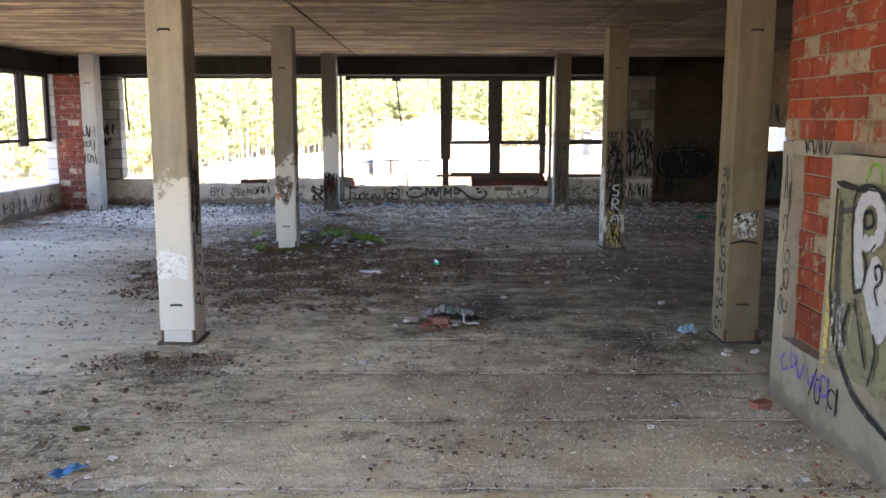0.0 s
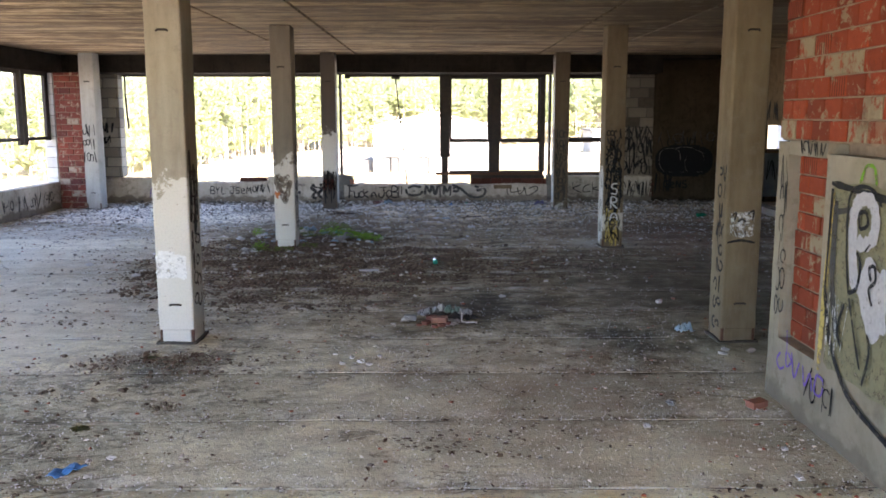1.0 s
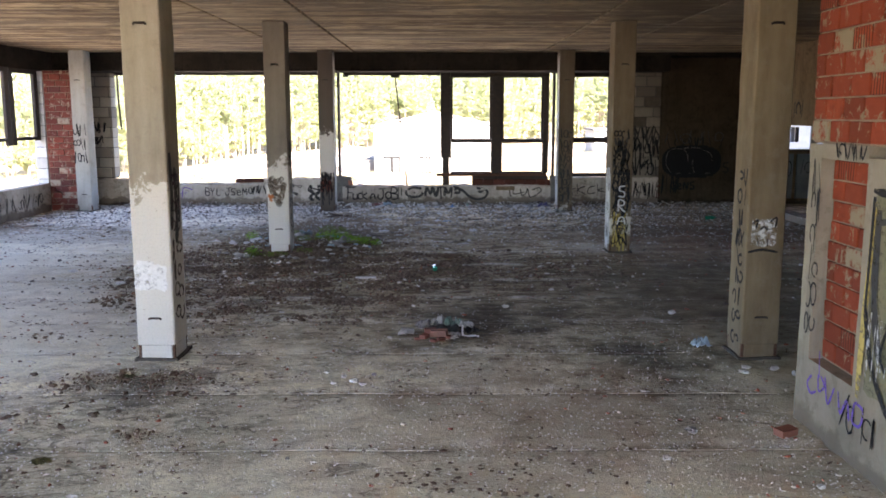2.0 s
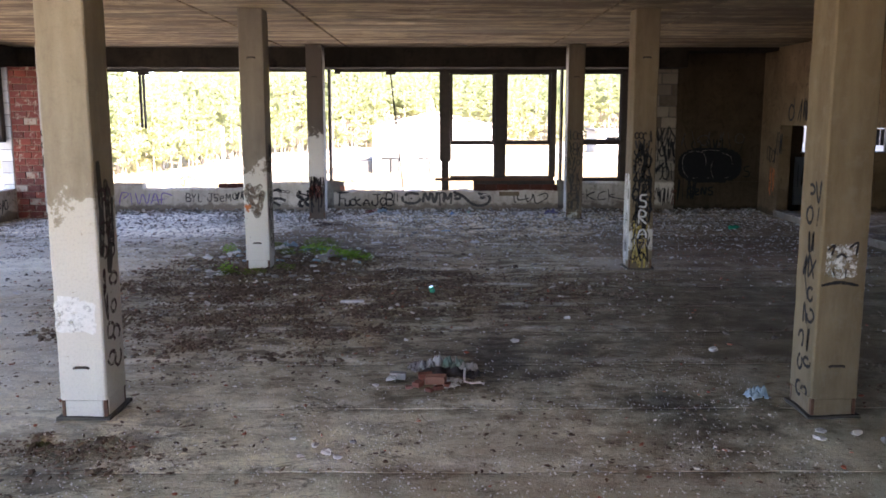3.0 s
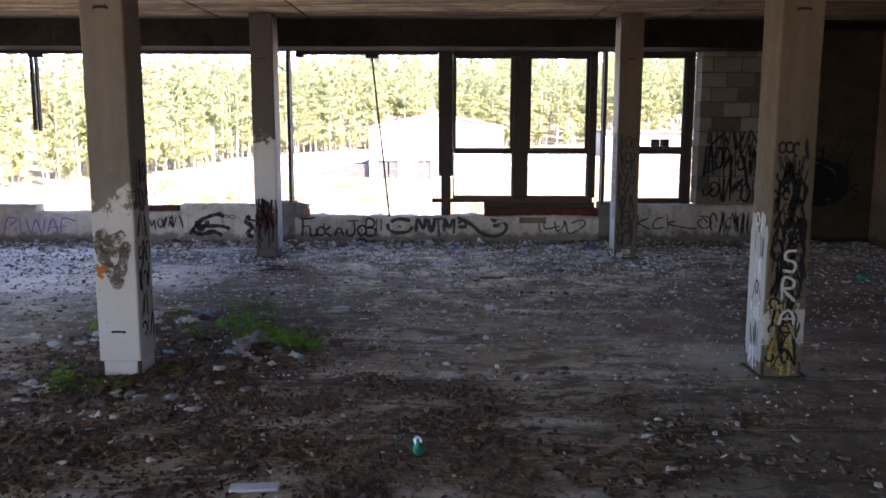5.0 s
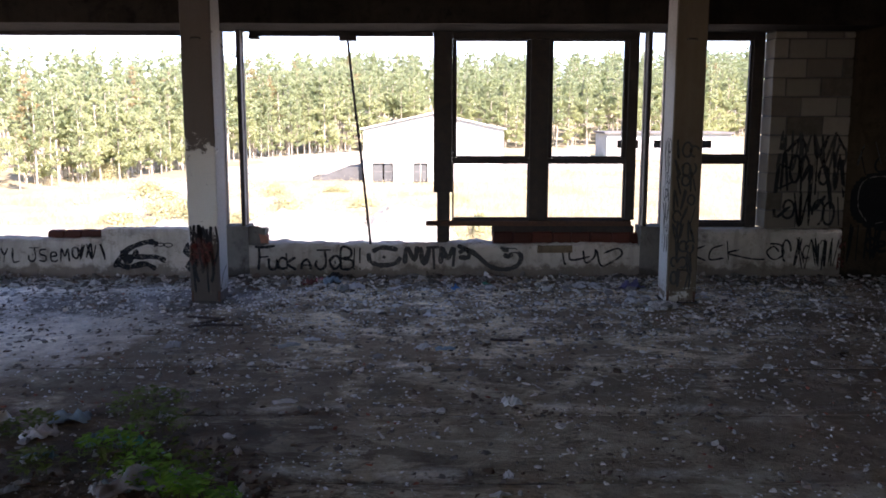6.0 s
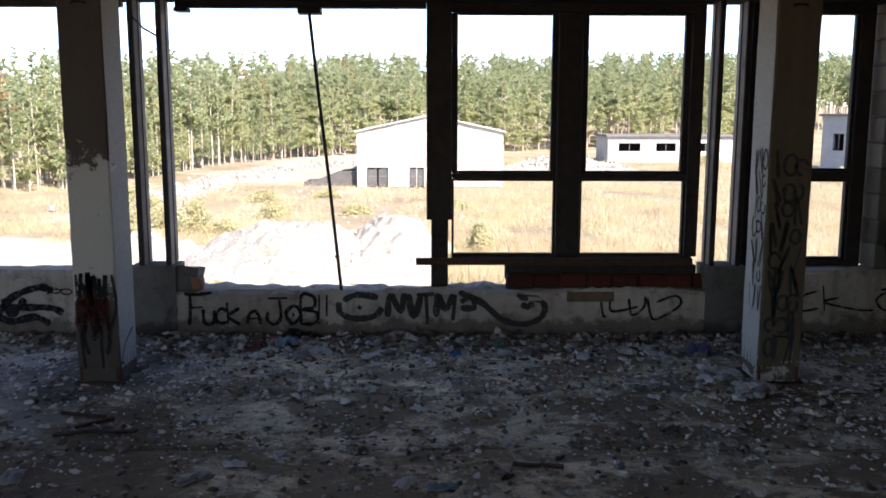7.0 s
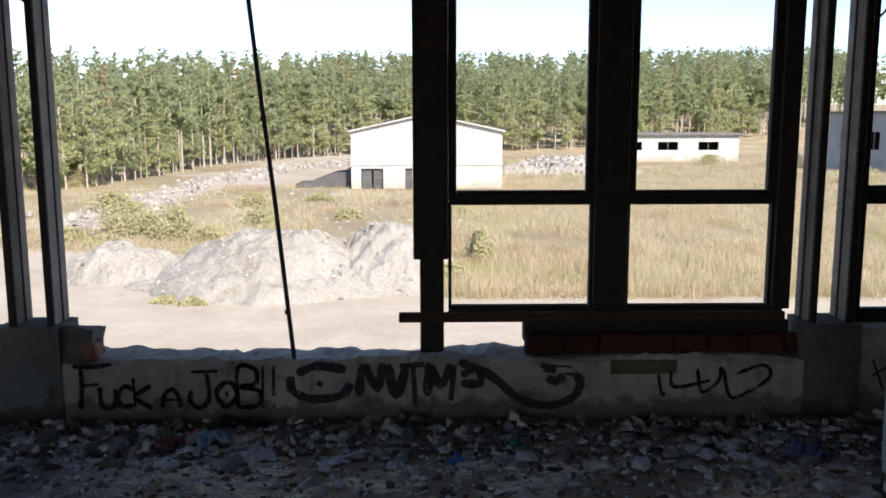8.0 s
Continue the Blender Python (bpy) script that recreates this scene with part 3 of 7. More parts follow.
def graffiti(parent, lines, width, material, origin, u=(1, 0, 0), v=(0, 0, 1), label="", seed=0, lift=0.004):
    return put("graffiti", raw_mesh("graffiti", *strokes(lines, width, origin, u, v, lift, seed), material), parent, label)


def chip(rnd, size, flat=0.5, sides=5):
    """Verts and faces of one small broken piece, lying at the origin."""
    slim, sides = rnd.uniform(0.4, 1.0), max(4, sides - rnd.randint(0, 1))
    low = [(size * math.cos(2 * math.pi * k / sides) * rnd.uniform(0.45, 1.35), size * slim * rnd.uniform(0.5, 1.2) * math.sin(2 * math.pi * k / sides), 0.0) for k in range(sides)]
    top = [(x * rnd.uniform(0.5, 0.85), y * rnd.uniform(0.5, 0.85), size * flat * rnd.uniform(0.35, 1.5)) for x, y, _ in low]
    faces = [tuple(range(sides, 2 * sides))] + [(k, (k + 1) % sides, sides + (k + 1) % sides, sides + k) for k in range(sides)]
    return low + top, faces


def scatter(name, pieces, material, label, category, kind="stuff"):
    """Joins (verts, faces, x, y, z, turn, tilt) pieces into one object."""
    verts, faces = [], []
    for vs, fs, x, y, z, turn, tilt in pieces:
        k = len(verts)
        c, s = math.cos(turn), math.sin(turn)
        for a, b, h in vs:
            h2 = h + tilt * a
            verts.append((x + c * a - s * b, y + s * a + c * b, z + max(h2, -0.004)))
        faces.extend(tuple(i + k for i in f) for f in fs)
    ob = new(name, raw_mesh(name, verts, faces, material))
    return tagged(ob, label, category, "", kind)


# ---- the hall ----
X0, X1, Y0, Y1, H = -9.79, 8.15, -5.2, 18.35, 3.98
WALL = 0.33

# floor: cast strips, each a little out of level, on a screed
floor = root("floor", "dusty grey concrete floor in cast strips strewn with rubble", "floor", "", "structure")
part("screed", box(X0 - 0.3, X1 + 5.5, Y0 - 0.3, Y1 + WALL, -0.3, -0.022), JOINT, floor)
PITCH = 1.157


def floor_strip(y0, y1, x0, x1, seed):
    nx, ny = int((x1 - x0) / 0.14), 9
    verts, faces = [], []
    for j in range(ny + 1):
        for i in range(nx + 1):
            x, y = x0 + (x1 - x0) * i / nx, y0 + (y1 - y0) * j / ny
            edge = min(j, ny - j) == 0
            z = 0.004 * noise.noise((x * 0.8, y * 1.5, seed)) + 0.003 * noise.noise((x * 5, y * 5, seed)) - (0.012 + 0.008 * noise.noise((x * 2.5, seed * 3.3, 0)) if edge else 0.0)
            if edge:
                y += 0.02 * noise.noise((x * 1.9, seed * 5.1 + j, 2.0))
            verts.append((x, y, z))
    for j in range(ny):
        for i in range(nx):
            a = j * (nx + 1) + i
            faces.append((a, a + 1, a + nx + 2, a + nx + 1))
    base = len(verts)
    for j in (0, ny):
        for i in range(nx + 1):
            x, y, _ = verts[j * (nx + 1) + i]
            verts.append((x, y, -0.024))
    for i in range(nx):
        faces.append((base + i, base + i + 1, i + 1, i))
        a = ny * (nx + 1) + i
        faces.append((a, a + 1, base + nx + 2 + i, base + nx + 1 + i))
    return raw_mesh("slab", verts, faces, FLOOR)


yj = 1.62 - 9 * PITCH
k = 0
while yj < Y1:
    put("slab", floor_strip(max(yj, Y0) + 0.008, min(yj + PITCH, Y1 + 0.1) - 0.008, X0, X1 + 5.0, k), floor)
    yj += PITCH
    k += 1

# ceiling: plank-marked fields between smooth strips that run over the columns
bm = bmesh.new()
STRIPS = [(X0 - 0.3, -3.57), (-3.525, -2.095), (-2.05, 2.665), (2.71, 4.135), (4.18, X1 + 5.5)]
for s, (a, b) in enumerate(STRIPS):
    y = Y0 - 0.3
    lengths = 1.157 if s % 2 == 0 else 6.0
    start = 8.55 if s % 2 == 0 else 16.99 + 0.62
    while start > Y0:
        start -= lengths
    edges = [Y0 - 0.3]
    while start < 17.6:
        if start > Y0:
            edges.append(start)
        start += lengths
    edges.append(17.6)
    for i, (p, q) in enumerate(zip(edges, edges[1:])):
        drop = 0.006 * noise.noise((s * 3.7, i * 2.9, 1.0))
        wide = 0.012 if s % 2 or i % 3 == 0 else 0.002
        box(a, b, p + wide, q - 0.002, H + drop, H + 0.2, 0.004, bm)
box(X0 - 0.3, X1 + 5.5, Y0 - 0.3, 17.6, H + 0.07, H + 0.5, 0, bm)
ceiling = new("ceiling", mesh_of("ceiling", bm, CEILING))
tagged(ceiling, "stained beige concrete ceiling slabs with board marks and dark joints", "ceiling", "", "structure")

# the window side
north = root("wall_north", "window wall of pale plastered parapets, block piers and a dark beam", "wall", "", "structure")
part("beam", rough_box(X0 - 0.3, 6.02, 17.6, Y1 + WALL, 3.52, H + 0.5, 0.6, 0.012, 3), BEAM, north, "near-black concrete beam")


def parapet(x0, x1, top, seed, ragged=0.02, back=Y1 + WALL):
    nx = max(2, int((x1 - x0) / 0.05))
    rows = []
    for i in range(nx + 1):
        x = x0 + (x1 - x0) * i / nx
        def h(y):
            return top + ragged * (1.5 * noise.noise((x * 1.4, y * 2, seed)) + noise.noise((x * 6, y * 6, seed + 9)) + 0.6 * noise.noise((x * 15, y * 15, seed)))
        f = [(x, Y1 + 0.004 * noise.noise((x * 3, z * 5, seed)), z) for z in (-0.02, 0.15, 0.3)]
        f.append((x, Y1 + 0.004 * noise.noise((x * 9, seed, 2.0)), h(Y1) - 0.045 - 0.04 * noise.noise((x * 5, seed, 11.0)) - 0.02 * noise.noise((x * 17, seed, 13.0))))
        chipped = 0.03 + 0.035 * noise.noise((x * 6, seed, 4.0)) + 0.015 * noise.noise((x * 19, seed, 7.0))
        f.append((x, Y1 + max(0.004, chipped), h(Y1)))
        f += [(x, y, h(y)) for y in (Y1 + 0.12, Y1 + 0.22, back - 0.01)]
        f.append((x, back, -0.3))
        rows.append(f)
    n = len(rows[0])
    verts = [p for r in rows for p in r]
    faces = [(i * n + j, (i + 1) * n + j, (i + 1) * n + j + 1, i * n + j + 1) for i in range(nx) for j in range(n - 1)]
    faces += [tuple(range(n))[::-1], tuple(range(nx * n, nx * n + n))]
    return raw_mesh("parapet", verts, faces, PARAPET)


for a, b, top, seed, ragged in ((X0 - 0.3, -7.35, 0.70, 1, 0.012), (-7.35, -5.52, 0.57, 2, 0.018), (-5.52, -4.66, 0.585, 3, 0.012), (-4.66, -3.03, 0.715, 4, 0.012), (-2.55, 3.1, 0.51, 5, 0.032), (3.52, 6.02, 0.725, 6, 0.006)):
    put("parapet", parapet(a, b, top, seed, ragged), north, "chipped pale plaster parapet with tags" if a > -6 else "")
part("pilaster", rough_box(-3.03, -2.55, Y1 - 0.012, Y1 + WALL, 0, 0.765, 0.1, 0.008, 4), PILASTER, north, "grey cement stub pier")
part("pilaster", rough_box(3.1, 3.52, Y1 - 0.012, Y1 + WALL, 0, 0.765, 0.1, 0.008, 5), PILASTER, north, "grey cement stub pier")
# a broken lump on the stub pier's shoulder
part("broken_corner", rough_box(-2.56, -2.31, Y1 + 0.02, Y1 + 0.26, 0.5, 0.73, 0.028, 0.06, 6), PILASTER, north, "broken shoulder of masonry")
part("brick_stub", rough_box(-2.38, -2.27, Y1 + 0.0, Y1 + 0.16, 0.5, 0.63, 0.03, 0.06, 7), SCRAP_BRICK, north, "broken orange brick end")


def bricks(parent, name, cells, depth, material, axis="x", face=0.0, gap=0.012, seed=0, bevel=0.006, wear=0.004):
    """Single bricks of a face. cells: (a0, a1, z0, z1) along the wall; axis: the wall's line; depth goes into the wall from the face."""
    rnd = random.Random(seed)
    cache = {}
    for a0, a1, z0, z1 in cells:
        w, h = round(a1 - a0 - gap, 3), round(z1 - z0 - gap, 3)
        if w < 0.02 or h < 0.02:
            continue
        if (w, h) not in cache:
            d = abs(depth)
            size = (w, d, h) if axis == "x" else (d, w, h)
            b = box(-size[0] / 2, size[0] / 2, -size[1] / 2, size[1] / 2, -size[2] / 2, size[2] / 2, bevel)
            for v in b.verts:
                v.co += wear * noise.noise_vector(v.co * 17 + Vector((w * 50, h * 31, seed)))
            cache[w, h] = mesh_of(name, b, material)
        off = face + depth / 2 - math.copysign(rnd.uniform(0, 0.012), depth)
        c, z = (a0 + a1) / 2, (z0 + z1) / 2
        put(name, cache[w, h], parent, "", pose(c, off, z, rnd.uniform(-0.6, 0.6)) if axis == "x" else pose(off, c, z, 0, rnd.uniform(-0.6, 0.6)))


def courses(a0, a1, z0, z1, length, height, seed=0, bond=0.5):
    """Running bond in a rectangle."""
    rnd = random.Random(seed)
    out, z, row = [], z0, 0
    while z < z1 - 0.03:
        top = min(z + height, z1)
        a = a0 - (length * bond if row % 2 else 0.0) - rnd.uniform(0, 0.04)
        while a < a1 - 0.02:
            b = a + length * rnd.uniform(0.93, 1.07)
            if b > a0 + 0.02:
                out.append((max(a, a0), min(b, a1), z, top))
            a = b
        z, row = top, row + 1
    return out


# bare blocks where the plaster has come away under the loose bricks
for a, b, lo, hi, m in ((1.2, 1.6, 0.4, 0.487, PARAPET), (1.62, 2.12, 0.385, 0.49, OCHRE)):
    part("bare_block", rough_box(a, b, Y1 - 0.008, Y1 + 0.1, lo, hi, 0.05, 0.009, int(10 * a)), m, north, "bare block course under the bricks")

# block piers beside the windows
part("pier_core", box(X0, -8.68, Y1 + 0.004, Y1 + WALL - 0.03, 0.72, 3.519), JOINT, north)
bricks(north, "block", courses(X0 + 0.02, -8.655, 0.735, 3.515, 0.52, 0.268, 3), 0.34, BLOCK, "x", Y1 - 0.006, 0.018, 3, 0.01, 0.012)
part("pier_core", box(4.89, 6.0, Y1 + 0.004, Y1 + WALL - 0.03, 0.75, 3.519), JOINT, north)
bricks(north, "block", courses(4.87, 6.02, 0.735, 3.515, 0.5, 0.268, 4), 0.34, DARK_BLOCK, "x", Y1 - 0.006, 0.018, 4, 0.01, 0.012)
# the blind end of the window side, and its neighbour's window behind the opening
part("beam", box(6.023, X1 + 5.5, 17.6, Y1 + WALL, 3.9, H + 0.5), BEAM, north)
part("plastered_wall", box(6.02, 9.2, Y1, Y1 + WALL, -0.3, 0.74, 0.0), SHADED_OCHRE, north)
part("plastered_wall", box(6.02, 9.2, Y1, Y1 + WALL, 0.743, 3.897, 0.0), SHADED_OCHRE, north, "dim ochre plastered wall with dark tags")
part("plastered_wall", box(9.2, X1 + 5.0, Y1, Y1 + WALL, -0.3, 1.45, 0.0), OCHRE, north)
part("plastered_wall", box(9.2, X1 + 5.0, Y1, Y1 + WALL, 2.9, 3.897, 0.0), OCHRE, north)
# red bricks laid on the parapet under the frames
bricks(north, "brick", courses(0.98, 3.1, 0.5, 0.665, 0.29, 0.165, 8), 0.12, DARK_BRICK, "x", Y1 + 0.1, 0.006, 8, 0.014, 0.024)
bricks(north, "brick", courses(-5.46, -4.70, 0.59, 0.70, 0.26, 0.11, 9), 0.12, DARK_BRICK, "x", Y1 + 0.06, 0.006, 9, 0.012, 0.022)

# window side at the left, open above a parapet
west = root("wall_west", "side wall with a low plastered parapet and steel windows", "wall", "", "structure")
part("parapet", rough_box(X0 - 0.3, X0, Y0, 17.02, -0.3, 0.70, 0.35, 0.012, 11), PARAPET, west)
part("beam", rough_box(X0 - 0.3, X0 - 0.02, Y0, 17.6, 3.5, H + 0.5, 0.8, 0.012, 12), BEAM, west, "near-black concrete beam")
part("pier_core", box(X0 - 0.27, X0 - 0.02, 17.05, Y1, -0.3, 3.499), JOINT, west)
bricks(west, "block", [(X0 - 0.3, X0 + 0.0, 0.0 + 0.268 * i, 0.268 * (i + 1)) for i in range(13)], 0.3, SKYLIT_BLOCK, "x", 17.0, 0.014, 12)
for yy in (-1.0, 5.0, 11.0):
    part("pier", box(X0 - 0.28, X0 - 0.01, yy, yy + 0.45, 0.70, 3.5, 0.01), PILASTER, west)
part("brick_backing", box(X0, -9.03, 17.022, 17.2, 0, 3.5), MORTAR, west)
bricks(west, "brick", courses(X0 + 0.01, -9.03, 0.01, 3.5, 0.3, 0.155, 13), 0.1, WORN_BRICK, "x", 17.01, 0.013, 13)

# plain unseen walls that close the hall behind the camera; opening sized for light
south = tagged(new("wall_south", mesh_of("wall_south", box(X0 - 0.3, 2.92, Y0 - 0.3, Y0, -0.3, 0.25), PARAPET)), "unseen plain plastered parapet closing the hall", "wall", "", "structure")
part("beam", box(X0 - 0.3, 2.92, Y0 - 0.3, Y0, 3.6, H + 0.5), BEAM, south)
# added to hold light back from the hall's right side
part("closing_wall", box(1.7, 2.92, Y0 - 0.29, Y0 - 0.002, 0.25, 3.6), PILASTER, south)
for xx in (-10.08,):
    part("pier", box(xx, xx + 0.42, Y0 - 0.28, Y0 - 0.01, 0.25, 3.6, 0.01), PILASTER, south)

# the right-hand wall with its wide serving opening
east = root("wall_east", "ochre plastered wall with a wide opening to the next room", "wall", "", "structure")
part("plastered_wall", box(X1, X1 + 0.28, 17.28, Y1, -0.3, H), OCHRE, east, "tagged ochre plaster")
part("plastered_wall", box(X1, X1 + 0.28, 3.35, 17.277, 2.16, H), OCHRE, east, "tagged ochre plaster")
part("plastered_wall", box(X1, X1 + 0.28, 3.35, 11.0, -0.3, 2.157), SHADED_OCHRE, east)
part("curb", rough_box(X1 - 0.06, X1 + 0.3, 11.0, 17.277, -0.02, 0.15, 0.2, 0.012, 14), PARAPET, east, "low pale curb under the opening")
part("far_wall", box(X1 + 5.0, X1 + 5.3, 3.35, Y1, -0.3, H), OCHRE, east)
for i, (a, b) in enumerate(((9.0, 9.62), (9.72, 10.5))):
    panel = part("panel", box(a, b, Y1 - 0.10, Y1 - 0.05, 0.16, 1.36, 0.008), plain("blue_grey_panel", (0.1, 0.115, 0.13), (0.16, 0.18, 0.19), 2.0, 0.6) if i == 0 else bpy.data.materials["blue_grey_panel"], east, "blue-grey sheet panel leaning below the window")
part("sill", box(9.16, X1 + 5.0, Y1 - 0.03, Y1 + WALL, 1.452, 1.478, 0.004), PILASTER, east)

# the brick core beside the camera
core = root("wall_core", "orange brick wall with a plastered dado, tags and a chased niche", "wall", "", "structure")
part("wall_body", box(3.075, 3.3, Y0, 3.35, -0.3, H), MORTAR, core)
part("wall_return", box(3.3, X1 + 5.0, 3.1, 3.35, -0.3, H), SHADED_OCHRE, core)
part("mortar_bed", box(2.941, 3.07, -1.8, 3.36, 2.2, H - 0.004), MORTAR, core)
part("mortar_bed", box(3.03, 3.07, 2.552, 3.188, 0.55, 2.088), MORTAR, core)
part("dado", rough_box(2.92, 3.08, 3.19, 3.37, -0.02, 2.19, 0.12, 0.006, 21), CREAM, core, "cream plaster with black tags")
part("dado", rough_box(2.92, 3.08, 2.55, 3.19, -0.02, 0.545, 0.12, 0.006, 22), CREAM, core)
part("dado", rough_box(2.92, 3.08, 2.55, 3.19, 2.09, 2.2, 0.06, 0.006, 23), CREAM, core)
part("dado", rough_box(2.92, 3.08, Y0, 2.55, -0.02, 2.12, 0.25, 0.006, 24), CREAM, core, "cream plaster under a large mural")
cells = courses(-1.8, 3.372, 2.21, H, 0.26, 0.16, 21)
bricks(core, "brick", cells, 0.14, RED_BRICK, "y", 2.93, 0.012, 21)
bricks(core, "brick", courses(2.555, 3.185, 0.56, 2.085, 0.25, 0.152, 22), 0.045, RED_BRICK, "y", 3.018, 0.011, 22)
part("wall_face", box(2.935, 3.07, Y0, -1.8, 2.12, H), MORTAR, core)

# ---- columns ----
def column(x, y, w, d, material, label, seed, edge_irons=True):
    col = root("column", label, "column", "concrete columns of the hall", "structure", (x, y, 0))
    bm = box(0, w, 0, d, 0.15, H, 0.012)
    for i in range(1, 24):
        bmesh.ops.bisect_plane(bm, geom=bm.verts[:] + bm.edges[:] + bm.faces[:], plane_co=(0, 0, 0.15 + (H - 0.15) * i / 24), plane_no=(0, 0, 1))
    for v in bm.verts:
        v.co += 0.005 * noise.noise_vector(v.co * 5 + Vector((seed, seed * 2.3, 0)))
    box(0.035, w - 0.035, 0.003, d - 0.003, 0, 0.16, 0.008, bm)
    box(0.003, w - 0.003, 0.035, d - 0.035, 0, 0.16, 0.008, bm)
    part("shaft", bm, material, col)
    for px, py in ((0.006, 0.006), (w - 0.034, 0.006), (w - 0.034, d - 0.034), (0.006, d - 0.034)):
        part("corner_iron", box(px, px + 0.028, py, py + 0.028, 0.004, 0.155, 0.003), RUST, col, "rusty corner iron")
    for z in (0.42, 3.25):
        part("lifting_eye", tube([(w * 0.34, -0.002, z), (w * 0.38, -0.016, z + 0.012), (w * 0.62, -0.016, z + 0.012), (w * 0.66, -0.002, z)], 0.011, 5), FRAME, col, "cut-off iron lifting eye")
    b = rough_box(-0.03, w + 0.03, -0.03, d + 0.03, -0.004, 0.022, 0.08, 0.018, seed)
    part("grout_foot", b, PILASTER, col)
    return col


columns = {}
COL = 0.372
for key, x, y, lo, hi, soot, label in (
    ("L1", -2.925, 4.85, -0.2, 1.72, 0.0, "concrete column whitewashed to chest height, flaking"),
    ("L2", -2.925, 10.86, -0.2, 1.6, 0.5, "concrete column with flaking white paint and dark smears"),
    ("L3", -2.925, 16.85, 0.78, 1.95, 0.9, "soot-brown concrete column with a white painted band"),
    ("R1", 3.06, 4.85, -0.3, -0.2, 0.0, "bare ochre concrete column with black tags"),
    ("R2", 3.06, 10.86, 0.3, 0.62, 0.15, "bare concrete column covered in black and white tags"),
    ("R3", 3.06, 16.85, -0.3, 0.1, 0.4, "dim concrete column tagged in black"),
    ("W3", -9.04, 16.85, -1.0, -0.7, 0.0, "pale concrete corner column with a black tag"),
):
    columns[key] = column(x, y, COL, 0.38, column_material("column_concrete_" + key.lower(), lo, hi, (0.57, 0.54, 0.475) if key != "W3" else (0.46, 0.45, 0.42), soot, *(((0.3, 0.285, 0.245), (0.42, 0.4, 0.355)) if key == "W3" else ((0.125, 0.092, 0.053), (0.205, 0.16, 0.1)) if key[0] == "R" else ((0.24, 0.205, 0.15), (0.37, 0.325, 0.25)))), label, 3 * len(columns) + 1)

# ---- windows ----
FY0, FY1 = Y1 + 0.20, Y1 + 0.29


def bar(name, x0, x1, z0, z1, parent, y0=FY0, y1=FY1, material=FRAME, label=""):
    return part(name, box(x0, x1, y0, y1, z0, z1, 0.006), material, parent, label)


pair = root("window_1", "blackened steel double window frame without glass", "window", "", "structure", (0, 0, 0))
bar("mullion", 0.115, 0.384, 1.24, 3.54, pair, FY0 - 0.02, FY1 + 0.02)
bar("mullion", 0.165, 0.35, 0.505, 1.238, pair, FY0 - 0.01, FY1 + 0.02)
bar("mullion", 1.506, 1.764, 0.84, 3.418, pair, FY0 - 0.02, FY1)
bar("mullion", 2.906, 3.045, 0.84, 3.418, pair, FY0 - 0.02, FY1)
bar("head_rail", 0.386, 3.05, 3.42, 3.54, pair)
for a, b in ((0.386, 1.504), (1.766, 2.904)):
    bar("transom", a, b, 1.683, 1.738, pair)
    for z0, z1, w in ((0.84, 1.681, 0.024), (1.740, 3.418, 0.062)):
        sash = bar("sash", a, a + w, z0, z1, pair, FY0 + 0.02, FY1 - 0.01)
        bar("sash_bar", b - w, b, z0, z1, sash, FY0 + 0.02, FY1 - 0.01)
        bar("sash_bar", a + w + 0.001, b - w - 0.001, z0, z0 + 0.026, sash, FY0 + 0.02, FY1 - 0.01)
        bar("sash_bar", a + w + 0.001, b - w - 0.001, z1 - 0.026, z1, sash, FY0 + 0.02, FY1 - 0.01)
        if w < 0.05:
            # bright lower edge of the open light
            bar("glazing_bead", a + w + 0.002, b - w - 0.002, z0 + 0.027, z0 + 0.036, sash, FY0 + 0.03, FY0 + 0.045, PILASTER)
bar("sill_rail", 0.0, 3.0, 0.752, 0.826, pair, FY0 - 0.055, FY0 - 0.003, RUST, "rusty steel sill rail sticking out past the post")
bar("bottom_rail", 0.386, 3.0, 0.79, 0.838, pair)
bar("lower_rail", 0.97, 3.05, 0.59, 0.75, pair, FY0 - 0.02, FY1)

single = root("window_2", "dark steel window frame with a transom", "window", "", "structure", (0, 0, 0))
for a, b in ((3.515, 3.612), (4.68, 4.84)):
    bar("mullion", a, b, 0.73, 3.54, single)
bar("head_rail", 3.614, 4.678, 3.405, 3.54, single)
bar("transom", 3.614, 4.678, 1.655, 1.765, single)
bar("bottom_rail", 3.614, 4.678, 0.735, 0.80, single)
for z0, z1 in ((0.802, 1.653), (1.767, 3.403)):
    sash = bar("sash", 4.64, 4.678, z0, z1, single, FY0 + 0.02, FY1 - 0.01)
    bar("sash_bar", 3.614, 4.638, z0, z0 + 0.03, sash, FY0 + 0.02, FY1 - 0.01)

wreck = root("window_3", "wrecked steel window with hanging frame pieces", "window", "", "structure", (0, 0, 0))
bar("head_rail", -8.64, -3.06, 3.46, 3.54, wreck)
bar("hanging_mullion", -7.38, -7.335, 2.08, 3.459, wreck)
bar("hanging_mullion", -7.29, -7.25, 2.06, 3.459, wreck)
bar("bracket", -7.38, -7.1, 3.39, 3.458, wreck, FY0 - 0.03, FY0 - 0.002)
part("hanging_strip", tube([(-8.56, FY0, 3.46), (-8.55, FY0 - 0.02, 2.9), (-8.50, FY0 - 0.04, 2.03)], 0.028, 4), FRAME, wreck)

gap_window = root("window_4", "open window bay with an empty head rail", "window", "", "structure", (0, 0, 0))
bar("head_rail", -2.5, 0.113, 3.455, 3.54, gap_window)
bar("roller_bracket", -2.5, -2.36, 3.41, 3.453, gap_window, FY0 - 0.05, FY1)
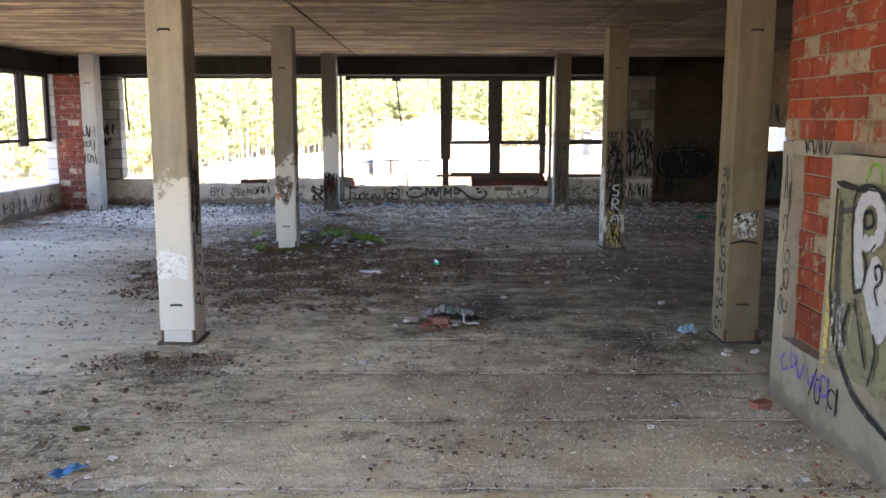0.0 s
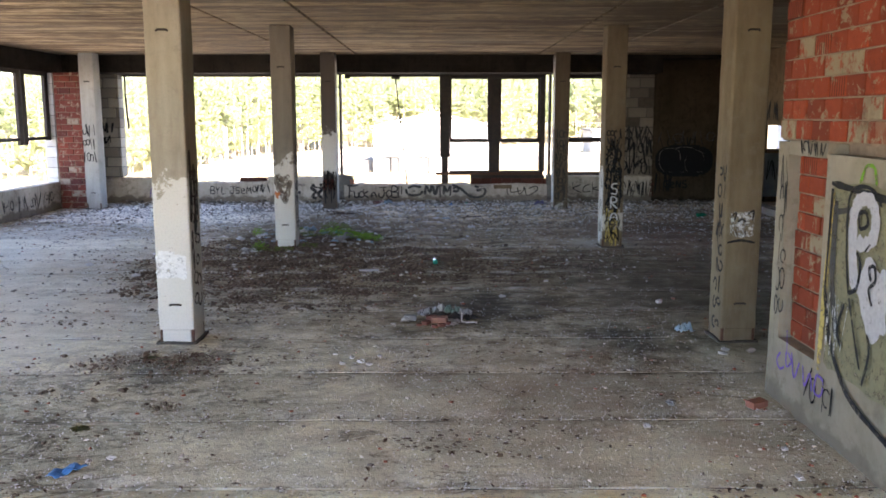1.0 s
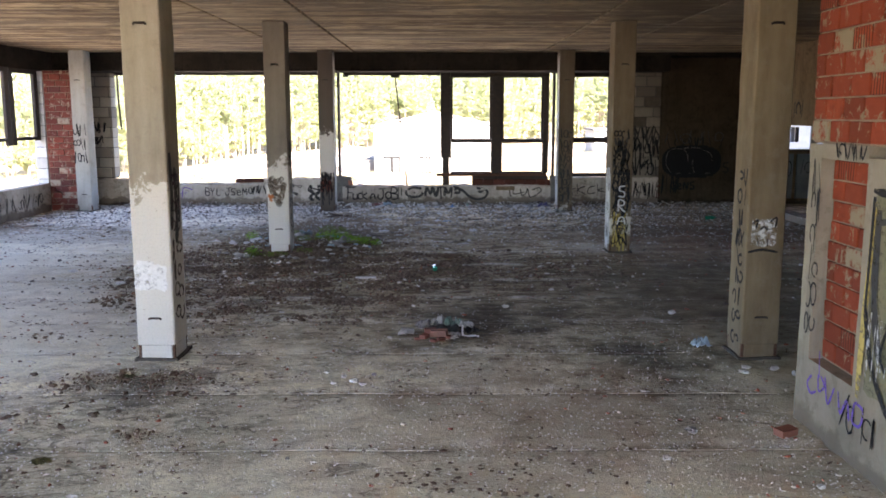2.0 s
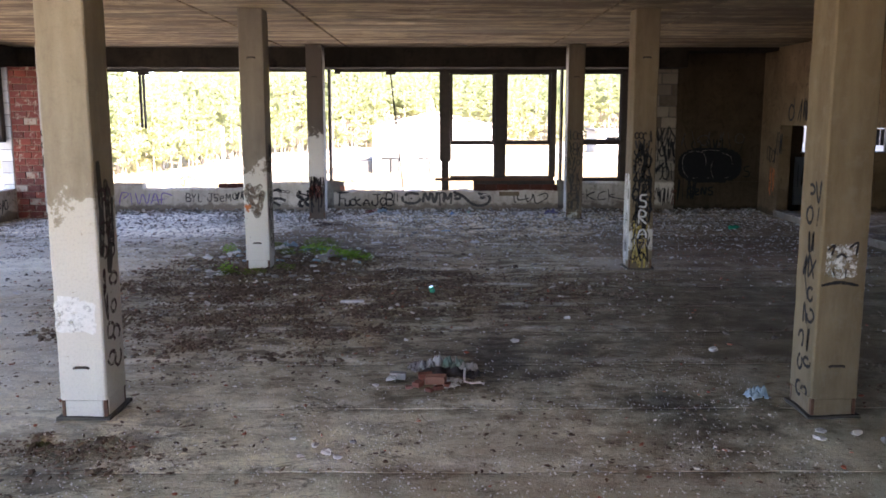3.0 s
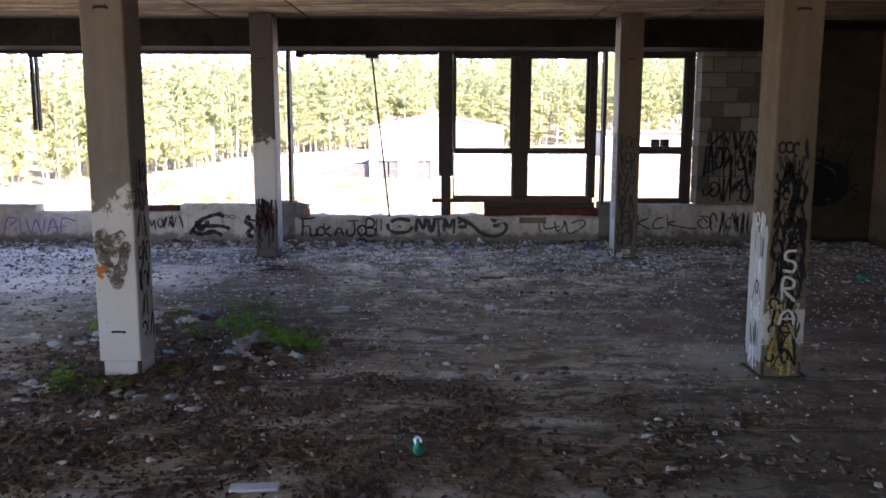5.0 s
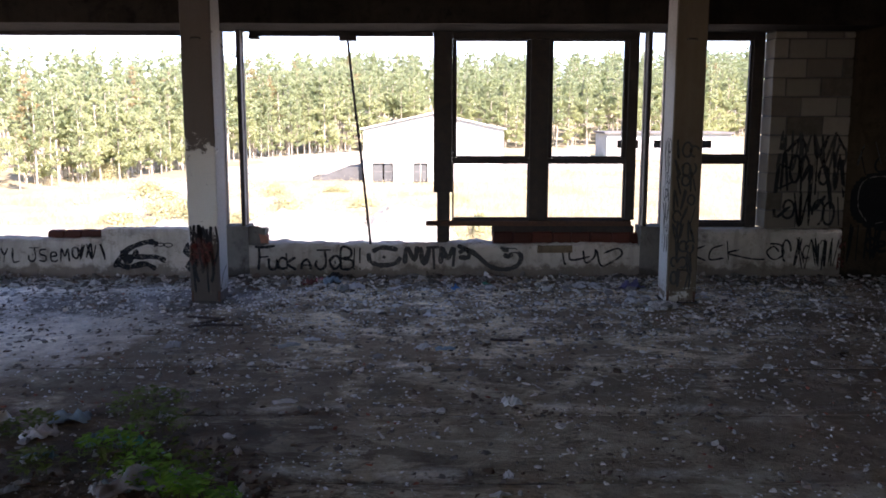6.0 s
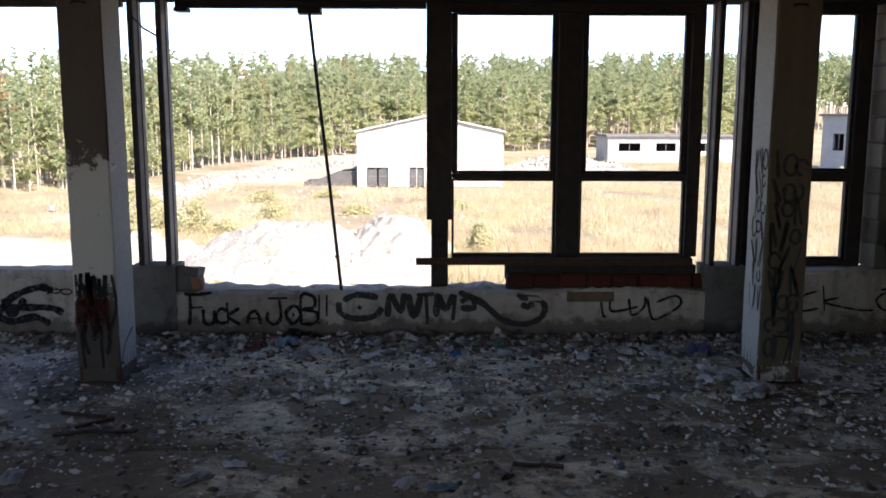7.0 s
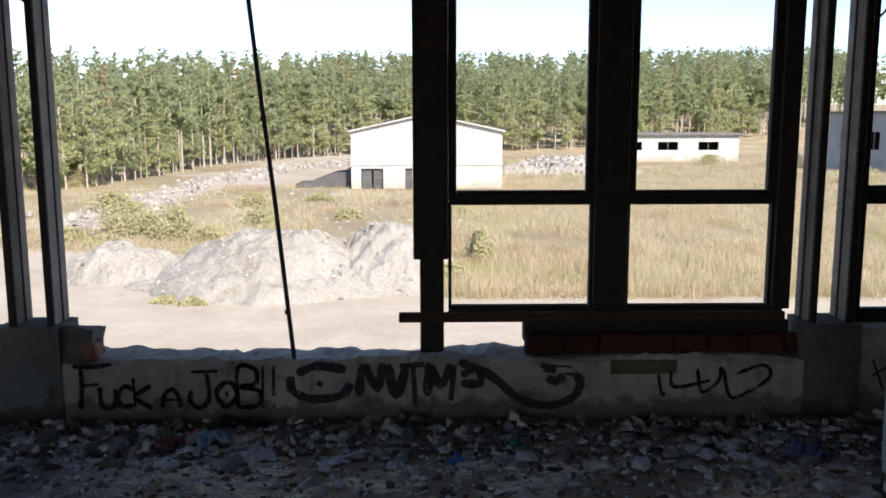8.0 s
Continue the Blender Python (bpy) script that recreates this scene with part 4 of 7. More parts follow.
bar("roller_bracket", -1.22, -0.98, 3.39, 3.453, gap_window, FY0 - 0.06, FY1)

pole = root("leaning_rod", "thin rusty steel rod hanging askew in the open window", "rod", "", "", (-0.797, Y1 + 0.05, 0.5))
part("rod", tube([(0, 0, 0.0), (-0.12, 0.05, 1.2), (-0.22, 0.08, 2.1), (-0.30, 0.10, 2.9)], 0.019, 6), FRAME, pole)
for q in (0.12, 0.62):
    part("collar", tube([(-0.30 * q - 0.004, 0.10 * q, 2.9 * q), (-0.30 * q - 0.006, 0.10 * q, 2.9 * q + 0.03)], 0.026, 6), RUST, pole)


def lining(x, side):
    ob = root("window_post", "dark and grey weathered upright post on the stub pier", "post", "window posts", "structure", (x, Y1 + 0.03, 0.765))
    part("front_edge", box(0, 0.056, 0, 0.03, 0, 2.76, 0.006), FRAME, ob)
    part("board", box(0.006, 0.05, 0.031, 0.27, 0, 2.76, 0.006), POST, ob, "grey weathered board")
    part("groove_strip", box(0.05 if side > 0 else -0.004, 0.058 if side > 0 else 0.006, 0.15, 0.165, 0, 2.76), FRAME, ob)
    return ob


for x, side in ((-2.937, 1), (-2.65, 1), (3.135, -1), (3.418, -1)):
    lining(x, side)

wire = root("loose_wire", "thin loose wire slung between the window posts", "wire", "", "", (-2.9, Y1 + 0.02, 3.36))
part("strand", tube([(0, 0, 0), (0.14, -0.01, -0.14), (0.31, 0.0, -0.24)], 0.011, 5), FRAME, wire)

stray = root("loose_wire", "thin loose wire hanging by the far window post", "wire", "", "", (3.47, Y1 + 0.02, 3.0))
part("strand", tube([(0, 0, 0), (0.1, -0.02, 0.12), (0.24, -0.02, 0.3), (0.42, 0.0, 0.5)], 0.009, 5), FRAME, stray)

side_window = root("window_5", "steel side window of two lights with a lower transom", "window", "", "structure", (0, 0, 0))


def side_bar(name, y0, y1, z0, z1):
    part(name, box(X0 - 0.2, X0 - 0.12, y0, y1, z0, z1, 0.006), FRAME, side_window)


side_bar("mullion", 15.5, 15.66, 1.70, 3.5)
side_bar("mullion", 15.72, 15.88, 1.70, 3.5)
side_bar("mullion", 16.82, 16.99, 1.78, 3.5)
side_bar("transom", 13.0, 15.498, 1.80, 1.88)
side_bar("transom", 15.882, 16.818, 1.80, 1.88)
side_bar("head_rail", 13.0, 15.498, 3.40, 3.5)
side_bar("head_rail", 15.882, 16.818, 3.40, 3.5)

next_window = root("window_6", "bright window of the next room with pale frame", "window", "", "structure", (0, 0, 0))
bar("mullion", 9.2, 9.25, 1.48, 2.9, next_window, FY0, FY1, PILASTER)
bar("mullion", 10.21, 10.37, 1.48, 2.9, next_window, FY0, FY1, PILASTER)
bar("mullion", 11.4, 11.5, 1.48, 2.9, next_window, FY0, FY1, PILASTER)


# ---- the yard ----
GROUND = -3.7


def ground_height(x, y):
    z = GROUND + 0.12 * noise.noise((x * 0.08, y * 0.08, 0))
    if y > 125:
        z += 0.055 * (y - 125) * min(1.0, (y - 125) / 60)
    if x < -24:
        z += 0.02 * min(60, -24 - x)
    return z


def mound(cx, cy, rx, ry, h, seed, x, y):
    """Height of a loose flat-topped heap over the yard."""
    u, v = (x - cx) / rx, (y - cy) / ry
    r = math.hypot(u, v) + 0.22 * noise.noise((u * 1.7, v * 1.7, seed)) + 0.09 * noise.noise((u * 4.5, v * 4.5, seed + 2))
    m = max(0.0, min(1.0, 1.45 * (1 - r)))
    z = h * m ** 0.85 * (1 + 0.22 * noise.noise((u * 2.6, v * 2.6, seed + 4)))
    rough = noise.noise((x * 1.9, y * 1.9, seed)) * 0.17 + noise.noise((x * 5.1, y * 5.1, seed)) * 0.1 + noise.noise((x * 11, y * 11, seed)) * 0.06
    return z + rough * min(1.0, 3 * m) - (0.0 if m > 0 else 0.35)


def heap(cx, cy, rx, ry, h, seed):
    """A grid mound."""
    verts, faces, n = [], [], 110
    for j in range(n + 1):
        for i in range(n + 1):
            x, y = cx + rx * 1.25 * (2 * i / n - 1), cy + ry * 1.25 * (2 * j / n - 1)
            verts.append((x, y, ground_height(x, y) - 0.02 + mound(cx, cy, rx, ry, h, seed, x, y)))
    for j in range(n):
        for i in range(n):
            a = j * (n + 1) + i
            faces.append((a, a + 1, a + n + 2, a + n + 1))
    return verts, faces


def spaced(a, b, n, power=1.0):
    return [a + (b - a) * (i / n) ** power for i in range(n + 1)]


gx = [-1500, -700] + spaced(-320, 320, 110) + [700, 1500]
gy = [-600, -100, 10] + spaced(18.9, 330, 110, 1.5) + [700, 1800]
verts = [(x, y, ground_height(x, min(y, 330)) + (0 if y < 331 else 4)) for y in gy for x in gx]
faces = [(j * len(gx) + i, j * len(gx) + i + 1, (j + 1) * len(gx) + i + 1, (j + 1) * len(gx) + i) for j in range(len(gy) - 1) for i in range(len(gx) - 1)]
tagged(new("ground", raw_mesh("ground", verts, faces, ground_material(), True)), "sandy yard and dry grass running up to a pine forest", "ground", "", "structure")

def gravel_material():
    n = Nodes("pale_gravel")
    pale = n.mix(n.ramp(n.noise(0.5, 6, 0.65), 0.38, 0.62), (0.34, 0.318, 0.272), (0.4, 0.382, 0.342))
    bits = n.noise(11, 5, 0.8)
    pale = n.mix(n.ramp(bits, 0.48, 0.62, 0.0, 0.5), pale, (0.2, 0.185, 0.155))
    pale = n.mix(n.ramp(n.noise(17, 3, 0.7), 0.58, 0.68, 0.0, 0.7), pale, (0.5, 0.48, 0.45))
    pale = n.mix(n.ramp(n.noise(1.3, 6, 0.7), 0.55, 0.68, 0.0, 0.5), pale, (0.22, 0.2, 0.13))
    return n.done(pale, 0.95, n.calc("ADD", bits, n.noise(4, 5, 0.7)), 0.9, 0.08)


GRAVEL = gravel_material()
HEAPS = []
for cx, cy, rx, ry, h, seed in ((-5.6, 41.0, 4.9, 3.7, 1.8, 1), (-1.5, 41.9, 2.9, 3.4, 1.95, 2), (-11.7, 42.4, 2.5, 2.4, 1.15, 3)):
    HEAPS.append((cx, cy, rx, ry, h, seed))
    tagged(new("gravel_mound", raw_mesh("gravel_mound", *heap(cx, cy, rx, ry, h, seed), GRAVEL, True)), "heap of pale gravel and sand in the yard", "heap", "gravel heaps", "")



def limewash():
    n = Nodes("sunlit_limewash")
    base = n.mix(n.ramp(n.noise(0.6, 7, 0.7), 0.35, 0.65), (0.42, 0.402, 0.36), (0.54, 0.528, 0.49))
    base = n.mix(n.ramp(n.noise(1.4, 6, 0.7, n.stretch(1.5, 1.5, 0.25)), 0.56, 0.74, 0.0, 0.6), base, (0.32, 0.285, 0.22))
    low = n.calc("ADD", n.axis(2), n.ramp(n.noise(0.9, 5), 0.3, 0.7, -0.6, 0.6))
    base = n.mix(n.ramp(low, 0.2, 0.9, 0.5, 0.0), base, (0.27, 0.25, 0.17))
    return n.done(base, 0.93, n.noise(6, 5, 0.7), 0.4, 0.02)


HOUSE_WALL = limewash()
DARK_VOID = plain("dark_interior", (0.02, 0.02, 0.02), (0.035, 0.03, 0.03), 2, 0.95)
ROOFING = plain("grey_roofing", (0.2, 0.19, 0.18), (0.14, 0.13, 0.12), 1.0, 0.9, 0.3, 0.02, 0.0, 0.2, 4.0)
# blue-grey of a wall in shade, painted into the render
SHADE_WALL = plain("shade_blue_render", (0.36, 0.37, 0.38), (0.27, 0.28, 0.29), 0.5, 0.92, 0.3, 0.02, 0.0, 0.2, 3.0)


DOOR_GREY = plain("weathered_grey_door", (0.13, 0.13, 0.125), (0.08, 0.08, 0.078), 0.9, 0.9, 0.3, 0.02, 0.0, 0.2, 5.0)


def wall_with_holes(x0, x1, y0, y1, z0, z1, holes):
    """A wall slab along x with rectangular openings (a0, a1, c0, c1) right through it."""
    bm = bmesh.new()
    xs = sorted({x0, x1, *(v for h in holes for v in h[:2])})
    zs = sorted({z0, z1, *(v for h in holes for v in h[2:])})
    for a, b in zip(xs, xs[1:]):
        for c, d in zip(zs, zs[1:]):
            if not any(h[0] <= a and b <= h[1] and h[2] <= c and d <= h[3] for h in holes):
                box(a, b, y0, y1, c, d, 0, bm)
    bmesh.ops.remove_doubles(bm, verts=bm.verts, dist=1e-4)
    return bm


def gable_hall():
    ob = root("gabled_hall", "long whitewashed gabled hall with dark doorways", "building", "", "", (-0.2, 79.4, GROUND))
    holes = [(-5.65, -3.75, 0.0, 1.75), (-1.85, -0.55, 0.0, 1.75)]
    part("front_wall", wall_with_holes(-6.5, 6.5, 0, 0.3, 0, 4.9, holes), HOUSE_WALL, ob)
    bm = bmesh.new()
    pts = [(-6.5, 4.9), (6.5, 4.9), (0, 6.3)]
    f = bm.faces.new([bm.verts.new((x, 0.0, z)) for x, z in pts])
    r = bmesh.ops.extrude_face_region(bm, geom=[f])
    bmesh.ops.translate(bm, verts=[v for v in r["geom"] if isinstance(v, bmesh.types.BMVert)], vec=(0, 0.3, 0))
    bmesh.ops.recalc_face_normals(bm, faces=bm.faces)
    part("gable", bm, HOUSE_WALL, ob)
    part("side_wall", box(-6.5, -6.2, 0.3, 30, 0, 4.9), HOUSE_WALL, ob)
    part("side_wall", box(6.2, 6.5, 0.3, 30, 0, 4.9), HOUSE_WALL, ob)
    part("back_wall", box(-6.2, 6.2, 29.7, 30, 0, 4.9), HOUSE_WALL, ob)
    part("cornice", box(-6.55, 6.55, -0.06, 0.0, 2.02, 2.16), HOUSE_WALL, ob)
    for s in (-1, 1):
        bm = bmesh.new()
        q = [(s * 6.75, 4.85), (0, 6.32), (0, 6.45), (s * 6.75, 4.98)]
        f = bm.faces.new([bm.verts.new((x, -0.25, z)) for x, z in q])
        r = bmesh.ops.extrude_face_region(bm, geom=[f])
        bmesh.ops.translate(bm, verts=[v for v in r["geom"] if isinstance(v, bmesh.types.BMVert)], vec=(0, 30.5, 0))
        bmesh.ops.recalc_face_normals(bm, faces=bm.faces)
        part("roof", bm, HOUSE_WALL, ob)
    for a, b in ((-5.6, -4.75), (-4.6, -3.8), (-1.8, -1.3), (-1.1, -0.6)):
        leaf = part("door_leaf", box(a, b, 0.16, 0.21, 0.05, 1.72), DOOR_GREY, ob, "weathered grey door leaf")
        put("rail", mesh_of("rail", box(a + 0.06, b - 0.06, 0.13, 0.158, 0.9, 1.0), ROOFING), leaf)
    part("window_bar", box(-1.25, -1.15, 0.1, 0.2, 0, 1.75), HOUSE_WALL, ob)
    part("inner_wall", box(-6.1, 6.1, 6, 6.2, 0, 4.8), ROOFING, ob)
    return ob


gable_hall()
# the ramp's shade is put into its dark concrete colour
ramp = tagged(new("loading_ramp", mesh_of("loading_ramp", rough_box(-11.6, -6.75, 80.2, 84, GROUND - 0.1, GROUND + 1.35, 0.6, 0.06, 31), plain("shaded_concrete", (0.13, 0.125, 0.12), (0.085, 0.082, 0.078), 0.8, 0.95))), "grey concrete loading ramp beside the gabled hall", "ramp")
for v in ramp.data.vertices:
    if v.co.z > GROUND + 0.6:
        v.co.z -= max(0.0, (-8.2 - v.co.x)) * 0.38


def low_building(name, label, x, y, length, depth, height, openings, material, sill, head, turn=0.0):
    ob = root(name, label, "building", "", "", (x, y, ground_height(x, y) - 0.1))
    ob.rotation_euler = (0, 0, radians(turn))
    part("front_wall", wall_with_holes(0, length, 0, 0.3, 0, height, [(a, b, sill, head) for a, b in openings]), material, ob)
    part("end_wall", box(0, 0.3, 0.3, depth, 0, height), material, ob)
    part("end_wall", box(length - 0.3, length, 0.3, depth, 0, height), material, ob)
    part("back_wall", box(0.3, length - 0.3, depth - 0.3, depth, 0, height), material, ob)
    part("roof", box(-0.35, length + 0.35, -0.4, depth + 0.3, height, height + 0.28), ROOFING, ob, "flat grey roof slab")
    # near-black sheet standing in for the unlit room behind the windows
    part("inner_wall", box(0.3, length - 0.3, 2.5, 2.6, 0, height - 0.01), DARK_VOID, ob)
    for a, b in openings:
        w = part("window", box(a, b, 0.12, 0.18, head - 0.07, head), ROOFING, ob)
        put("pane_bar", mesh_of("pane_bar", box((a + b) / 2 - 0.04, (a + b) / 2 + 0.04, 0.12, 0.18, sill, head - 0.07), ROOFING), w)
    return ob


low_building("low_annex", "long low whitewashed shed with three dark windows", 24.6, 119.5, 18.0, 8.0, 3.75, [(1.5, 4.6), (6.8, 9.6), (12.4, 15.2)], HOUSE_WALL, 1.7, 2.85)
low_building("grey_annex", "grey two-storey rendered building in its own shade", 46.5, 103.0, 24.0, 9.0, 6.6, [(1.5, 3.0), (5.0, 6.5), (9.0, 10.5), (13.0, 14.5), (17.5, 19.0)], SHADE_WALL, 2.6, 4.6, -62.0)

# ---- forest ----
BARK = varied("pine_bark", (0.52, 0.45, 0.37), (0.36, 0.3, 0.245), 0.95, 3.0)
NEEDLE = {}
for key, a, b in (("a", (0.42, 0.462, 0.235), (0.565, 0.575, 0.35)), ("b", (0.35, 0.402, 0.215), (0.48, 0.51, 0.315)), ("c", (0.5, 0.43, 0.24), (0.46, 0.34, 0.19))):
    NEEDLE[key] = foliage("needles_" + key, a, b, 0.6)


def pine_geometry(rnd, h, clumps, crown_from, spread, size, limbs=True):
    """Trunk and limbs, and a crown of small needle tufts in tiers."""
    tv, tf, cv, cf = [], [], [], []

    def limb(a, b, r0, r1, sides):
        k = len(tv)
        d = (b - a).normalized()
        u = d.orthogonal().normalized()
        w = d.cross(u)
        for p, r in ((a, r0), (b, r1)):
            tv.extend(tuple(p + r * (math.cos(2 * math.pi * i / sides) * u + math.sin(2 * math.pi * i / sides) * w)) for i in range(sides))
        tf.extend((k + i, k + (i + 1) % sides, k + sides + (i + 1) % sides, k + sides + i) for i in range(sides))

    lean = Vector((rnd.uniform(-0.03, 0.03) * h, rnd.uniform(-0.03, 0.03) * h, 0))
    p, n = Vector((0, 0, -0.3)), 5
    for i in range(n):
        q = Vector((lean.x * ((i + 1) / n) ** 1.5, lean.y * ((i + 1) / n) ** 1.5, h * 0.97 * (i + 1) / n))
        limb(p, q, 0.0075 * h * (1 - i / n) ** 0.7 + 0.012, 0.0075 * h * (1 - (i + 1) / n) ** 0.7 + 0.012, 6)
        p = q
    tiers = max(5, int((1 - crown_from) * h / 0.9))
    for t in range(tiers):
        f = (t + rnd.uniform(-0.2, 0.2)) / tiers
        z = h * (crown_from + (1 - crown_from) * f)
        reach = spread * min(1.0, 0.45 + 3.2 * f) * (1 - f) ** 0.85 * rnd.uniform(0.75, 1.2) * (1.0 if f < 0.75 else 0.8) + 0.06
        for b in range(rnd.randint(4, 6)):
            a = rnd.uniform(0, 6.283)
            r = reach * rnd.uniform(0.45, 1.1)
            up = min(h * 0.97, z + rnd.uniform(-0.6, 0.6))
            base = Vector((lean.x * (up / h) ** 1.5, lean.y * (up / h) ** 1.5, up))
            tip = base + Vector((r * math.cos(a), r * math.sin(a), r * rnd.uniform(-0.1, 0.45)))
            if limbs:
                limb(base, tip, 0.03, 0.01, 3)
            for c in range(max(1, clumps // (tiers * 5))):
                g = rnd.uniform(0.35, 1.08)
                o = base.lerp(tip, g) + Vector((rnd.gauss(0, 0.16), rnd.gauss(0, 0.16), rnd.gauss(0.05, 0.13))) * (0.5 + spread * 0.3) * (1.1 - 0.8 * f)
                s = size * rnd.uniform(0.65, 1.25) * (1.15 - 0.75 * f)
                for _ in range(2):
                    d = ((tip - base).normalized() * 0.6 + Vector((rnd.gauss(0, 0.6), rnd.gauss(0, 0.6), rnd.gauss(0.6, 0.45)))).normalized()
                    e = d.orthogonal().normalized()
                    e.rotate(Matrix.Rotation(rnd.uniform(0, 6.28), 3, d))
                    k = len(cv)
                    cv.extend(tuple(v) for v in (o + e * s * 0.36 - d * s * 0.3, o + d * s * 0.85, o - e * s * 0.36 - d * s * 0.3))
                    cf.append((k, k + 1, k + 2))
    for z in range(int(crown_from * 6)):
        a, b = rnd.uniform(0, 6.28), Vector((0, 0, h * rnd.uniform(0.15, max(0.2, crown_from))))
        limb(b, b + Vector((math.cos(a), math.sin(a), rnd.uniform(-0.3, 0.2))) * rnd.uniform(0.4, 1.1), 0.03, 0.008, 3)
    return (tv, tf), (cv, cf)


rnd = random.Random(12)
KINDS, TALL = [], []
for i in range(9):
    h = rnd.uniform(11, 15)
    trunk, crown = pine_geometry(rnd, h, 2000, rnd.uniform(0.1, 0.26) if i < 5 else rnd.uniform(0.44, 0.56), rnd.uniform(2.0, 2.9), 0.31)
    ob = root("pine_tree", "tall pine with a bare trunk and a yellow-green crown", "tree", "pines at the forest edge", "", (0, 0, -100))
    put("trunk", raw_mesh("trunk", *trunk, BARK), ob)
    me = raw_mesh("crown", *crown, NEEDLE["b" if i % 3 == 2 else "a"])
    put("crown", me, ob)
    KINDS.append(ob)
    TALL.append(h)


EDGE = ((-75, 44), (-46, 60), (-34, 68), (-29.5, 77), (-28, 90), (-27, 112), (-21, 130), (-8, 142), (30, 150), (60, 168), (95, 186), (200, 200))


def forest_edge(x):
    """How far off the wood begins, along x."""
    for (a, p), (b, q) in zip(EDGE, EDGE[1:]):
        if a <= x <= b:
            return p + (q - p) * (x - a) / (b - a)
    return 44 if x < -75 else 200


def stand_height(x, y):
    """The wood grows taller the deeper it stands: young growth at the edge, old pines up the slope."""
    return 0.0854 * math.hypot(x, y - 12) + 2.3 - ground_height(x, y)


def along_edge(d):
    """A point d metres along the wood's edge, and the way into the wood."""
    for (a, p), (b, q) in zip(EDGE, EDGE[1:]):
        step = math.hypot(b - a, q - p)
        if d <= step:
            return a + (b - a) * d / step, p + (q - p) * d / step, (p - q) / step, (b - a) / step
        d -= step
    return 200, 200, 0, 1


for i in range(195):
    ex, ey, nx, ny = along_edge(14 + 206 * i / 195 + rnd.uniform(-0.6, 0.6))
    deep = rnd.uniform(0, 6) if i % 3 else rnd.uniform(0, 1.5)
    x, y = ex + nx * deep, ey + ny * deep
    k = i if i < len(KINDS) else rnd.randrange(0, 5) if x < -18 else rnd.randrange(3, len(KINDS))
    m = pose(x, y, ground_height(x, y), 0, 0, rnd.uniform(0, 360)) @ Matrix.Scale(stand_height(x, y) * rnd.uniform(0.45, 0.8) / TALL[k], 4)
    ob = KINDS[i] if i < len(KINDS) else copy_thing(KINDS[k], pose(0, 0, 0))
    ob.matrix_basis = m

# the depth of the wood, one mass
bulk = []
for i in range(6):
    bulk.append(pine_geometry(rnd, 15.0, 600, rnd.uniform(0.36, 0.5), rnd.uniform(2.4, 3.3), 0.5, False))
tv, tf, cv, cf, ov, of = [], [], [], [], [], []
for i in range(890):
    x = rnd.uniform(-90, 115) if i % 7 else rnd.uniform(-36, -14)
    deep = rnd.random() ** 1.2
    y = forest_edge(x) + 3 + 75 * deep
    s, a = stand_height(x, y) * (rnd.uniform(0.74, 0.84) + 0.18 * min(1.0, 1.6 * deep)) / 15.0, rnd.uniform(0, 6.28)
    c, d = math.cos(a) * s, math.sin(a) * s
    z0 = ground_height(x, y)
    kind = rnd.randrange(len(bulk))
    trunk, crown = bulk[kind]
    gold = rnd.random() < 0.03
    for (vs, fs), (V, Fc) in ((trunk, (tv, tf)), (crown, (ov, of) if gold else (cv, cf))):
        k = len(V)
        V.extend((x + c * p - d * q, y + d * p + c * q, z0 + s * r) for p, q, r in vs)
        Fc.extend(tuple(j + k for j in f) for f in fs)
for name, V, Fc, m, label in (("forest_trunks", tv, tf, BARK, "bare trunks inside the pine forest"), ("forest_crowns", cv, cf, NEEDLE["b"], "dark green pine crowns of the forest behind"), ("autumn_crowns", ov, of, NEEDLE["c"], "ochre autumn crowns among the pines")):
    ob = tagged(new(name, raw_mesh(name, V, Fc, m)), label, "forest", "", "stuff")

# dry grass, reeds and shrubs of the field


def grass_material():
    """Dry blades, in drifts of straw, rust and faded green."""
    n = Nodes("dry_grass")
    color = n.mix(n.island(), (0.72, 0.62, 0.44), (0.48, 0.41, 0.25))
    color = n.mix(n.ramp(n.noise(0.16, 5, 0.65), 0.52, 0.62, 0.0, 0.6), color, (0.46, 0.46, 0.21))
    color = n.mix(n.ramp(n.noise(0.23, 5, 0.65, n.stretch(1, 0.6, 1)), 0.52, 0.64, 0.0, 0.6), color, (0.45, 0.33, 0.19))
    n.done(color, 0.75, None, spec=0.15)
    glow = n.add("ShaderNodeBsdfTranslucent")
    n.link(color, glow.inputs["Color"])
    mixer = n.add("ShaderNodeMixShader", Fac=0.45)
    n.link(n.b.outputs[0], mixer.inputs[1])
    n.link(glow.outputs[0], mixer.inputs[2])
    n.link(mixer.outputs[0], n.t.nodes["Material Output"].inputs["Surface"])
    return n.m


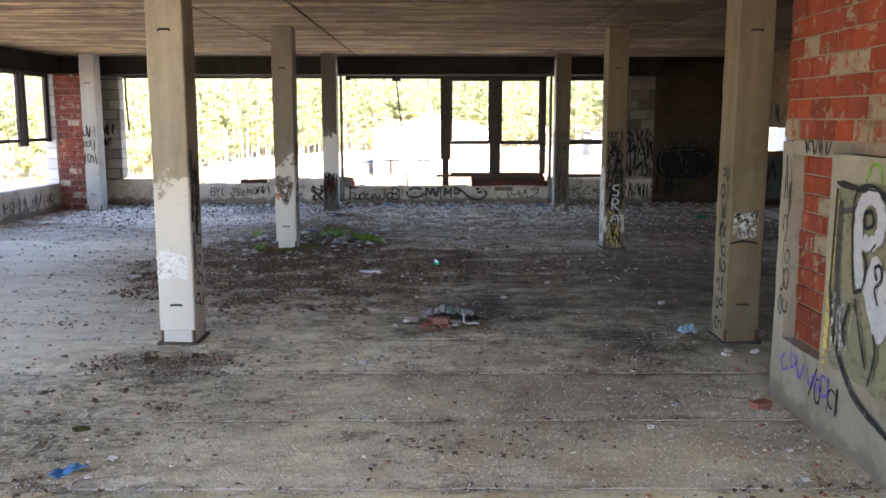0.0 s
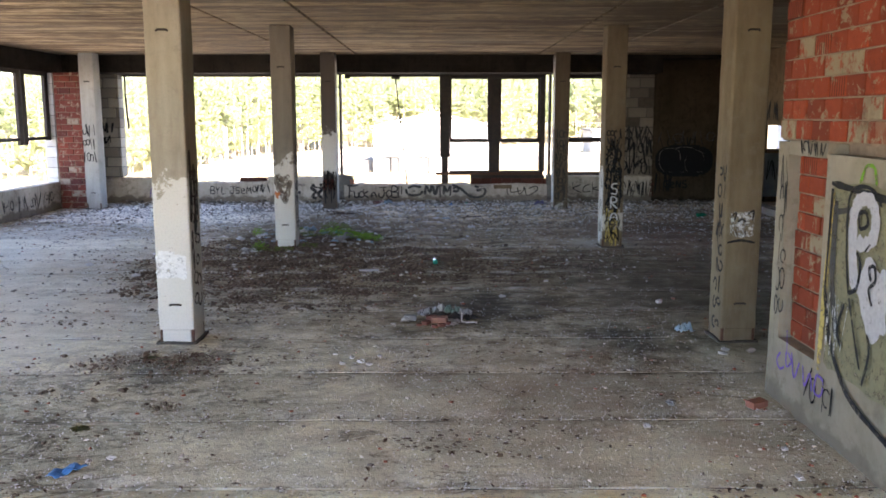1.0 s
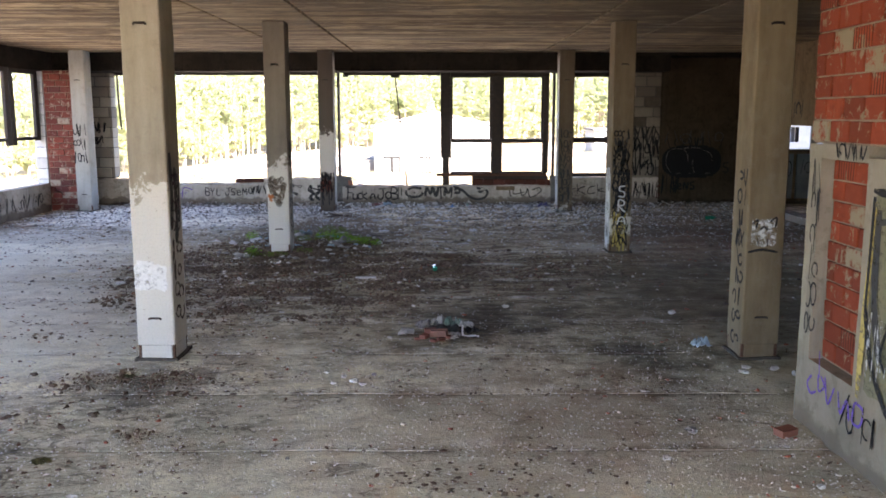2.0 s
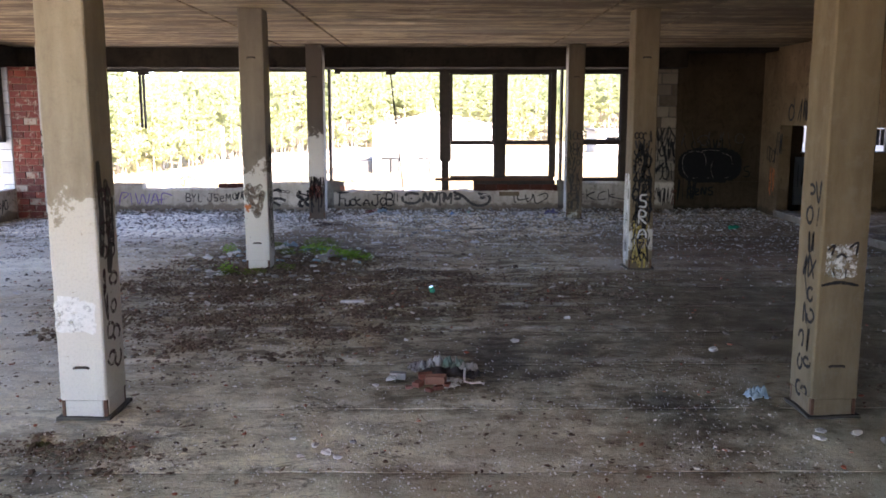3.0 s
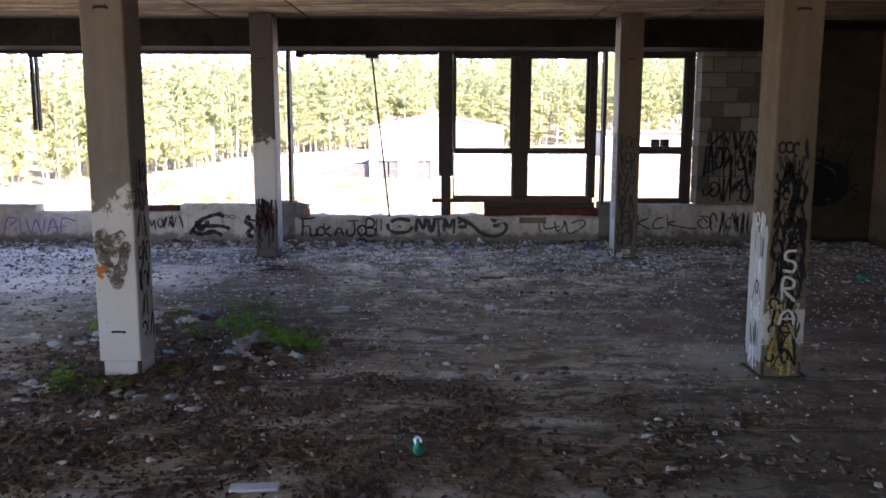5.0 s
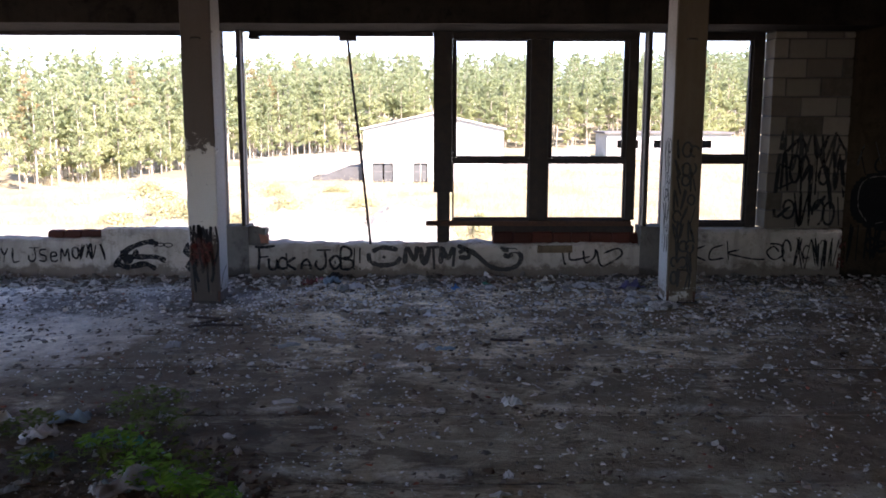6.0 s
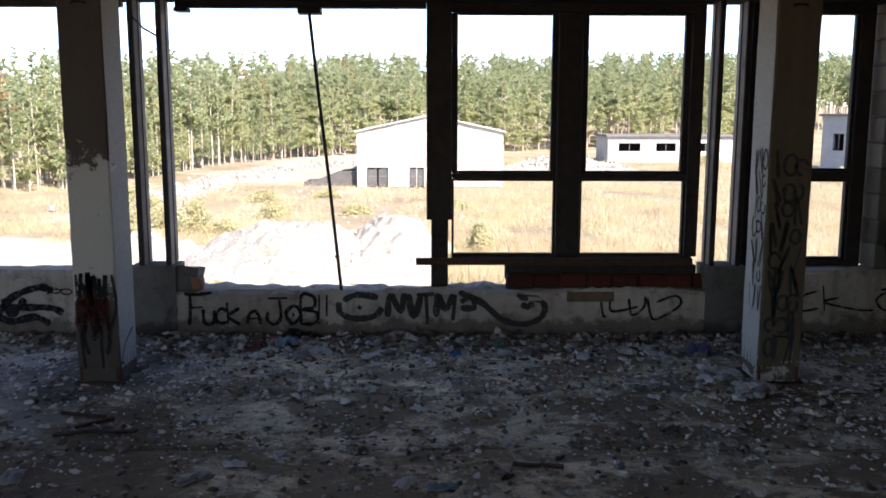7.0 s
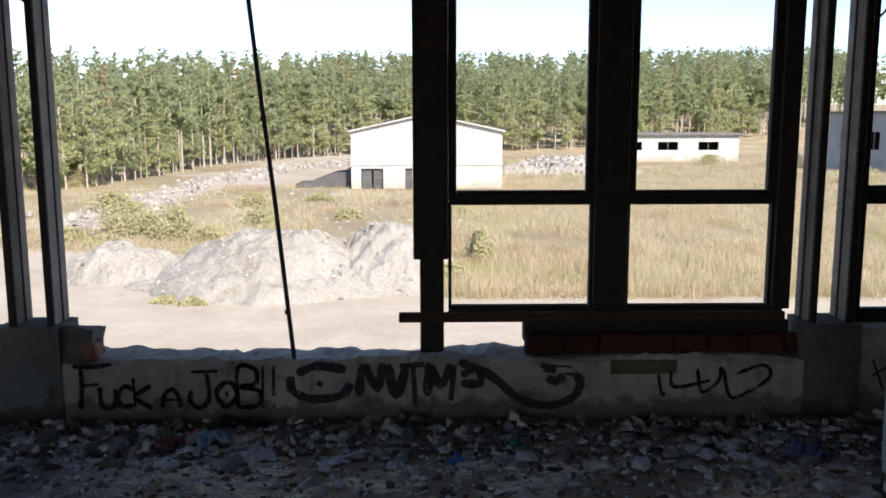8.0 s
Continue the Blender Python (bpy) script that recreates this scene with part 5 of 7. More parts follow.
STRAW = grass_material()
SHRUB = foliage("yellowing_shrub", (0.6, 0.55, 0.34), (0.42, 0.41, 0.23), 0.55)
gv, gf = [], []
for i in range(125000):
    y = 38.4 + 88 * rnd.random() ** 1.7
    x = rnd.uniform(-0.66, 0.74) * (y - 8)
    if -6.9 < x < 6.5 and y > 78:
        continue
    if x < 1.0 and y < 45.5 + 0.12 * abs(x):
        continue
    if abs(x + 20.6) < 2.2 and 55 < y < 100:
        continue
    if x < -6 and y > 82:
        continue
    if noise.noise((x * 0.16, y * 0.11, 3.0)) < (-0.34 if x > -2 else -0.08) - 0.5 * max(0.0, 1 - (y - 38) / 3):
        continue
    h = rnd.uniform(0.2, 0.62) * (1.0 if x > 0 else 0.8) * (0.9 + 0.8 * noise.noise((x * 0.3, y * 0.25, 8.0)))
    z = ground_height(x, y)
    for b in range(3):
        a = rnd.uniform(0, 6.28)
        w, lx, ly = rnd.uniform(0.006, 0.018), rnd.gauss(0, 0.2), rnd.gauss(0, 0.2)
        ox, oy, h = rnd.gauss(0, 0.28), rnd.gauss(0, 0.28), h * rnd.uniform(0.8, 1.2)
        k = len(gv)
        gv.extend(((x + ox - w * math.cos(a), y + oy - w * math.sin(a), z - 0.05), (x + ox + w * math.cos(a), y + oy + w * math.sin(a), z - 0.05), (x + ox + lx, y + oy + ly, z + h)))
        gf.append((k, k + 1, k + 2))
grass = raw_mesh("dry_grass", gv, gf, STRAW)
tagged(new("dry_grass", grass), "tall straw-coloured dry grass across the yard", "grass", "", "stuff")


def shrub(x, y, r, h, n, material, seed):
    q = random.Random(seed)
    vs, fs = [], []
    for i in range(n):
        a, f = q.uniform(0, 6.28), q.random() ** 0.6
        z = h * q.random()
        rr = r * f * math.sqrt(max(0.05, 1 - (z / h) ** 2)) * (1 + 0.4 * math.sin(3 * a + seed))
        o = Vector((rr * math.cos(a), rr * math.sin(a), z))
        d = Vector((q.gauss(0, 1), q.gauss(0, 1), q.gauss(0.6, 0.6))).normalized()
        e = d.orthogonal()
        s = 0.06 + 0.06 * q.random()
        k = len(vs)
        vs.extend(tuple(v) for v in (o - d * s, o + e * s * 0.35, o + d * s, o - e * s * 0.35))
        fs.append((k, k + 1, k + 2, k + 3))
    ob = root("shrub", "yellow-green autumn shrub in the yard", "shrub", "yard shrubs", "", (x, y, ground_height(x, y)))
    me = raw_mesh("foliage", vs, fs, material)
    put("foliage", me, ob)
    b = bmesh.new()
    for i in range(5):
        a = q.uniform(0, 6.28)
        tube([(0, 0, -0.1), (0.3 * r * math.cos(a), 0.3 * r * math.sin(a), 0.4 * h), (0.6 * r * math.cos(a), 0.6 * r * math.sin(a), 0.8 * h)], 0.03, 4, b, 0.01)
    part("stems", b, BARK, ob)


for i, (x, y, r, h) in enumerate(((-12.6, 51.5, 1.6, 2.1), (-14.6, 53, 1.8, 1.5), (-10.8, 51, 1.2, 0.9), (-16.6, 54.5, 1.6, 1.2), (0.5, 39.3, 0.7, 0.7), (1.0, 40.4, 0.9, 1.1), (-7.6, 37.7, 0.7, 0.28), (-8.6, 37.9, 0.6, 0.22), (-15.2, 49, 1.3, 0.8), (-18, 51, 1.5, 0.9), (7.3, 42, 0.5, 0.5), (-5, 60, 1.6, 0.8), (1.5, 62, 2.0, 0.8), (-8, 70, 1.8, 0.7), (-17.5, 58, 2.4, 1.5), (-9.5, 57, 1.8, 1.2), (2.3, 45.5, 1.0, 1.6), (-0.6, 46, 1.3, 1.0), (-21, 64, 2.4, 1.6), (-12, 66, 2.0, 1.2), (36, 112, 3.2, 1.7), (40, 84, 3.0, 2.2), (44, 108, 4.0, 3.0), (-31, 80, 2.5, 2.0))):
    shrub(x, y, 0.62 * r, 0.8 * h, int(500 + 700 * r), SHRUB, i + 3)

# spoil banks of pale rubble
STONE = varied("pale_rubble", (0.46, 0.43, 0.38), (0.2, 0.185, 0.165), 0.95, 1.0, 0.4, "island")
BANK = (15.5, 102.0, 8.2, 8.0, 1.5, 6)
tagged(new("rubble_mound", raw_mesh("rubble_mound", *heap(*BANK), GRAVEL, True)), "low bank of earth under broken rubble", "heap", "", "")
LINE = ((-19.5, 56), (-21.0, 66), (-22.0, 88), (-19.0, 104), (-13.0, 116), (-7.0, 120))
pieces = []
for i in range(3600):
    if i < 2200:
        f = (rnd.random() ** 0.8) * (len(LINE) - 1.001)
        (a, p), (b, q) = LINE[int(f)], LINE[int(f) + 1]
        f -= int(f)
        x, y = a + (b - a) * f + rnd.gauss(0.6, 1.5), p + (q - p) * f + rnd.gauss(0, 2.2)
        z = ground_height(x, y) + max(0.0, rnd.gauss(0, 0.12))
    else:
        x, y = rnd.gauss(14.5, 4.2), rnd.gauss(100, 3.2)
        if x < 6.9:
            continue
        z = ground_height(x, y) + max(0.0, mound(*BANK, x, y)) - 0.05
    s = 0.06 + 0.34 * rnd.random() ** 3
    vs, fs = chip(rnd, s, rnd.uniform(0.3, 0.9), rnd.choice((4, 5, 6)))
    pieces.append((vs, fs, x, y, z, rnd.uniform(0, 6.28), rnd.uniform(-0.5, 0.5)))
for i in range(500):
    x, y = rnd.uniform(-14, 2), rnd.uniform(52, 78)
    vs, fs = chip(rnd, rnd.uniform(0.05, 0.22), 0.5)
    pieces.append((vs, fs, x, y, ground_height(x, y) - 0.03, rnd.uniform(0, 6.28), 0.0))
for heap_of in HEAPS:
    cx, cy, rx, ry = heap_of[:4]
    for i in range(int(90 * rx * ry)):
        x, y = cx + rx * rnd.uniform(-1.1, 1.1), cy + ry * rnd.uniform(-1.1, 1.1)
        up = mound(*heap_of, x, y)
        if up > 0.02:
            vs, fs = chip(rnd, 0.025 + 0.11 * rnd.random() ** 4, 0.6)
            pieces.append((vs, fs, x, y, ground_height(x, y) + up - 0.04, rnd.uniform(0, 6.28), rnd.uniform(-0.4, 0.4)))
scatter("rubble_bank", pieces, STONE, "banks of pale broken rubble across the yard", "rubble")


# ---- paint on the walls ----
UX, UZ = (1, 0, 0), (0, 0, 1)
# parapet under the open window, drawn in the wall's own plane
for word, size, advance, x, z, seed in (("F", 0.34, 1, -2.42, 0.13, 1), ("UCK", 0.235, 0.53, -2.27, 0.14, 2), ("A", 0.23, 1, -1.8, 0.14, 3), ("J", 0.29, 1, -1.6, 0.13, 4), ("O", 0.3, 1, -1.4, 0.14, 5), ("B", 0.31, 1, -1.24, 0.14, 6), ("!!", 0.33, 0.55, -1.06, 0.13, 7)):
    graffiti(north, lettering(word, size, advance), 0.038, BLACK_PAINT, (x, Y1 - 0.004, z), label="black sprayed letters of a slogan on the parapet", seed=seed)
big = [
    [(0.0, 0.22), (0.02, 0.1), (0.18, 0.04), (0.38, 0.07), (0.46, 0.16)], [(0.05, 0.24), (0.2, 0.3), (0.42, 0.27)], [(0.2, 0.17), (0.24, 0.15)],
    [(0.52, 0.06), (0.55, 0.3), (0.66, 0.12), (0.7, 0.32)], [(0.74, 0.31), (0.8, 0.06), (0.88, 0.3)], [(0.83, 0.3), (1.02, 0.31)], [(0.93, 0.3), (0.95, -0.02)],
    [(1.04, 0.06), (1.06, 0.3), (1.14, 0.14), (1.22, 0.31)], [(1.24, 0.3), (1.22, 0.02)], [(1.3, 0.22), (1.42, 0.28), (1.44, 0.16), (1.3, 0.16)],
    [(1.28, 0.33), (1.52, 0.22), (1.75, 0.03), (1.98, -0.02), (2.16, 0.05), (2.2, 0.18), (2.1, 0.26), (1.92, 0.27)], [(1.95, 0.2), (2.02, 0.17), (2.08, 0.22)], [(1.9, 0.3), (1.97, 0.28)],
]
graffiti(north, big, 0.066, GREY_PAINT, (-0.82, Y1 - 0.004, 0.16), label="broad faded black tag on the parapet", seed=3)
graffiti(north, [[(0.0, 0.2), (0.03, 0.04), (0.06, 0.03)], [(0.1, 0.2), (0.13, 0.08), (0.4, 0.13)], [(0.3, 0.22), (0.34, 0.04), (0.46, 0.12), (0.48, 0.24)], [(0.5, 0.22), (0.56, 0.0), (0.7, 0.04), (0.86, 0.16), (0.8, 0.25), (0.6, 0.18)]], 0.029, BLACK_PAINT, (1.98, Y1 - 0.004, 0.2), label="thin black tag on the parapet", seed=4)
graffiti(north, [[(0.0, 0.25), (0.1, 0.0)], [(0.0, 0.12), (0.14, 0.2)], [(0.2, 0.32), (0.21, 0.04)], [(0.42, 0.25), (0.22, 0.15), (0.44, 0.03)], [(0.68, 0.26), (0.52, 0.2), (0.5, 0.05), (0.7, 0.07)], [(0.74, 0.32), (0.77, 0.04)], [(0.92, 0.19), (0.76, 0.14), (1.1, 0.06), (1.3, 0.05)], [(1.5, 0.16), (1.42, 0.24), (1.32, 0.16), (1.42, 0.05), (1.56, 0.12), (1.52, 0.26), (1.36, 0.28)]], 0.026, BLACK_PAINT, (3.62, Y1 - 0.004, 0.24), label="black tag with a spiral", seed=5)
graffiti(north, scribble(0.55, 0.4, 6, 5), 0.02, BLACK_PAINT, (5.35, Y1 - 0.004, 0.2), seed=6)
graffiti(north, [[(0, 0), (0.08, 0.3), (0.25, 0.28), (0.1, 0.15)], [(0.3, 0.3), (0.32, 0.02)], [(0.42, 0.3), (0.5, 0.03), (0.6, 0.28), (0.7, 0.03), (0.78, 0.3)], [(0.8, 0.02), (0.92, 0.3), (1.0, 0.02)], [(0.84, 0.12), (1.2, 0.16)], [(1.06, 0.02), (1.1, 0.3), (1.35, 0.24)]], 0.024, PURPLE_PAINT, (-7.95, Y1 - 0.004, 0.16), label="faded purple tag on the parapet", seed=7)
graffiti(north, lettering("BYL JSEM", 0.2, 0.78), 0.026, BLACK_PAINT, (-6.27, Y1 - 0.004, 0.25), label="thin black hand lettering on the parapet", seed=8)
graffiti(north, scribble(0.5, 0.2, 9, 5, 0.4), 0.03, BLACK_PAINT, (-5.1, Y1 - 0.004, 0.3), seed=9)
graffiti(north, [[(0.0, 0.05), (0.2, 0.3), (0.5, 0.42), (0.65, 0.38)], [(0.02, 0.12), (0.2, 0.05), (0.45, 0.1), (0.6, 0.02)], [(0.1, 0.22), (0.3, 0.2), (0.6, 0.2), (0.75, 0.14)], [(0.12, 0.3), (0.2, 0.12), (0.35, 0.3)]], 0.075, BLACK_PAINT, (-4.5, Y1 - 0.004, 0.12), label="bold black figure on the parapet", seed=10)
graffiti(north, scribble(0.3, 0.1, 11, 3, 0.9), 0.016, BLACK_PAINT, (-3.98, Y1 - 0.004, 0.44), seed=11)
graffiti(north, [[(0.1, 0.42), (0.02, 0.3), (0.14, 0.22), (0.05, 0.08), (0.16, 0.02)], [(0.28, 0.44), (0.3, 0.25), (0.2, 0.15), (0.33, 0.02)], [(0.05, 0.35), (0.3, 0.3)]], 0.085, BLACK_PAINT, (-3.48, Y1 - 0.004, 0.1), label="bold black tag beside the stub pier", seed=12)
# block pier and the dim end of the wall
graffiti(north, [[(0.02, 0.75), (0.0, 0.0), (0.3, 0.28)], [(0.02, 0.4), (0.25, 0.5)], [(0.02, 0.75), (0.2, 0.68)], [(0.34, 0.8), (0.36, 0.05)], [(0.36, 0.5), (0.48, 0.72), (0.5, 0.1), (0.72, 0.3)], [(0.62, 0.85), (0.74, 0.5), (0.8, 0.1)], [(0.1, 0.9), (0.3, 1.1), (0.42, 0.92)], [(0.5, 1.2), (0.56, 0.85), (0.7, 1.15)], [(0.8, 1.2), (0.95, 0.95)]], 0.055, BLACK_PAINT, (5.02, Y1 - 0.012, 0.92), label="large black tag over the blocks", seed=13)
graffiti(north, scribble(1.0, 0.5, 14, 6, 0.3), 0.035, GREY_PAINT, (5.0, Y1 - 0.014, 1.6), seed=14)
graffiti(north, scribble(0.95, 0.55, 401, 7, 0.2), 0.04, BLACK_PAINT, (5.05, Y1 - 0.016, 1.25), label="crowded black tags over the blocks", seed=401)
graffiti(north, scribble(0.9, 0.45, 402, 6, 0.3), 0.035, BLACK_PAINT, (5.1, Y1 - 0.018, 0.78), seed=402)
graffiti(north, scribble(0.8, 0.4, 403, 6, 0.4), 0.028, BLACK_PAINT, (5.15, Y1 - 0.006, 0.18), seed=403)
graffiti(north, scribble(1.5, 0.3, 404, 8, 0.3), 0.03, SOLID_BLACK, (6.2, Y1 - 0.004, 1.5), seed=404)
graffiti(north, scribble(0.5, 0.5, 405, 4, 0.3), 0.03, SOLID_BLACK, (6.06, Y1 - 0.004, 0.3), seed=405)
graffiti(north, lettering("GENS", 0.22, 0.78), 0.042, SOLID_BLACK, (6.36, Y1 - 0.004, 0.4), label="black sprayed letters on the dim wall", seed=15)
hulk = []
for i in range(17):
    zz = -0.4 + 0.05 * i
    half = 0.8 * (1 - abs(zz / 0.43) ** 3.2) ** 0.4 if abs(zz) < 0.43 else 0.1
    hulk.append([(-half, zz), (-0.3 * half, zz + 0.006 * math.sin(3.0 * i)), (0.4 * half, zz), (half, zz)])
graffiti(north, hulk, 0.075, SOLID_BLACK, (6.9, Y1 - 0.004, 1.15), label="big black blocked-in piece with rounded ends", seed=16)
graffiti(north, [[(-0.55, -0.3), (-0.68, -0.1), (-0.68, 0.18), (-0.56, 0.32), (-0.3, 0.34), (-0.14, 0.24), (-0.1, 0.0)], [(-0.24, 0.34), (-0.08, 0.38), (0.24, 0.36)], [(0.1, -0.32), (0.02, -0.1), (0.06, 0.1)], [(-0.42, -0.33), (-0.3, -0.31)], [(-0.08, -0.32), (0.06, -0.31)], [(0.36, -0.32), (0.52, -0.3)], [(0.3, 0.3), (0.5, 0.22), (0.56, 0.0)]], 0.016, GREY_OUTLINE, (6.9, Y1 - 0.012, 1.15), seed=17, label="pale outlines of the blocked-in piece")
graffiti(north, lettering("S", 0.3), 0.03, SOLID_BLACK, (7.74, Y1 - 0.004, 0.85), seed=171)
graffiti(north, scribble(1.6, 0.35, 18, 7, 0.4), 0.026, GREY_PAINT, (6.1, Y1 - 0.004, 1.62), seed=18)
graffiti(north, [[(0.0, 0.0), (0.03, 0.5)], [(0.06, 0.02), (0.08, 0.42)]], 0.07, RED_PAINT, (5.98, Y1 - 0.014, 0.14), label="dull red smear", seed=19)
# side wall by the opening
EY, EZ = (0, -1, 0), (0, 0, 1)
graffiti(east, scribble(0.55, 0.4, 20, 4, 0.8), 0.032, BLACK_PAINT, (X1, 17.95, 1.25), EY, EZ, seed=20)
graffiti(east, scribble(0.35, 0.6, 21, 4, 0.3), 0.04, ORANGE_PAINT, (X1, 17.75, 0.5), EY, EZ, "faded orange tag", seed=21)
graffiti(east, scribble(2.2, 0.42, 22, 11, 0.15), 0.05, BLACK_PAINT, (X1, 16.9, 2.3), EY, EZ, "dripping black letters above the opening", seed=22)
graffiti(east, scribble(0.3, 0.5, 23, 3, 0.2), 0.05, BLACK_PAINT, (X1, 17.45, 1.5), EY, EZ, seed=23)
for i, (a, b) in enumerate(((9.05, 0.3), (9.8, 0.55))):
    graffiti(east, scribble(0.5, 0.5, 24 + i, 4, 0.5), 0.02, BLACK_PAINT, (a, Y1 - 0.104, 0.5 + b / 2), seed=24 + i)

# tags on the columns; each column's own corner is its origin
c = columns["R1"]
for i in range(9):
    graffiti(c, scribble(0.19, 0.17, 30 + i, 2, 0.5), 0.026, BLACK_PAINT, (-0.002, 0.26, 0.12 + 0.2 * i), EY, EZ, "black tag down the side" if i == 0 else "", seed=30 + i)
skull = [[(0.02 + 0.005 * (i % 2), 0.02 + 0.04 * i), (0.15, 0.0 + 0.045 * i), (0.27, 0.02 + 0.04 * i)] for i in range(6)]
graffiti(c, skull, 0.05, SPATTER, (0.02, -0.002, 1.16), UX, UZ, "small white stencilled patch", seed=40)
graffiti(c, [[(0.03, 0.2), (0.08, 0.24), (0.06, 0.16)], [(0.2, 0.22), (0.26, 0.26), (0.25, 0.16)], [(0.1, 0.14), (0.14, 0.17), (0.18, 0.14)], [(0.08, 0.06), (0.09, 0.0)], [(0.18, 0.06), (0.18, -0.02)]], 0.018, BLACK_PAINT, (0.02, -0.007, 1.16), UX, UZ, seed=41)
graffiti(c, [[(0.0, 0.0), (0.14, 0.025), (0.29, 0.0)]], 0.026, BLACK_PAINT, (0.02, -0.002, 1.08), UX, UZ, seed=42)
c = columns["R2"]
for i in range(16):
    graffiti(c, scribble(0.27, 0.15, 50 + i, 4, 0.35), 0.021, (BLACK_PAINT, BLACK_PAINT, GREY_PAINT)[i % 3], (0.03, -0.003 - 0.001 * (i % 2), 0.12 + 0.125 * i), UX, UZ, "crowded black tags" if i == 0 else "", seed=50 + i)
for i, (letter, zz) in enumerate((("S", 0.98), ("R", 0.72), ("A", 0.5))):
    graffiti(c, lettering(letter, 0.22), 0.026, WHITE_PAINT, (0.13, -0.014, zz), UX, UZ, "white letter over the black tags" if i == 0 else "", seed=70 + i)
for i in range(7):
    graffiti(c, scribble(0.28, 0.24, 500 + i, 3, 0.3), 0.03, BLACK_PAINT, (0.025, -0.006, 0.75 + 0.16 * i), UX, UZ, seed=500 + i)
graffiti(c, scribble(0.26, 0.6, 75, 6, 0.2), 0.05, YELLOW_PAINT, (0.03, -0.0015, 0.1), UX, UZ, "ochre yellow smears", seed=75)
for i in range(7):
    graffiti(c, scribble(0.2, 0.2, 80 + i, 3, 0.2), 0.02, (WHITE_PAINT, GREY_PAINT)[i % 2], (-0.002, 0.28, 0.05 + 0.21 * i), EY, EZ, seed=80 + i)
c = columns["R3"]
for i in range(9):
    graffiti(c, scribble(0.27, 0.24, 90 + i, 3, 0.4), 0.026, GREY_PAINT, (0.03, -0.003, 0.2 + 0.2 * i), UX, UZ, "dark looping tags" if i == 0 else "", seed=90 + i)
    if i > 1:
        graffiti(c, scribble(0.24, 0.22, 100 + i, 3, 0.35), 0.02, GREY_PAINT, (-0.006, 0.27, 0.25 + 0.2 * i), EY, EZ, seed=100 + i)
c = columns["L1"]
graffiti(c, [[(0.0, 0.04), (0.15, 0.05), (0.32, 0.03)], [(0.01, 0.12), (0.15, 0.1), (0.315, 0.12)], [(0.0, 0.19), (0.16, 0.2), (0.32, 0.18)], [(0.03, 0.26), (0.2, 0.25)]], 0.1, WHITE_PAINT, (0.005, -0.003, 0.72), UX, UZ, "fresh white brush band", seed=119)
for i in range(7):
    graffiti(c, scribble(0.22, 0.2, 110 + i, 2, 0.6), 0.03, MAROON_PAINT, (COL + 0.002, 0.05, 0.35 + 0.22 * i), (0, 1, 0), UZ, "faded maroon tag down the side" if i == 0 else "", seed=110 + i)
graffiti(c, [[(0.08, 1.9), (0.1, 1.5), (0.06, 1.15)], [(0.2, 1.75), (0.22, 1.3), (0.18, 1.0)], [(0.3, 1.6), (0.28, 1.2)]], 0.09, GREY_PAINT, (COL - 0.001, 0.0, 0.15), (0, 1, 0), UZ, "dark rubbed smears on the side", seed=118)
c = columns["L2"]
for i in range(7):
    graffiti(c, scribble(0.26, 0.22, 125 + i, 3, 0.4), 0.026, (BLACK_PAINT, GREY_PAINT)[i % 2], (COL + 0.001, 0.05, 0.3 + 0.24 * i), (0, 1, 0), UZ, "crowded dark tags on the side" if i == 0 else "", seed=125 + i)
graffiti(c, [[(0.03, 0.45), (0.09, 0.25), (0.17, 0.06), (0.24, 0.0)], [(0.3, 0.4), (0.25, 0.2), (0.2, 0.04)], [(0.05, 0.5), (0.15, 0.4), (0.28, 0.48)], [(0.06, 0.36), (0.2, 0.3), (0.29, 0.34)], [(0.1, 0.22), (0.2, 0.16)]], 0.1, BROWN_PAINT, (0.005, -0.002, 0.85), UX, UZ, "broad brown smears", seed=120)
graffiti(c, [[(0.0, 0.16), (0.05, 0.1), (0.09, 0.15)], [(0.02, 0.08), (0.07, 0.04)]], 0.05, ORANGE_PAINT, (0.01, -0.006, 0.88), UX, UZ, "rust-orange smear", seed=121)


def pale_side(col, x, y0, u, top, seed, label):
    """Pale strokes up a column's side: whitewash, and window light painted into the colour."""
    lines = [[(0.05 + 0.07 * i, 0.02), (0.045 + 0.07 * i, 0.5 * top), (0.05 + 0.07 * i, top - 0.08 * (i % 3))] for i in range(5)]
    graffiti(col, lines, 0.086, LIME_AND_LIGHT, (x, y0, 0.12), u, UZ, label, seed=seed, lift=0.002)


# window light painted pale on L3 and R3, old whitewash on R2
pale_side(columns["L3"], COL, 0.0, (0, 1, 0), 3.8, 600, "pale side of the column, whitewash and painted window light")
pale_side(columns["R3"], -0.002, 0.38, EY, 3.8, 601, "pale side of the column, whitewash and painted window light")
pale_side(columns["R2"], -0.0005, 0.38, EY, 1.35, 602, "pale side of the column, whitewash and painted window light")
c = columns["L3"]
for i in range(7):
    bend = 0.03 * math.sin(2.3 * i)
    graffiti(c, [[(0.03 + 0.052 * i, 0.88 - 0.07 * (i % 3)), (0.04 + 0.05 * i + bend, 0.6), (0.05 + 0.045 * i - bend, 0.34), (0.07 + 0.04 * i, 0.04 + 0.13 * ((i * 5) % 4))]], 0.028 + 0.008 * (i % 2), BLACK_PAINT, (0.0, -0.002 - 0.001 * i, 0.1), UX, UZ, "black drips" if i == 0 else "", seed=130 + i)
graffiti(c, scribble(0.29, 0.34, 137, 4, 0.1), 0.06, SOLID_BLACK, (0.02, -0.001, 0.62), UX, UZ, seed=137)
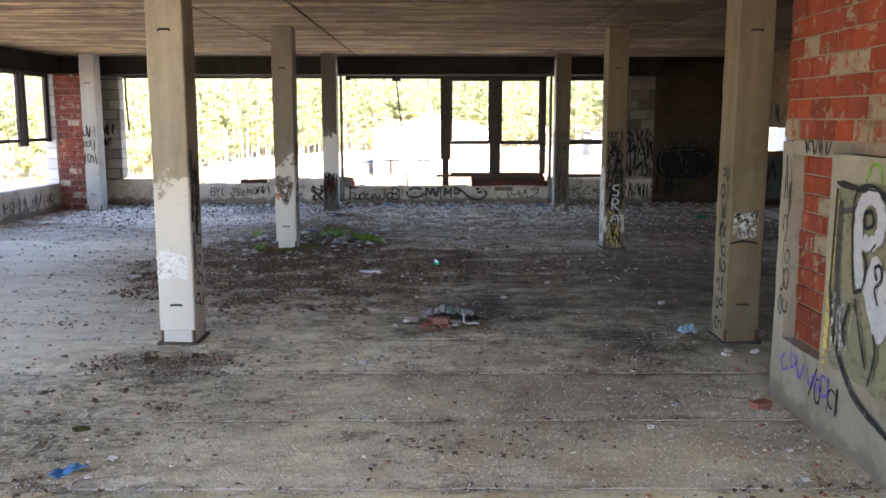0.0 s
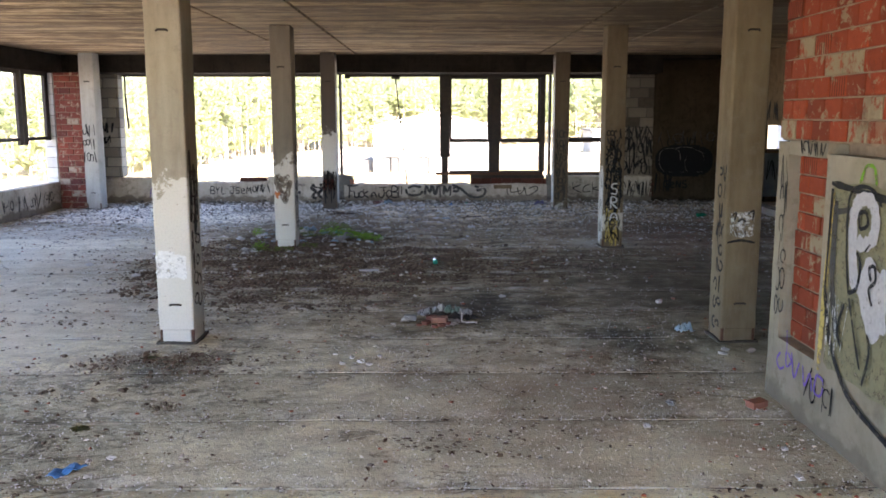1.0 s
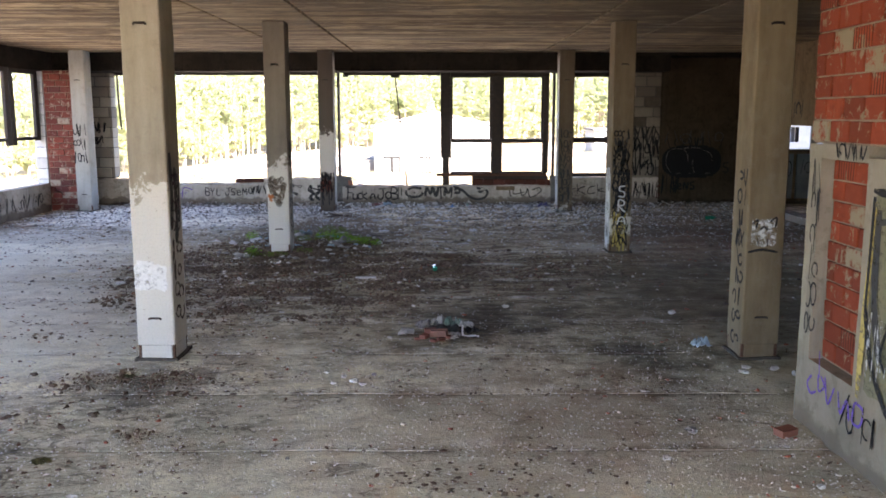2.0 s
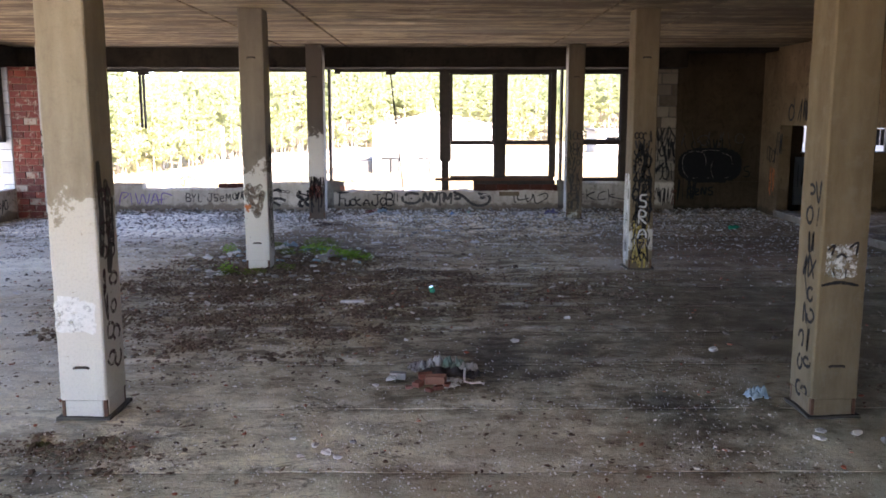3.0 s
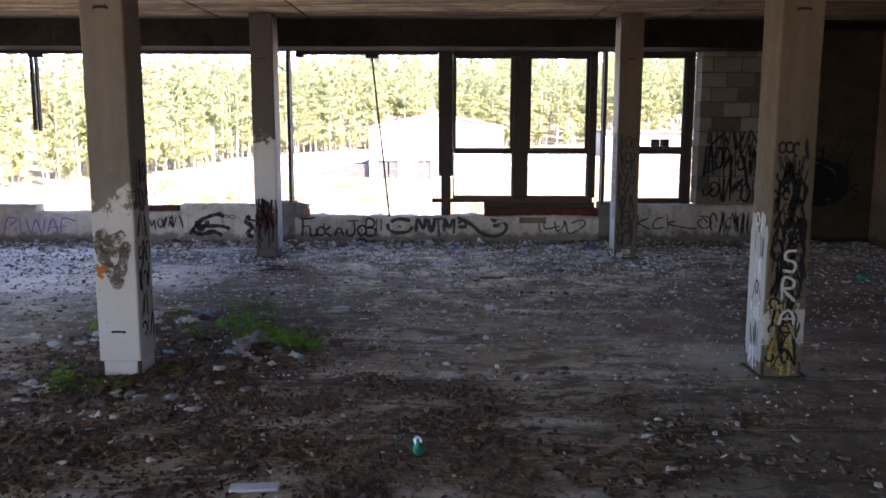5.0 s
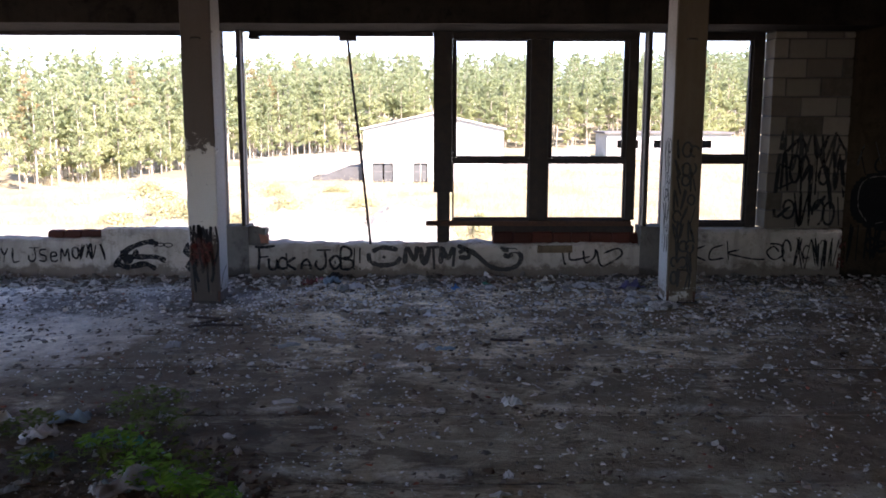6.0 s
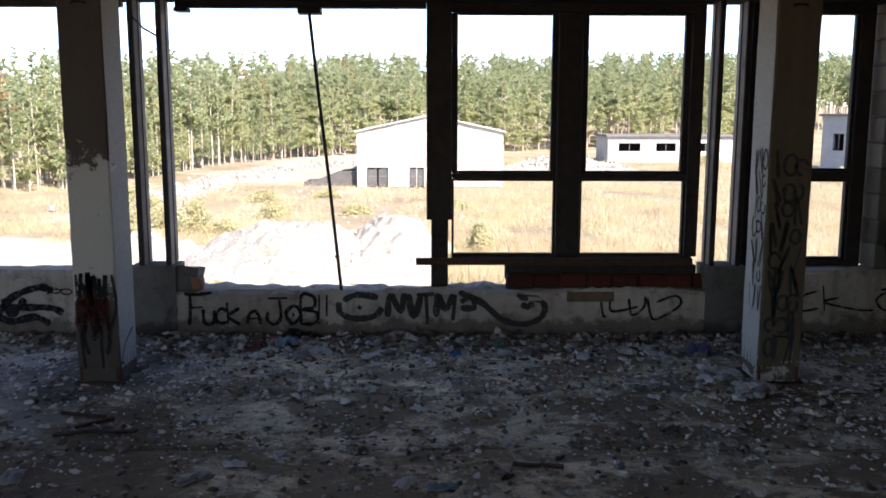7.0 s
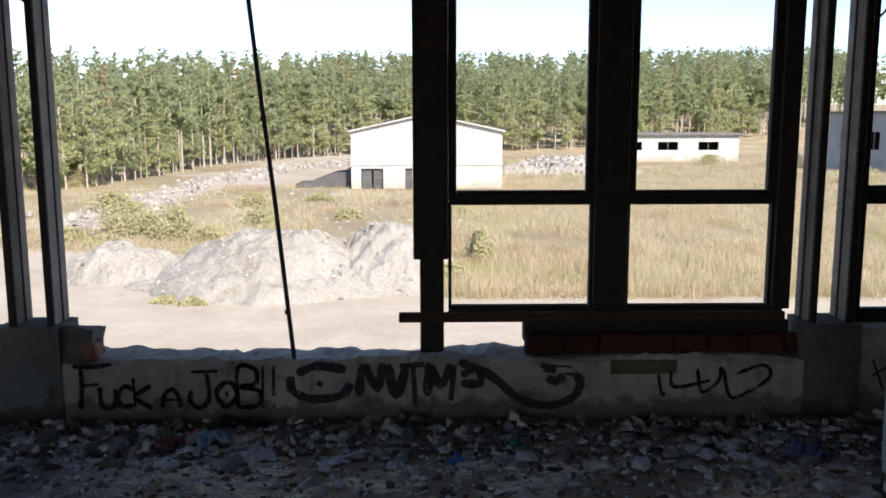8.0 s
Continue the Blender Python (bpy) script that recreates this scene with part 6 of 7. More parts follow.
graffiti(c, scribble(0.27, 0.3, 135, 5, 0.2), 0.04, RED_PAINT, (0.02, -0.009, 0.5), UX, UZ, "dull red smears", seed=135)
graffiti(c, [[(0.02, 0.0), (0.12, 0.14), (0.3, 0.24)]], 0.02, GREY_PAINT, (COL + 0.003, 0.0, 0.2), (0, 1, 0), UZ, seed=136)
c = columns["W3"]
for i in range(3):
    graffiti(c, scribble(0.32, 0.26, 140 + i, 4, 0.4), 0.026, BLACK_PAINT, (0.0, -0.003, 1.9 - 0.34 * i), UX, UZ, "black three-line tag" if i == 0 else "", seed=140 + i)
graffiti(north, scribble(0.4, 0.25, 150, 4, 0.2), 0.04, BLACK_PAINT, (-9.25, Y1 - 0.012, 1.95), seed=150)
graffiti(north, scribble(0.4, 0.2, 151, 3, 0.2), 0.04, BLACK_PAINT, (-9.25, Y1 - 0.012, 1.65), seed=151)
for i in range(4):
    graffiti(west, scribble(0.5, 0.3, 155 + i, 4, 0.4), 0.03, BLACK_PAINT, (X0 + 0.012, 14.2 + 0.62 * i, 0.2), (0, 1, 0), UZ, seed=155 + i)

# the plastered brick core: a tall tag, a purple one and a mural edge
FX = 2.92 - 0.006
for i in range(6):
    graffiti(core, scribble(0.14, 0.24, 160 + i, 2, 0.75), 0.016, BLACK_PAINT, (FX, 3.28, 0.72 + 0.22 * i), EY, EZ, "black tag down the corner" if i == 0 else "", seed=160 + i)
graffiti(core, [[(0.0, 0.18), (-0.06, 0.1), (0.0, 0.04), (0.08, 0.08)], [(0.1, 0.22), (0.12, 0.1), (0.2, 0.16), (0.14, 0.22)], [(0.2, 0.24), (0.26, 0.05), (0.34, 0.2)], [(0.4, 0.2), (0.44, 0.05), (0.52, 0.17), (0.56, 0.04)], [(0.62, 0.2), (0.6, 0.06), (0.7, 0.06), (0.72, 0.18), (0.62, 0.2)], [(0.1, 0.4), (0.12, 0.2)]], 0.022, PURPLE_PAINT, (FX, 3.1, 0.26), EY, EZ, "purple tag near the floor", seed=170)
graffiti(core, scribble(0.5, 0.24, 171, 5, 0.3), 0.015, BLACK_PAINT, (FX, 2.68, 0.22), EY, EZ, seed=171)
graffiti(core, scribble(0.42, 0.11, 172, 6, 0.15), 0.015, BLACK_PAINT, (FX, 3.0, 2.1), EY, EZ, "small black scrawl over the niche", seed=172)
graffiti(core, [[(0.0, 0.0), (0.06, 0.12), (0.16, 0.12), (0.2, 0.0)]], 0.026, GREEN_PAINT, (FX, 2.07, 1.94), EY, EZ, "green arc", seed=173)
graffiti(core, [[(0.0, 0.16 + 0.17 * i), (0.5, 0.16 + 0.17 * i), (1.2, 0.14 + 0.17 * i), (1.9, 0.15 + 0.17 * i)] for i in range(1, 9)], 0.2, OLIVE_PAINT, (FX, 2.40, 0.32), EY, EZ, "olive ground of a large mural", seed=174, lift=0.002)
graffiti(core, [[(0.0, 0.0), (0.02, 0.6), (0.06, 1.35)]], 0.06, YELLOW_PAINT, (FX - 0.004, 2.46, 0.5), EY, EZ, "ochre strip along the mural", seed=175)
graffiti(core, [[(0.0, 1.5), (0.7, 1.45), (1.4, 1.42)], [(0.02, 1.46), (0.0, 0.72)], [(0.0, 0.72), (0.12, 0.35), (0.34, 0.08)], [(0.34, 0.08), (0.6, -0.03), (1.4, -0.2)]], 0.05, BLACK_PAINT, (FX - 0.008, 2.43, 0.42), EY, EZ, "black outline of the mural", seed=176)
graffiti(core, [[(0.08, 1.38), (0.09, 0.8), (0.2, 0.4)], [(0.1, 1.3), (0.3, 1.34)]], 0.07, GREY_PAINT, (FX - 0.006, 2.43, 0.42), EY, EZ, "grey shading inside the mural", seed=177)
graffiti(core, [[(0.1, 0.02), (0.03, 0.3), (0.02, 0.58)], [(0.02, 0.56), (0.1, 0.64), (0.22, 0.64), (0.29, 0.54), (0.27, 0.4), (0.16, 0.34), (0.08, 0.36)]], 0.1, GREY_WHITE, (FX - 0.012, 2.12, 1.2), EY, EZ, "grey-white rounded letter of the mural", seed=178)
graffiti(core, [[(0.3, 0.26), (0.22, 0.12), (0.2, -0.02)], [(0.36, 0.2), (0.3, 0.0), (0.34, -0.16)], [(0.46, 0.22), (0.42, 0.02), (0.44, -0.2)], [(0.2, 0.06), (0.28, -0.12), (0.4, -0.26)]], 0.13, GREY_WHITE, (FX - 0.013, 2.12, 1.2), EY, EZ, "grey-white blot of the mural", seed=182)
graffiti(core, [[(0.03, -0.02), (-0.03, 0.28), (-0.04, 0.62), (0.06, 0.72), (0.24, 0.72), (0.36, 0.62)], [(0.12, 0.44), (0.1, 0.54), (0.18, 0.56), (0.21, 0.48), (0.12, 0.44)], [(0.1, 0.28), (0.16, 0.2), (0.13, 0.04), (0.03, -0.02)], [(0.2, 0.3), (0.26, 0.36)], [(0.3, 0.12), (0.27, 0.2), (0.33, 0.22), (0.35, 0.13), (0.28, 0.06), (0.33, -0.04)], [(0.05, -0.05), (0.14, -0.28), (0.24, -0.5)], [(0.3, -0.24), (0.34, -0.36), (0.28, -0.6)], [(0.0, -0.1), (-0.08, -0.3), (-0.02, -0.42)]], 0.028, BLACK_PAINT, (FX - 0.018, 2.12, 1.2), EY, EZ, "black lines of the mural", seed=179)
graffiti(core, scribble(0.26, 0.4, 180, 4, 0.1), 0.014, SPATTER, (FX - 0.018, 2.36, 0.72), EY, EZ, "white drips", seed=180)

# ---- loose things on the floor ----
def rubble_material():
    """Mostly dull dark pieces, a few of them pale."""
    n = Nodes("grey_rubble")
    grain = n.noise(20, 4, 0.65)
    r = n.island()
    color = n.mix(n.calc("POWER", r, 2.6), (0.12, 0.105, 0.086), (0.74, 0.71, 0.64))
    color = n.mix(n.ramp(n.calc("FRACT", n.calc("MULTIPLY", r, 13.7)), 0.72, 0.76, 0.0, 0.55), color, (0.2, 0.125, 0.08))
    return n.done(n.mix(n.ramp(grain, 0.35, 0.8, 0.0, 0.35), color, (0.07, 0.065, 0.058)), 0.95, grain, 0.5, 0.01, 0.0, 0.1)


RUBBLE = rubble_material()
PALE = varied("pale_plaster_crumbs", (0.86, 0.82, 0.74), (0.6, 0.56, 0.49), 0.95, 20, 0.4, "island")
LEAF = varied("dead_leaves", (0.14, 0.078, 0.045), (0.05, 0.034, 0.024), 0.9, 20, 0.3, "island")
REDCRUMB = varied("brick_crumbs", (0.36, 0.11, 0.06), (0.22, 0.08, 0.05), 0.95, 20, 0.4, "island")
SPECK = varied("white_specks", (0.8, 0.8, 0.78), (0.66, 0.66, 0.64), 0.9, 20, 0.2, "island")
rnd = random.Random(77)


def blocked(x, y):
    if x > 2.86 and y < 3.4:
        return True
    return any(cx - 0.03 < x < cx + 0.4 and cy - 0.03 < y < cy + 0.4 for cx in (-2.92, 3.06, -9.04) for cy in (4.85, 10.86, 16.85))


def floor_spots(count, density, xr=(-9.6, 8.0), yr=(-1.0, 18.3)):
    out = []
    while len(out) < count:
        x, y = rnd.uniform(*xr), rnd.uniform(*yr)
        if not blocked(x, y) and rnd.random() < density(x, y):
            out.append((x, y))
    return out


def patchy(x, y, s=0.7, o=0.0):
    return max(0.0, 0.5 + 1.1 * noise.noise((x * s, y * s * 1.6, o)))


def near_window(x, y):
    burnt = math.exp(-((x + 3.4) / 1.1) ** 2 - ((y - 15.6) / 0.7) ** 2)
    return max(0.0, min(1.0, (y - 13.0) / 4.5)) * (1 - 0.85 * burnt)


def on_soil(x, y):
    return max(0.0, 1 - math.hypot((x + 2.2) / 3.0, (y - 9.3) / 3.6)) * 1.4 + 0.5 * max(0.0, 1 - math.hypot((x - 1.0) / 2.6, (y - 9.4) / 1.8))


def along_joint(y):
    d = abs(((y - 1.62 + PITCH / 2) % PITCH) - PITCH / 2)
    return math.exp(-(d / 0.07) ** 2)


def edge_of_core(x, y):
    return math.exp(-((x - 2.8) / 0.35) ** 2) if y < 3.6 else 0.0


pieces = []
for x, y in floor_spots(6800, lambda x, y: 0.018 + 0.95 * near_window(x, y) ** 1.5 * (0.35 + patchy(x, y, 1.1)) + 0.3 * on_soil(x, y) * patchy(x, y) + 0.12 * along_joint(y) + 0.12 * patchy(x, y, 0.5, 4)):
    s = rnd.choice((0.012, 0.016, 0.02, 0.028, 0.04)) * rnd.uniform(0.7, 1.3) * (0.55 if y < 7 else 1.0)
    vs, fs = chip(rnd, s, 0.45)
    pieces.append((vs, fs, x, y, 0.0, rnd.uniform(0, 6.28), rnd.uniform(-0.2, 0.2)))
# deep rubble against the parapet
for i in range(2600):
    x, d = rnd.uniform(-8.6, 8.0), abs(rnd.gauss(0, 0.33))
    s = 0.014 + 0.075 * rnd.random() ** 2.2
    vs, fs = chip(rnd, s, rnd.uniform(0.18, 0.55), 6)
    pieces.append((vs, fs, x, Y1 - 0.03 - d, max(0.0, 0.07 - 0.11 * d) * rnd.random(), rnd.uniform(0, 6.28), rnd.uniform(-0.5, 0.5)))
for x, y in floor_spots(4200, lambda x, y: near_window(x, y + 1.5) * (0.25 + patchy(x, y, 1.5, 9)) + 0.25 * on_soil(x, y)):
    s = rnd.uniform(0.015, 0.045) * (1.6 if rnd.random() < 0.1 else 1.0)
    vs, fs = chip(rnd, s, rnd.uniform(0.12, 0.4), 6)
    pieces.append((vs, fs, x, y, 0.0, rnd.uniform(0, 6.28), rnd.uniform(-0.45, 0.45)))
scatter("rubble", pieces, RUBBLE, "grey chips of concrete and mortar strewn over the floor", "rubble")
pieces = []
for x, y in floor_spots(2300, lambda x, y: 0.05 + 0.6 * near_window(x, y) * patchy(x, y, 1.3, 2) + 0.25 * on_soil(x, y) + 0.2 * along_joint(y) + 0.25 * edge_of_core(x, y)):
    s = rnd.choice((0.01, 0.014, 0.02, 0.03)) * rnd.uniform(0.6, 1.2) * (0.8 if y < 9 else 1.0)
    vs, fs = chip(rnd, s, 0.4)
    pieces.append((vs, fs, x, y, 0.0, rnd.uniform(0, 6.28), rnd.uniform(-0.2, 0.2)))
for x, y in floor_spots(1500, lambda x, y: near_window(x, y + 2.0) * (0.2 + patchy(x, y, 1.5, 12)) + 0.2 * on_soil(x, y)):
    vs, fs = chip(rnd, 0.012 + 0.045 * rnd.random() ** 2, rnd.uniform(0.1, 0.35), 6)
    pieces.append((vs, fs, x, y, 0.0, rnd.uniform(0, 6.28), rnd.uniform(-0.5, 0.5)))
for i in range(800):
    x, y = rnd.uniform(-8.4, 7.9), 18.25 - abs(rnd.gauss(0, 1.3))
    if not blocked(x, y) and patchy(x, y, 1.4, 15) > 0.3:
        vs, fs = chip(rnd, 0.01 + 0.035 * rnd.random() ** 1.6, rnd.uniform(0.3, 0.7), 5)
        pieces.append((vs, fs, x, y, max(0.0, 0.05 - 0.08 * (Y1 - y)), rnd.uniform(0, 6.28), rnd.uniform(-0.5, 0.5)))
for i in range(900):
    x, y = rnd.uniform(-4.5, 5.5), 18.28 - 2.6 * rnd.random() ** 1.3
    if not blocked(x, y):
        vs, fs = chip(rnd, 0.012 + 0.034 * rnd.random() ** 1.8, rnd.uniform(0.35, 0.8), 6)
        pieces.append((vs, fs, x, y, max(0.0, 0.06 - 0.09 * (Y1 - y)), rnd.uniform(0, 6.28), rnd.uniform(-0.5, 0.5)))
scatter("plaster_crumbs", pieces, PALE, "pale crumbs of fallen plaster on the floor", "rubble")
pieces = []
for x, y in floor_spots(1300, lambda x, y: 0.005 + 0.5 * edge_of_core(x, y) + 0.4 * on_soil(x, y) * patchy(x, y, 1, 7) + 0.12 * patchy(x, y, 0.6, 8) + 0.3 * max(0, 1 - math.hypot((x - 5) / 2, (y - 12.5) / 2))):
    vs, fs = chip(rnd, rnd.uniform(0.008, 0.03), 0.4)
    pieces.append((vs, fs, x, y, 0.0, rnd.uniform(0, 6.28), 0.1))
scatter("brick_crumbs", pieces, REDCRUMB, "red brick crumbs on the floor", "rubble")
pieces = []
for x, y in floor_spots(9000, lambda x, y: (on_soil(x, y) ** 1.1) * patchy(x, y, 1.4, 3) + 0.08 * along_joint(y) * patchy(x, y, 0.6, 5) + 0.1 * max(0, 1 - math.hypot((x + 2.8) / 0.9, (y - 4.1) / 0.8)) + 0.003):
    s = rnd.uniform(0.012, 0.034)
    vs = [(-s, 0, 0.004), (0, -0.5 * s, 0.012 * rnd.random() + 0.003), (s, 0, 0.005), (0, 0.5 * s, 0.018 * rnd.random() + 0.003)]
    pieces.append((vs, [(0, 1, 2, 3)], x, y, 0.0, rnd.uniform(0, 6.28), rnd.uniform(-0.2, 0.4)))
scatter("leaf_litter", pieces, LEAF, "dark brown dead leaves and soil on the floor", "leaves")
# clods of dark soil, in drifts
CLOD = varied("dark_soil_clods", (0.09, 0.065, 0.046), (0.24, 0.185, 0.135), 0.97, 30, 0.5, "island", 0.1)
pieces = []
for x, y in floor_spots(9000, lambda x, y: min(1.0, 1.3 * on_soil(x, y)) * max(0.0, 0.15 + 1.6 * noise.noise((x * 1.3, y * 2.4, 21.0))) + 0.5 * max(0.0, 1 - math.hypot((x + 3.0) / 1.3, (y - 3.9) / 0.9)) * max(0.0, noise.noise((x * 2.6, y * 4.0, 5.0))) + 0.05 * near_window(x, y + 2) * max(0.0, noise.noise((x * 1.1, y * 2.0, 33.0)))):
    s = 0.008 + 0.05 * rnd.random() ** 2.4
    vs, fs = chip(rnd, s, 0.4, 6)
    pieces.append((vs, fs, x, y, 0.0, rnd.uniform(0, 6.28), rnd.uniform(-0.2, 0.2)))
# flat flakes of dried dirt, swept into loose drifts over the whole floor
for x, y in floor_spots(7000, lambda x, y: max(0.0, noise.noise((x * 0.75, y * 1.5, 41.0)) + 0.35 * noise.noise((x * 2.7, y * 5.0, 43.0)) - 0.06) * (1.0 if y < 14 else 0.4) + 0.25 * along_joint(y) * max(0.0, noise.noise((x * 0.9, y, 47.0))), (-7.5, 4.6), (0.3, 17.5)):
    s = 0.007 + 0.028 * rnd.random() ** 2.2
    vs, fs = chip(rnd, s, rnd.uniform(0.12, 0.35), 6)
    pieces.append((vs, fs, x, y, 0.0, rnd.gauss(0, 0.7), rnd.uniform(-0.15, 0.15)))
# soil banked round the foot of the middle column
for i in range(1500):
    a, r = rnd.uniform(0, 6.28), abs(rnd.gauss(0, 0.55))
    x, y = -2.75 + 1.25 * r * math.cos(a), 11.0 + r * math.sin(a)
    if not blocked(x, y):
        vs, fs = chip(rnd, 0.012 + 0.035 * rnd.random() ** 2, 0.5, 6)
        pieces.append((vs, fs, x, y, max(0.0, 0.05 - 0.07 * r) * rnd.random(), rnd.uniform(0, 6.28), rnd.uniform(-0.4, 0.4)))
for cx, cy, n_bits, wide in ((-2.47, 4.28, 300, 0.2), (-3.11, 4.19, 170, 0.2), (-2.25, 3.00, 60, 0.09)):
    for i in range(n_bits):
        x, y = cx + rnd.gauss(0, wide), cy + rnd.gauss(0, 0.6 * wide)
        if not blocked(x, y):
            vs, fs = chip(rnd, 0.006 + 0.02 * rnd.random() ** 2, 0.5, 6)
            pieces.append((vs, fs, x, y, 0.012 * rnd.random(), rnd.uniform(0, 6.28), rnd.uniform(-0.4, 0.4)))
scatter("soil_clods", pieces, CLOD, "dark clods of soil drifted over the concrete", "soil")
pieces = []
for x, y in floor_spots(8500, lambda x, y: max(0.04, 1 - max(0, y - 3.0) / 5.0) * (0.35 + 0.5 * patchy(x, y, 0.9, 6) + 0.5 * along_joint(y)), (-4.2, 2.9), (1.0, 12.0)):
    s = rnd.uniform(0.004, 0.009)
    vs = [(s, 0, 0.6 * s), (0, s, 0.6 * s), (-s, 0, 0.6 * s), (0, -s, 0.6 * s), (0, 0, 1.5 * s)]
    pieces.append((vs, [(0, 1, 4), (1, 2, 4), (2, 3, 4), (3, 0, 4)], x, y, 0.002, rnd.uniform(0, 6.28), 0.0))
for x, y in floor_spots(11000, lambda x, y: max(0.0, min(1.0, (y - 9.0) / 5.0)) * (0.1 + patchy(x, y, 1.2, 31) ** 2)):
    s = 0.005 + 0.017 * rnd.random() ** 2
    a, b = rnd.uniform(0.4, 1.0), rnd.uniform(0.3, 1.3)
    vs = [(s, 0, 0.3 * s * b), (0, a * s, 0.3 * s), (-s, 0, 0.4 * s * b), (0, -a * s, 0.3 * s), (0, 0, 0.9 * s * b)]
    pieces.append((vs, [(0, 1, 4), (1, 2, 4), (2, 3, 4), (3, 0, 4)], x, y, 0.003, rnd.uniform(0, 6.28), rnd.uniform(-0.3, 0.3)))
scatter("white_specks", pieces, SPECK, "tiny white grains scattered over the concrete", "grains")


def stone(x, y, size, flat, material, label, name="stone", group="loose stones", seed=0):
    """A rounded broken lump that rests on the floor."""
    q = random.Random(seed)
    bm = bmesh.new()
    bmesh.ops.create_icosphere(bm, subdivisions=2, radius=size)
    for v in bm.verts:
        v.co += 0.62 * size * noise.noise_vector(v.co / size * 1.2 + Vector((seed, 0, seed * 0.7)))
        v.co.z *= flat
        v.co.x *= 1.35
    low = min(v.co.z for v in bm.verts)
    for v in bm.verts:
        v.co.z = max(v.co.z - low - 0.12 * size * flat, 0)
    ob = new(name, mesh_of(name, bm, material))
    ob.matrix_basis = pose(x, y, 0.001, 0, 0, q.uniform(0, 360))
    return tagged(ob, label, "stone", group)


PEBBLE = plain("pale_stone", (0.62, 0.6, 0.56), (0.46, 0.44, 0.41), 12, 0.9)
GREYSTONE = plain("grey_stone", (0.3, 0.29, 0.27), (0.2, 0.19, 0.18), 12, 0.9)
for i, (x, y, s, m) in enumerate(((-2.32, 1.77, 0.032, 0), (-2.28, 2.04, 0.035, 0), (-2.42, 2.0, 0.028, 0), (-2.38, 1.62, 0.022, 0), (1.67, 2.58, 0.042, 0), (1.99, 3.03, 0.055, 1), (-0.72, 4.2, 0.05, 0), (-0.82, 4.32, 0.04, 0), (-0.63, 4.12, 0.035, 0), (-0.9, 4.15, 0.03, 0), (-0.55, 4.38, 0.03, 1), (-1.0, 4.45, 0.028, 0), (2.45, 1.7, 0.04, 0), (2.55, 2.15, 0.035, 0), (3.0, 4.55, 0.04, 0), (2.93, 4.42, 0.045, 0), (3.25, 4.5, 0.05, 0), (3.4, 4.35, 0.06, 1), (-0.35, 5.75, 0.06, 0), (-0.48, 5.6, 0.03, 0), (2.9, 6.6, 0.06, 0), (0.9, 6.95, 0.05, 0), (-1.35, 12.7, 0.05, 0), (-0.33, 17.31, 0.05, 0), (1.45, 16.8, 0.05, 0), (0.2, 13.2, 0.05, 0), (-0.4, 14.6, 0.06, 1), (1.1, 12.9, 0.05, 0), (2.7, 17.2, 0.08, 0), (2.85, 17.05, 0.07, 0), (2.62, 16.95, 0.06, 0), (3.0, 16.6, 0.09, 1), (2.45, 17.35, 0.07, 1), (-4.5, 8.3, 0.07, 0), (-5.6, 9.2, 0.06, 0), (-4.9, 10.2, 0.05, 0))):
    stone(x, y, 0.72 * s, 0.55, (PEBBLE, GREYSTONE)[m], "pale rounded stone lying on the dusty floor" if m == 0 else "grey lump of rubble lying on the floor", seed=i + 1)
# bigger broken pieces near the windows and round the green patch
for i in range(75):
    x, y = rnd.uniform(-7.5, 5.5), 18.2 - abs(rnd.gauss(0, 1.6))
    if blocked(x, y) or y < 12:
        continue
    stone(x, y, rnd.uniform(0.022, 0.045), 0.4, (PEBBLE, GREYSTONE, GREYSTONE)[i % 3], "flat broken lump of plaster among the rubble", seed=100 + i)
for i in range(34):
    a, r = rnd.uniform(0, 6.28), 0.35 + 1.1 * math.sqrt(rnd.random())
    x, y = -2.45 + r * math.cos(a), 11.3 + 1.15 * r * math.sin(a)
    if not blocked(x, y):
        stone(x, y, rnd.uniform(0.022, 0.05), 0.45, (PEBBLE, GREYSTONE, GREYSTONE)[i % 3], "broken lump half sunk in soil by the seedlings", seed=200 + i)

lump = tagged(new("broken_brick", mesh_of("broken_brick", rough_box(-0.08, 0.08, -0.045, 0.045, 0, 0.055, 0.035, 0.018, 41), SCRAP_BRICK)), "broken orange brick beside the plastered wall", "brick")
lump.matrix_basis = pose(2.69, 3.0, 0.002, 0, 0, 25)


def crumpled(name, w, h, height, material, label, category, x, y, turn, seed, z=0.004):
    """A crumpled sheet that rests on the floor."""
    n = 14
    vs, fs = [], []
    for j in range(n + 1):
        for i in range(n + 1):
            u, v = i / n - 0.5, j / n - 0.5
            p = Vector((u * 3.1, v * 3.1, seed))
            vs.append((w * u * (1 + 0.3 * noise.noise(p * 1.3)), h * v * (1 + 0.3 * noise.noise(p * 1.7)), height * max(0.0, 0.35 + 0.9 * noise.noise(p * 1.5) + 0.25 * noise.noise(p * 5)) * (1 - 2.6 * max(0.0, math.hypot(u, v) - 0.36))))
    for j in range(n):
        for i in range(n):
            a = j * (n + 1) + i
            fs.append((a, a + 1, a + n + 2, a + n + 1))
    low = min(p[2] for p in vs)
    ob = new(name, raw_mesh(name, [(a, b, max(c - low, 0)) for a, b, c in vs], fs, material, True))
    mod = ob.modifiers.new("thickness", "SOLIDIFY")
    mod.thickness = 0.003
    ob.matrix_basis = pose(x, y, z, 0, 0, turn)
    return tagged(ob, label, category)


def sheet(name, a, b, rough=0.45):
    return plain(name, a, b, 9, rough, 0.15, 0.003, 0.0, 0.5)


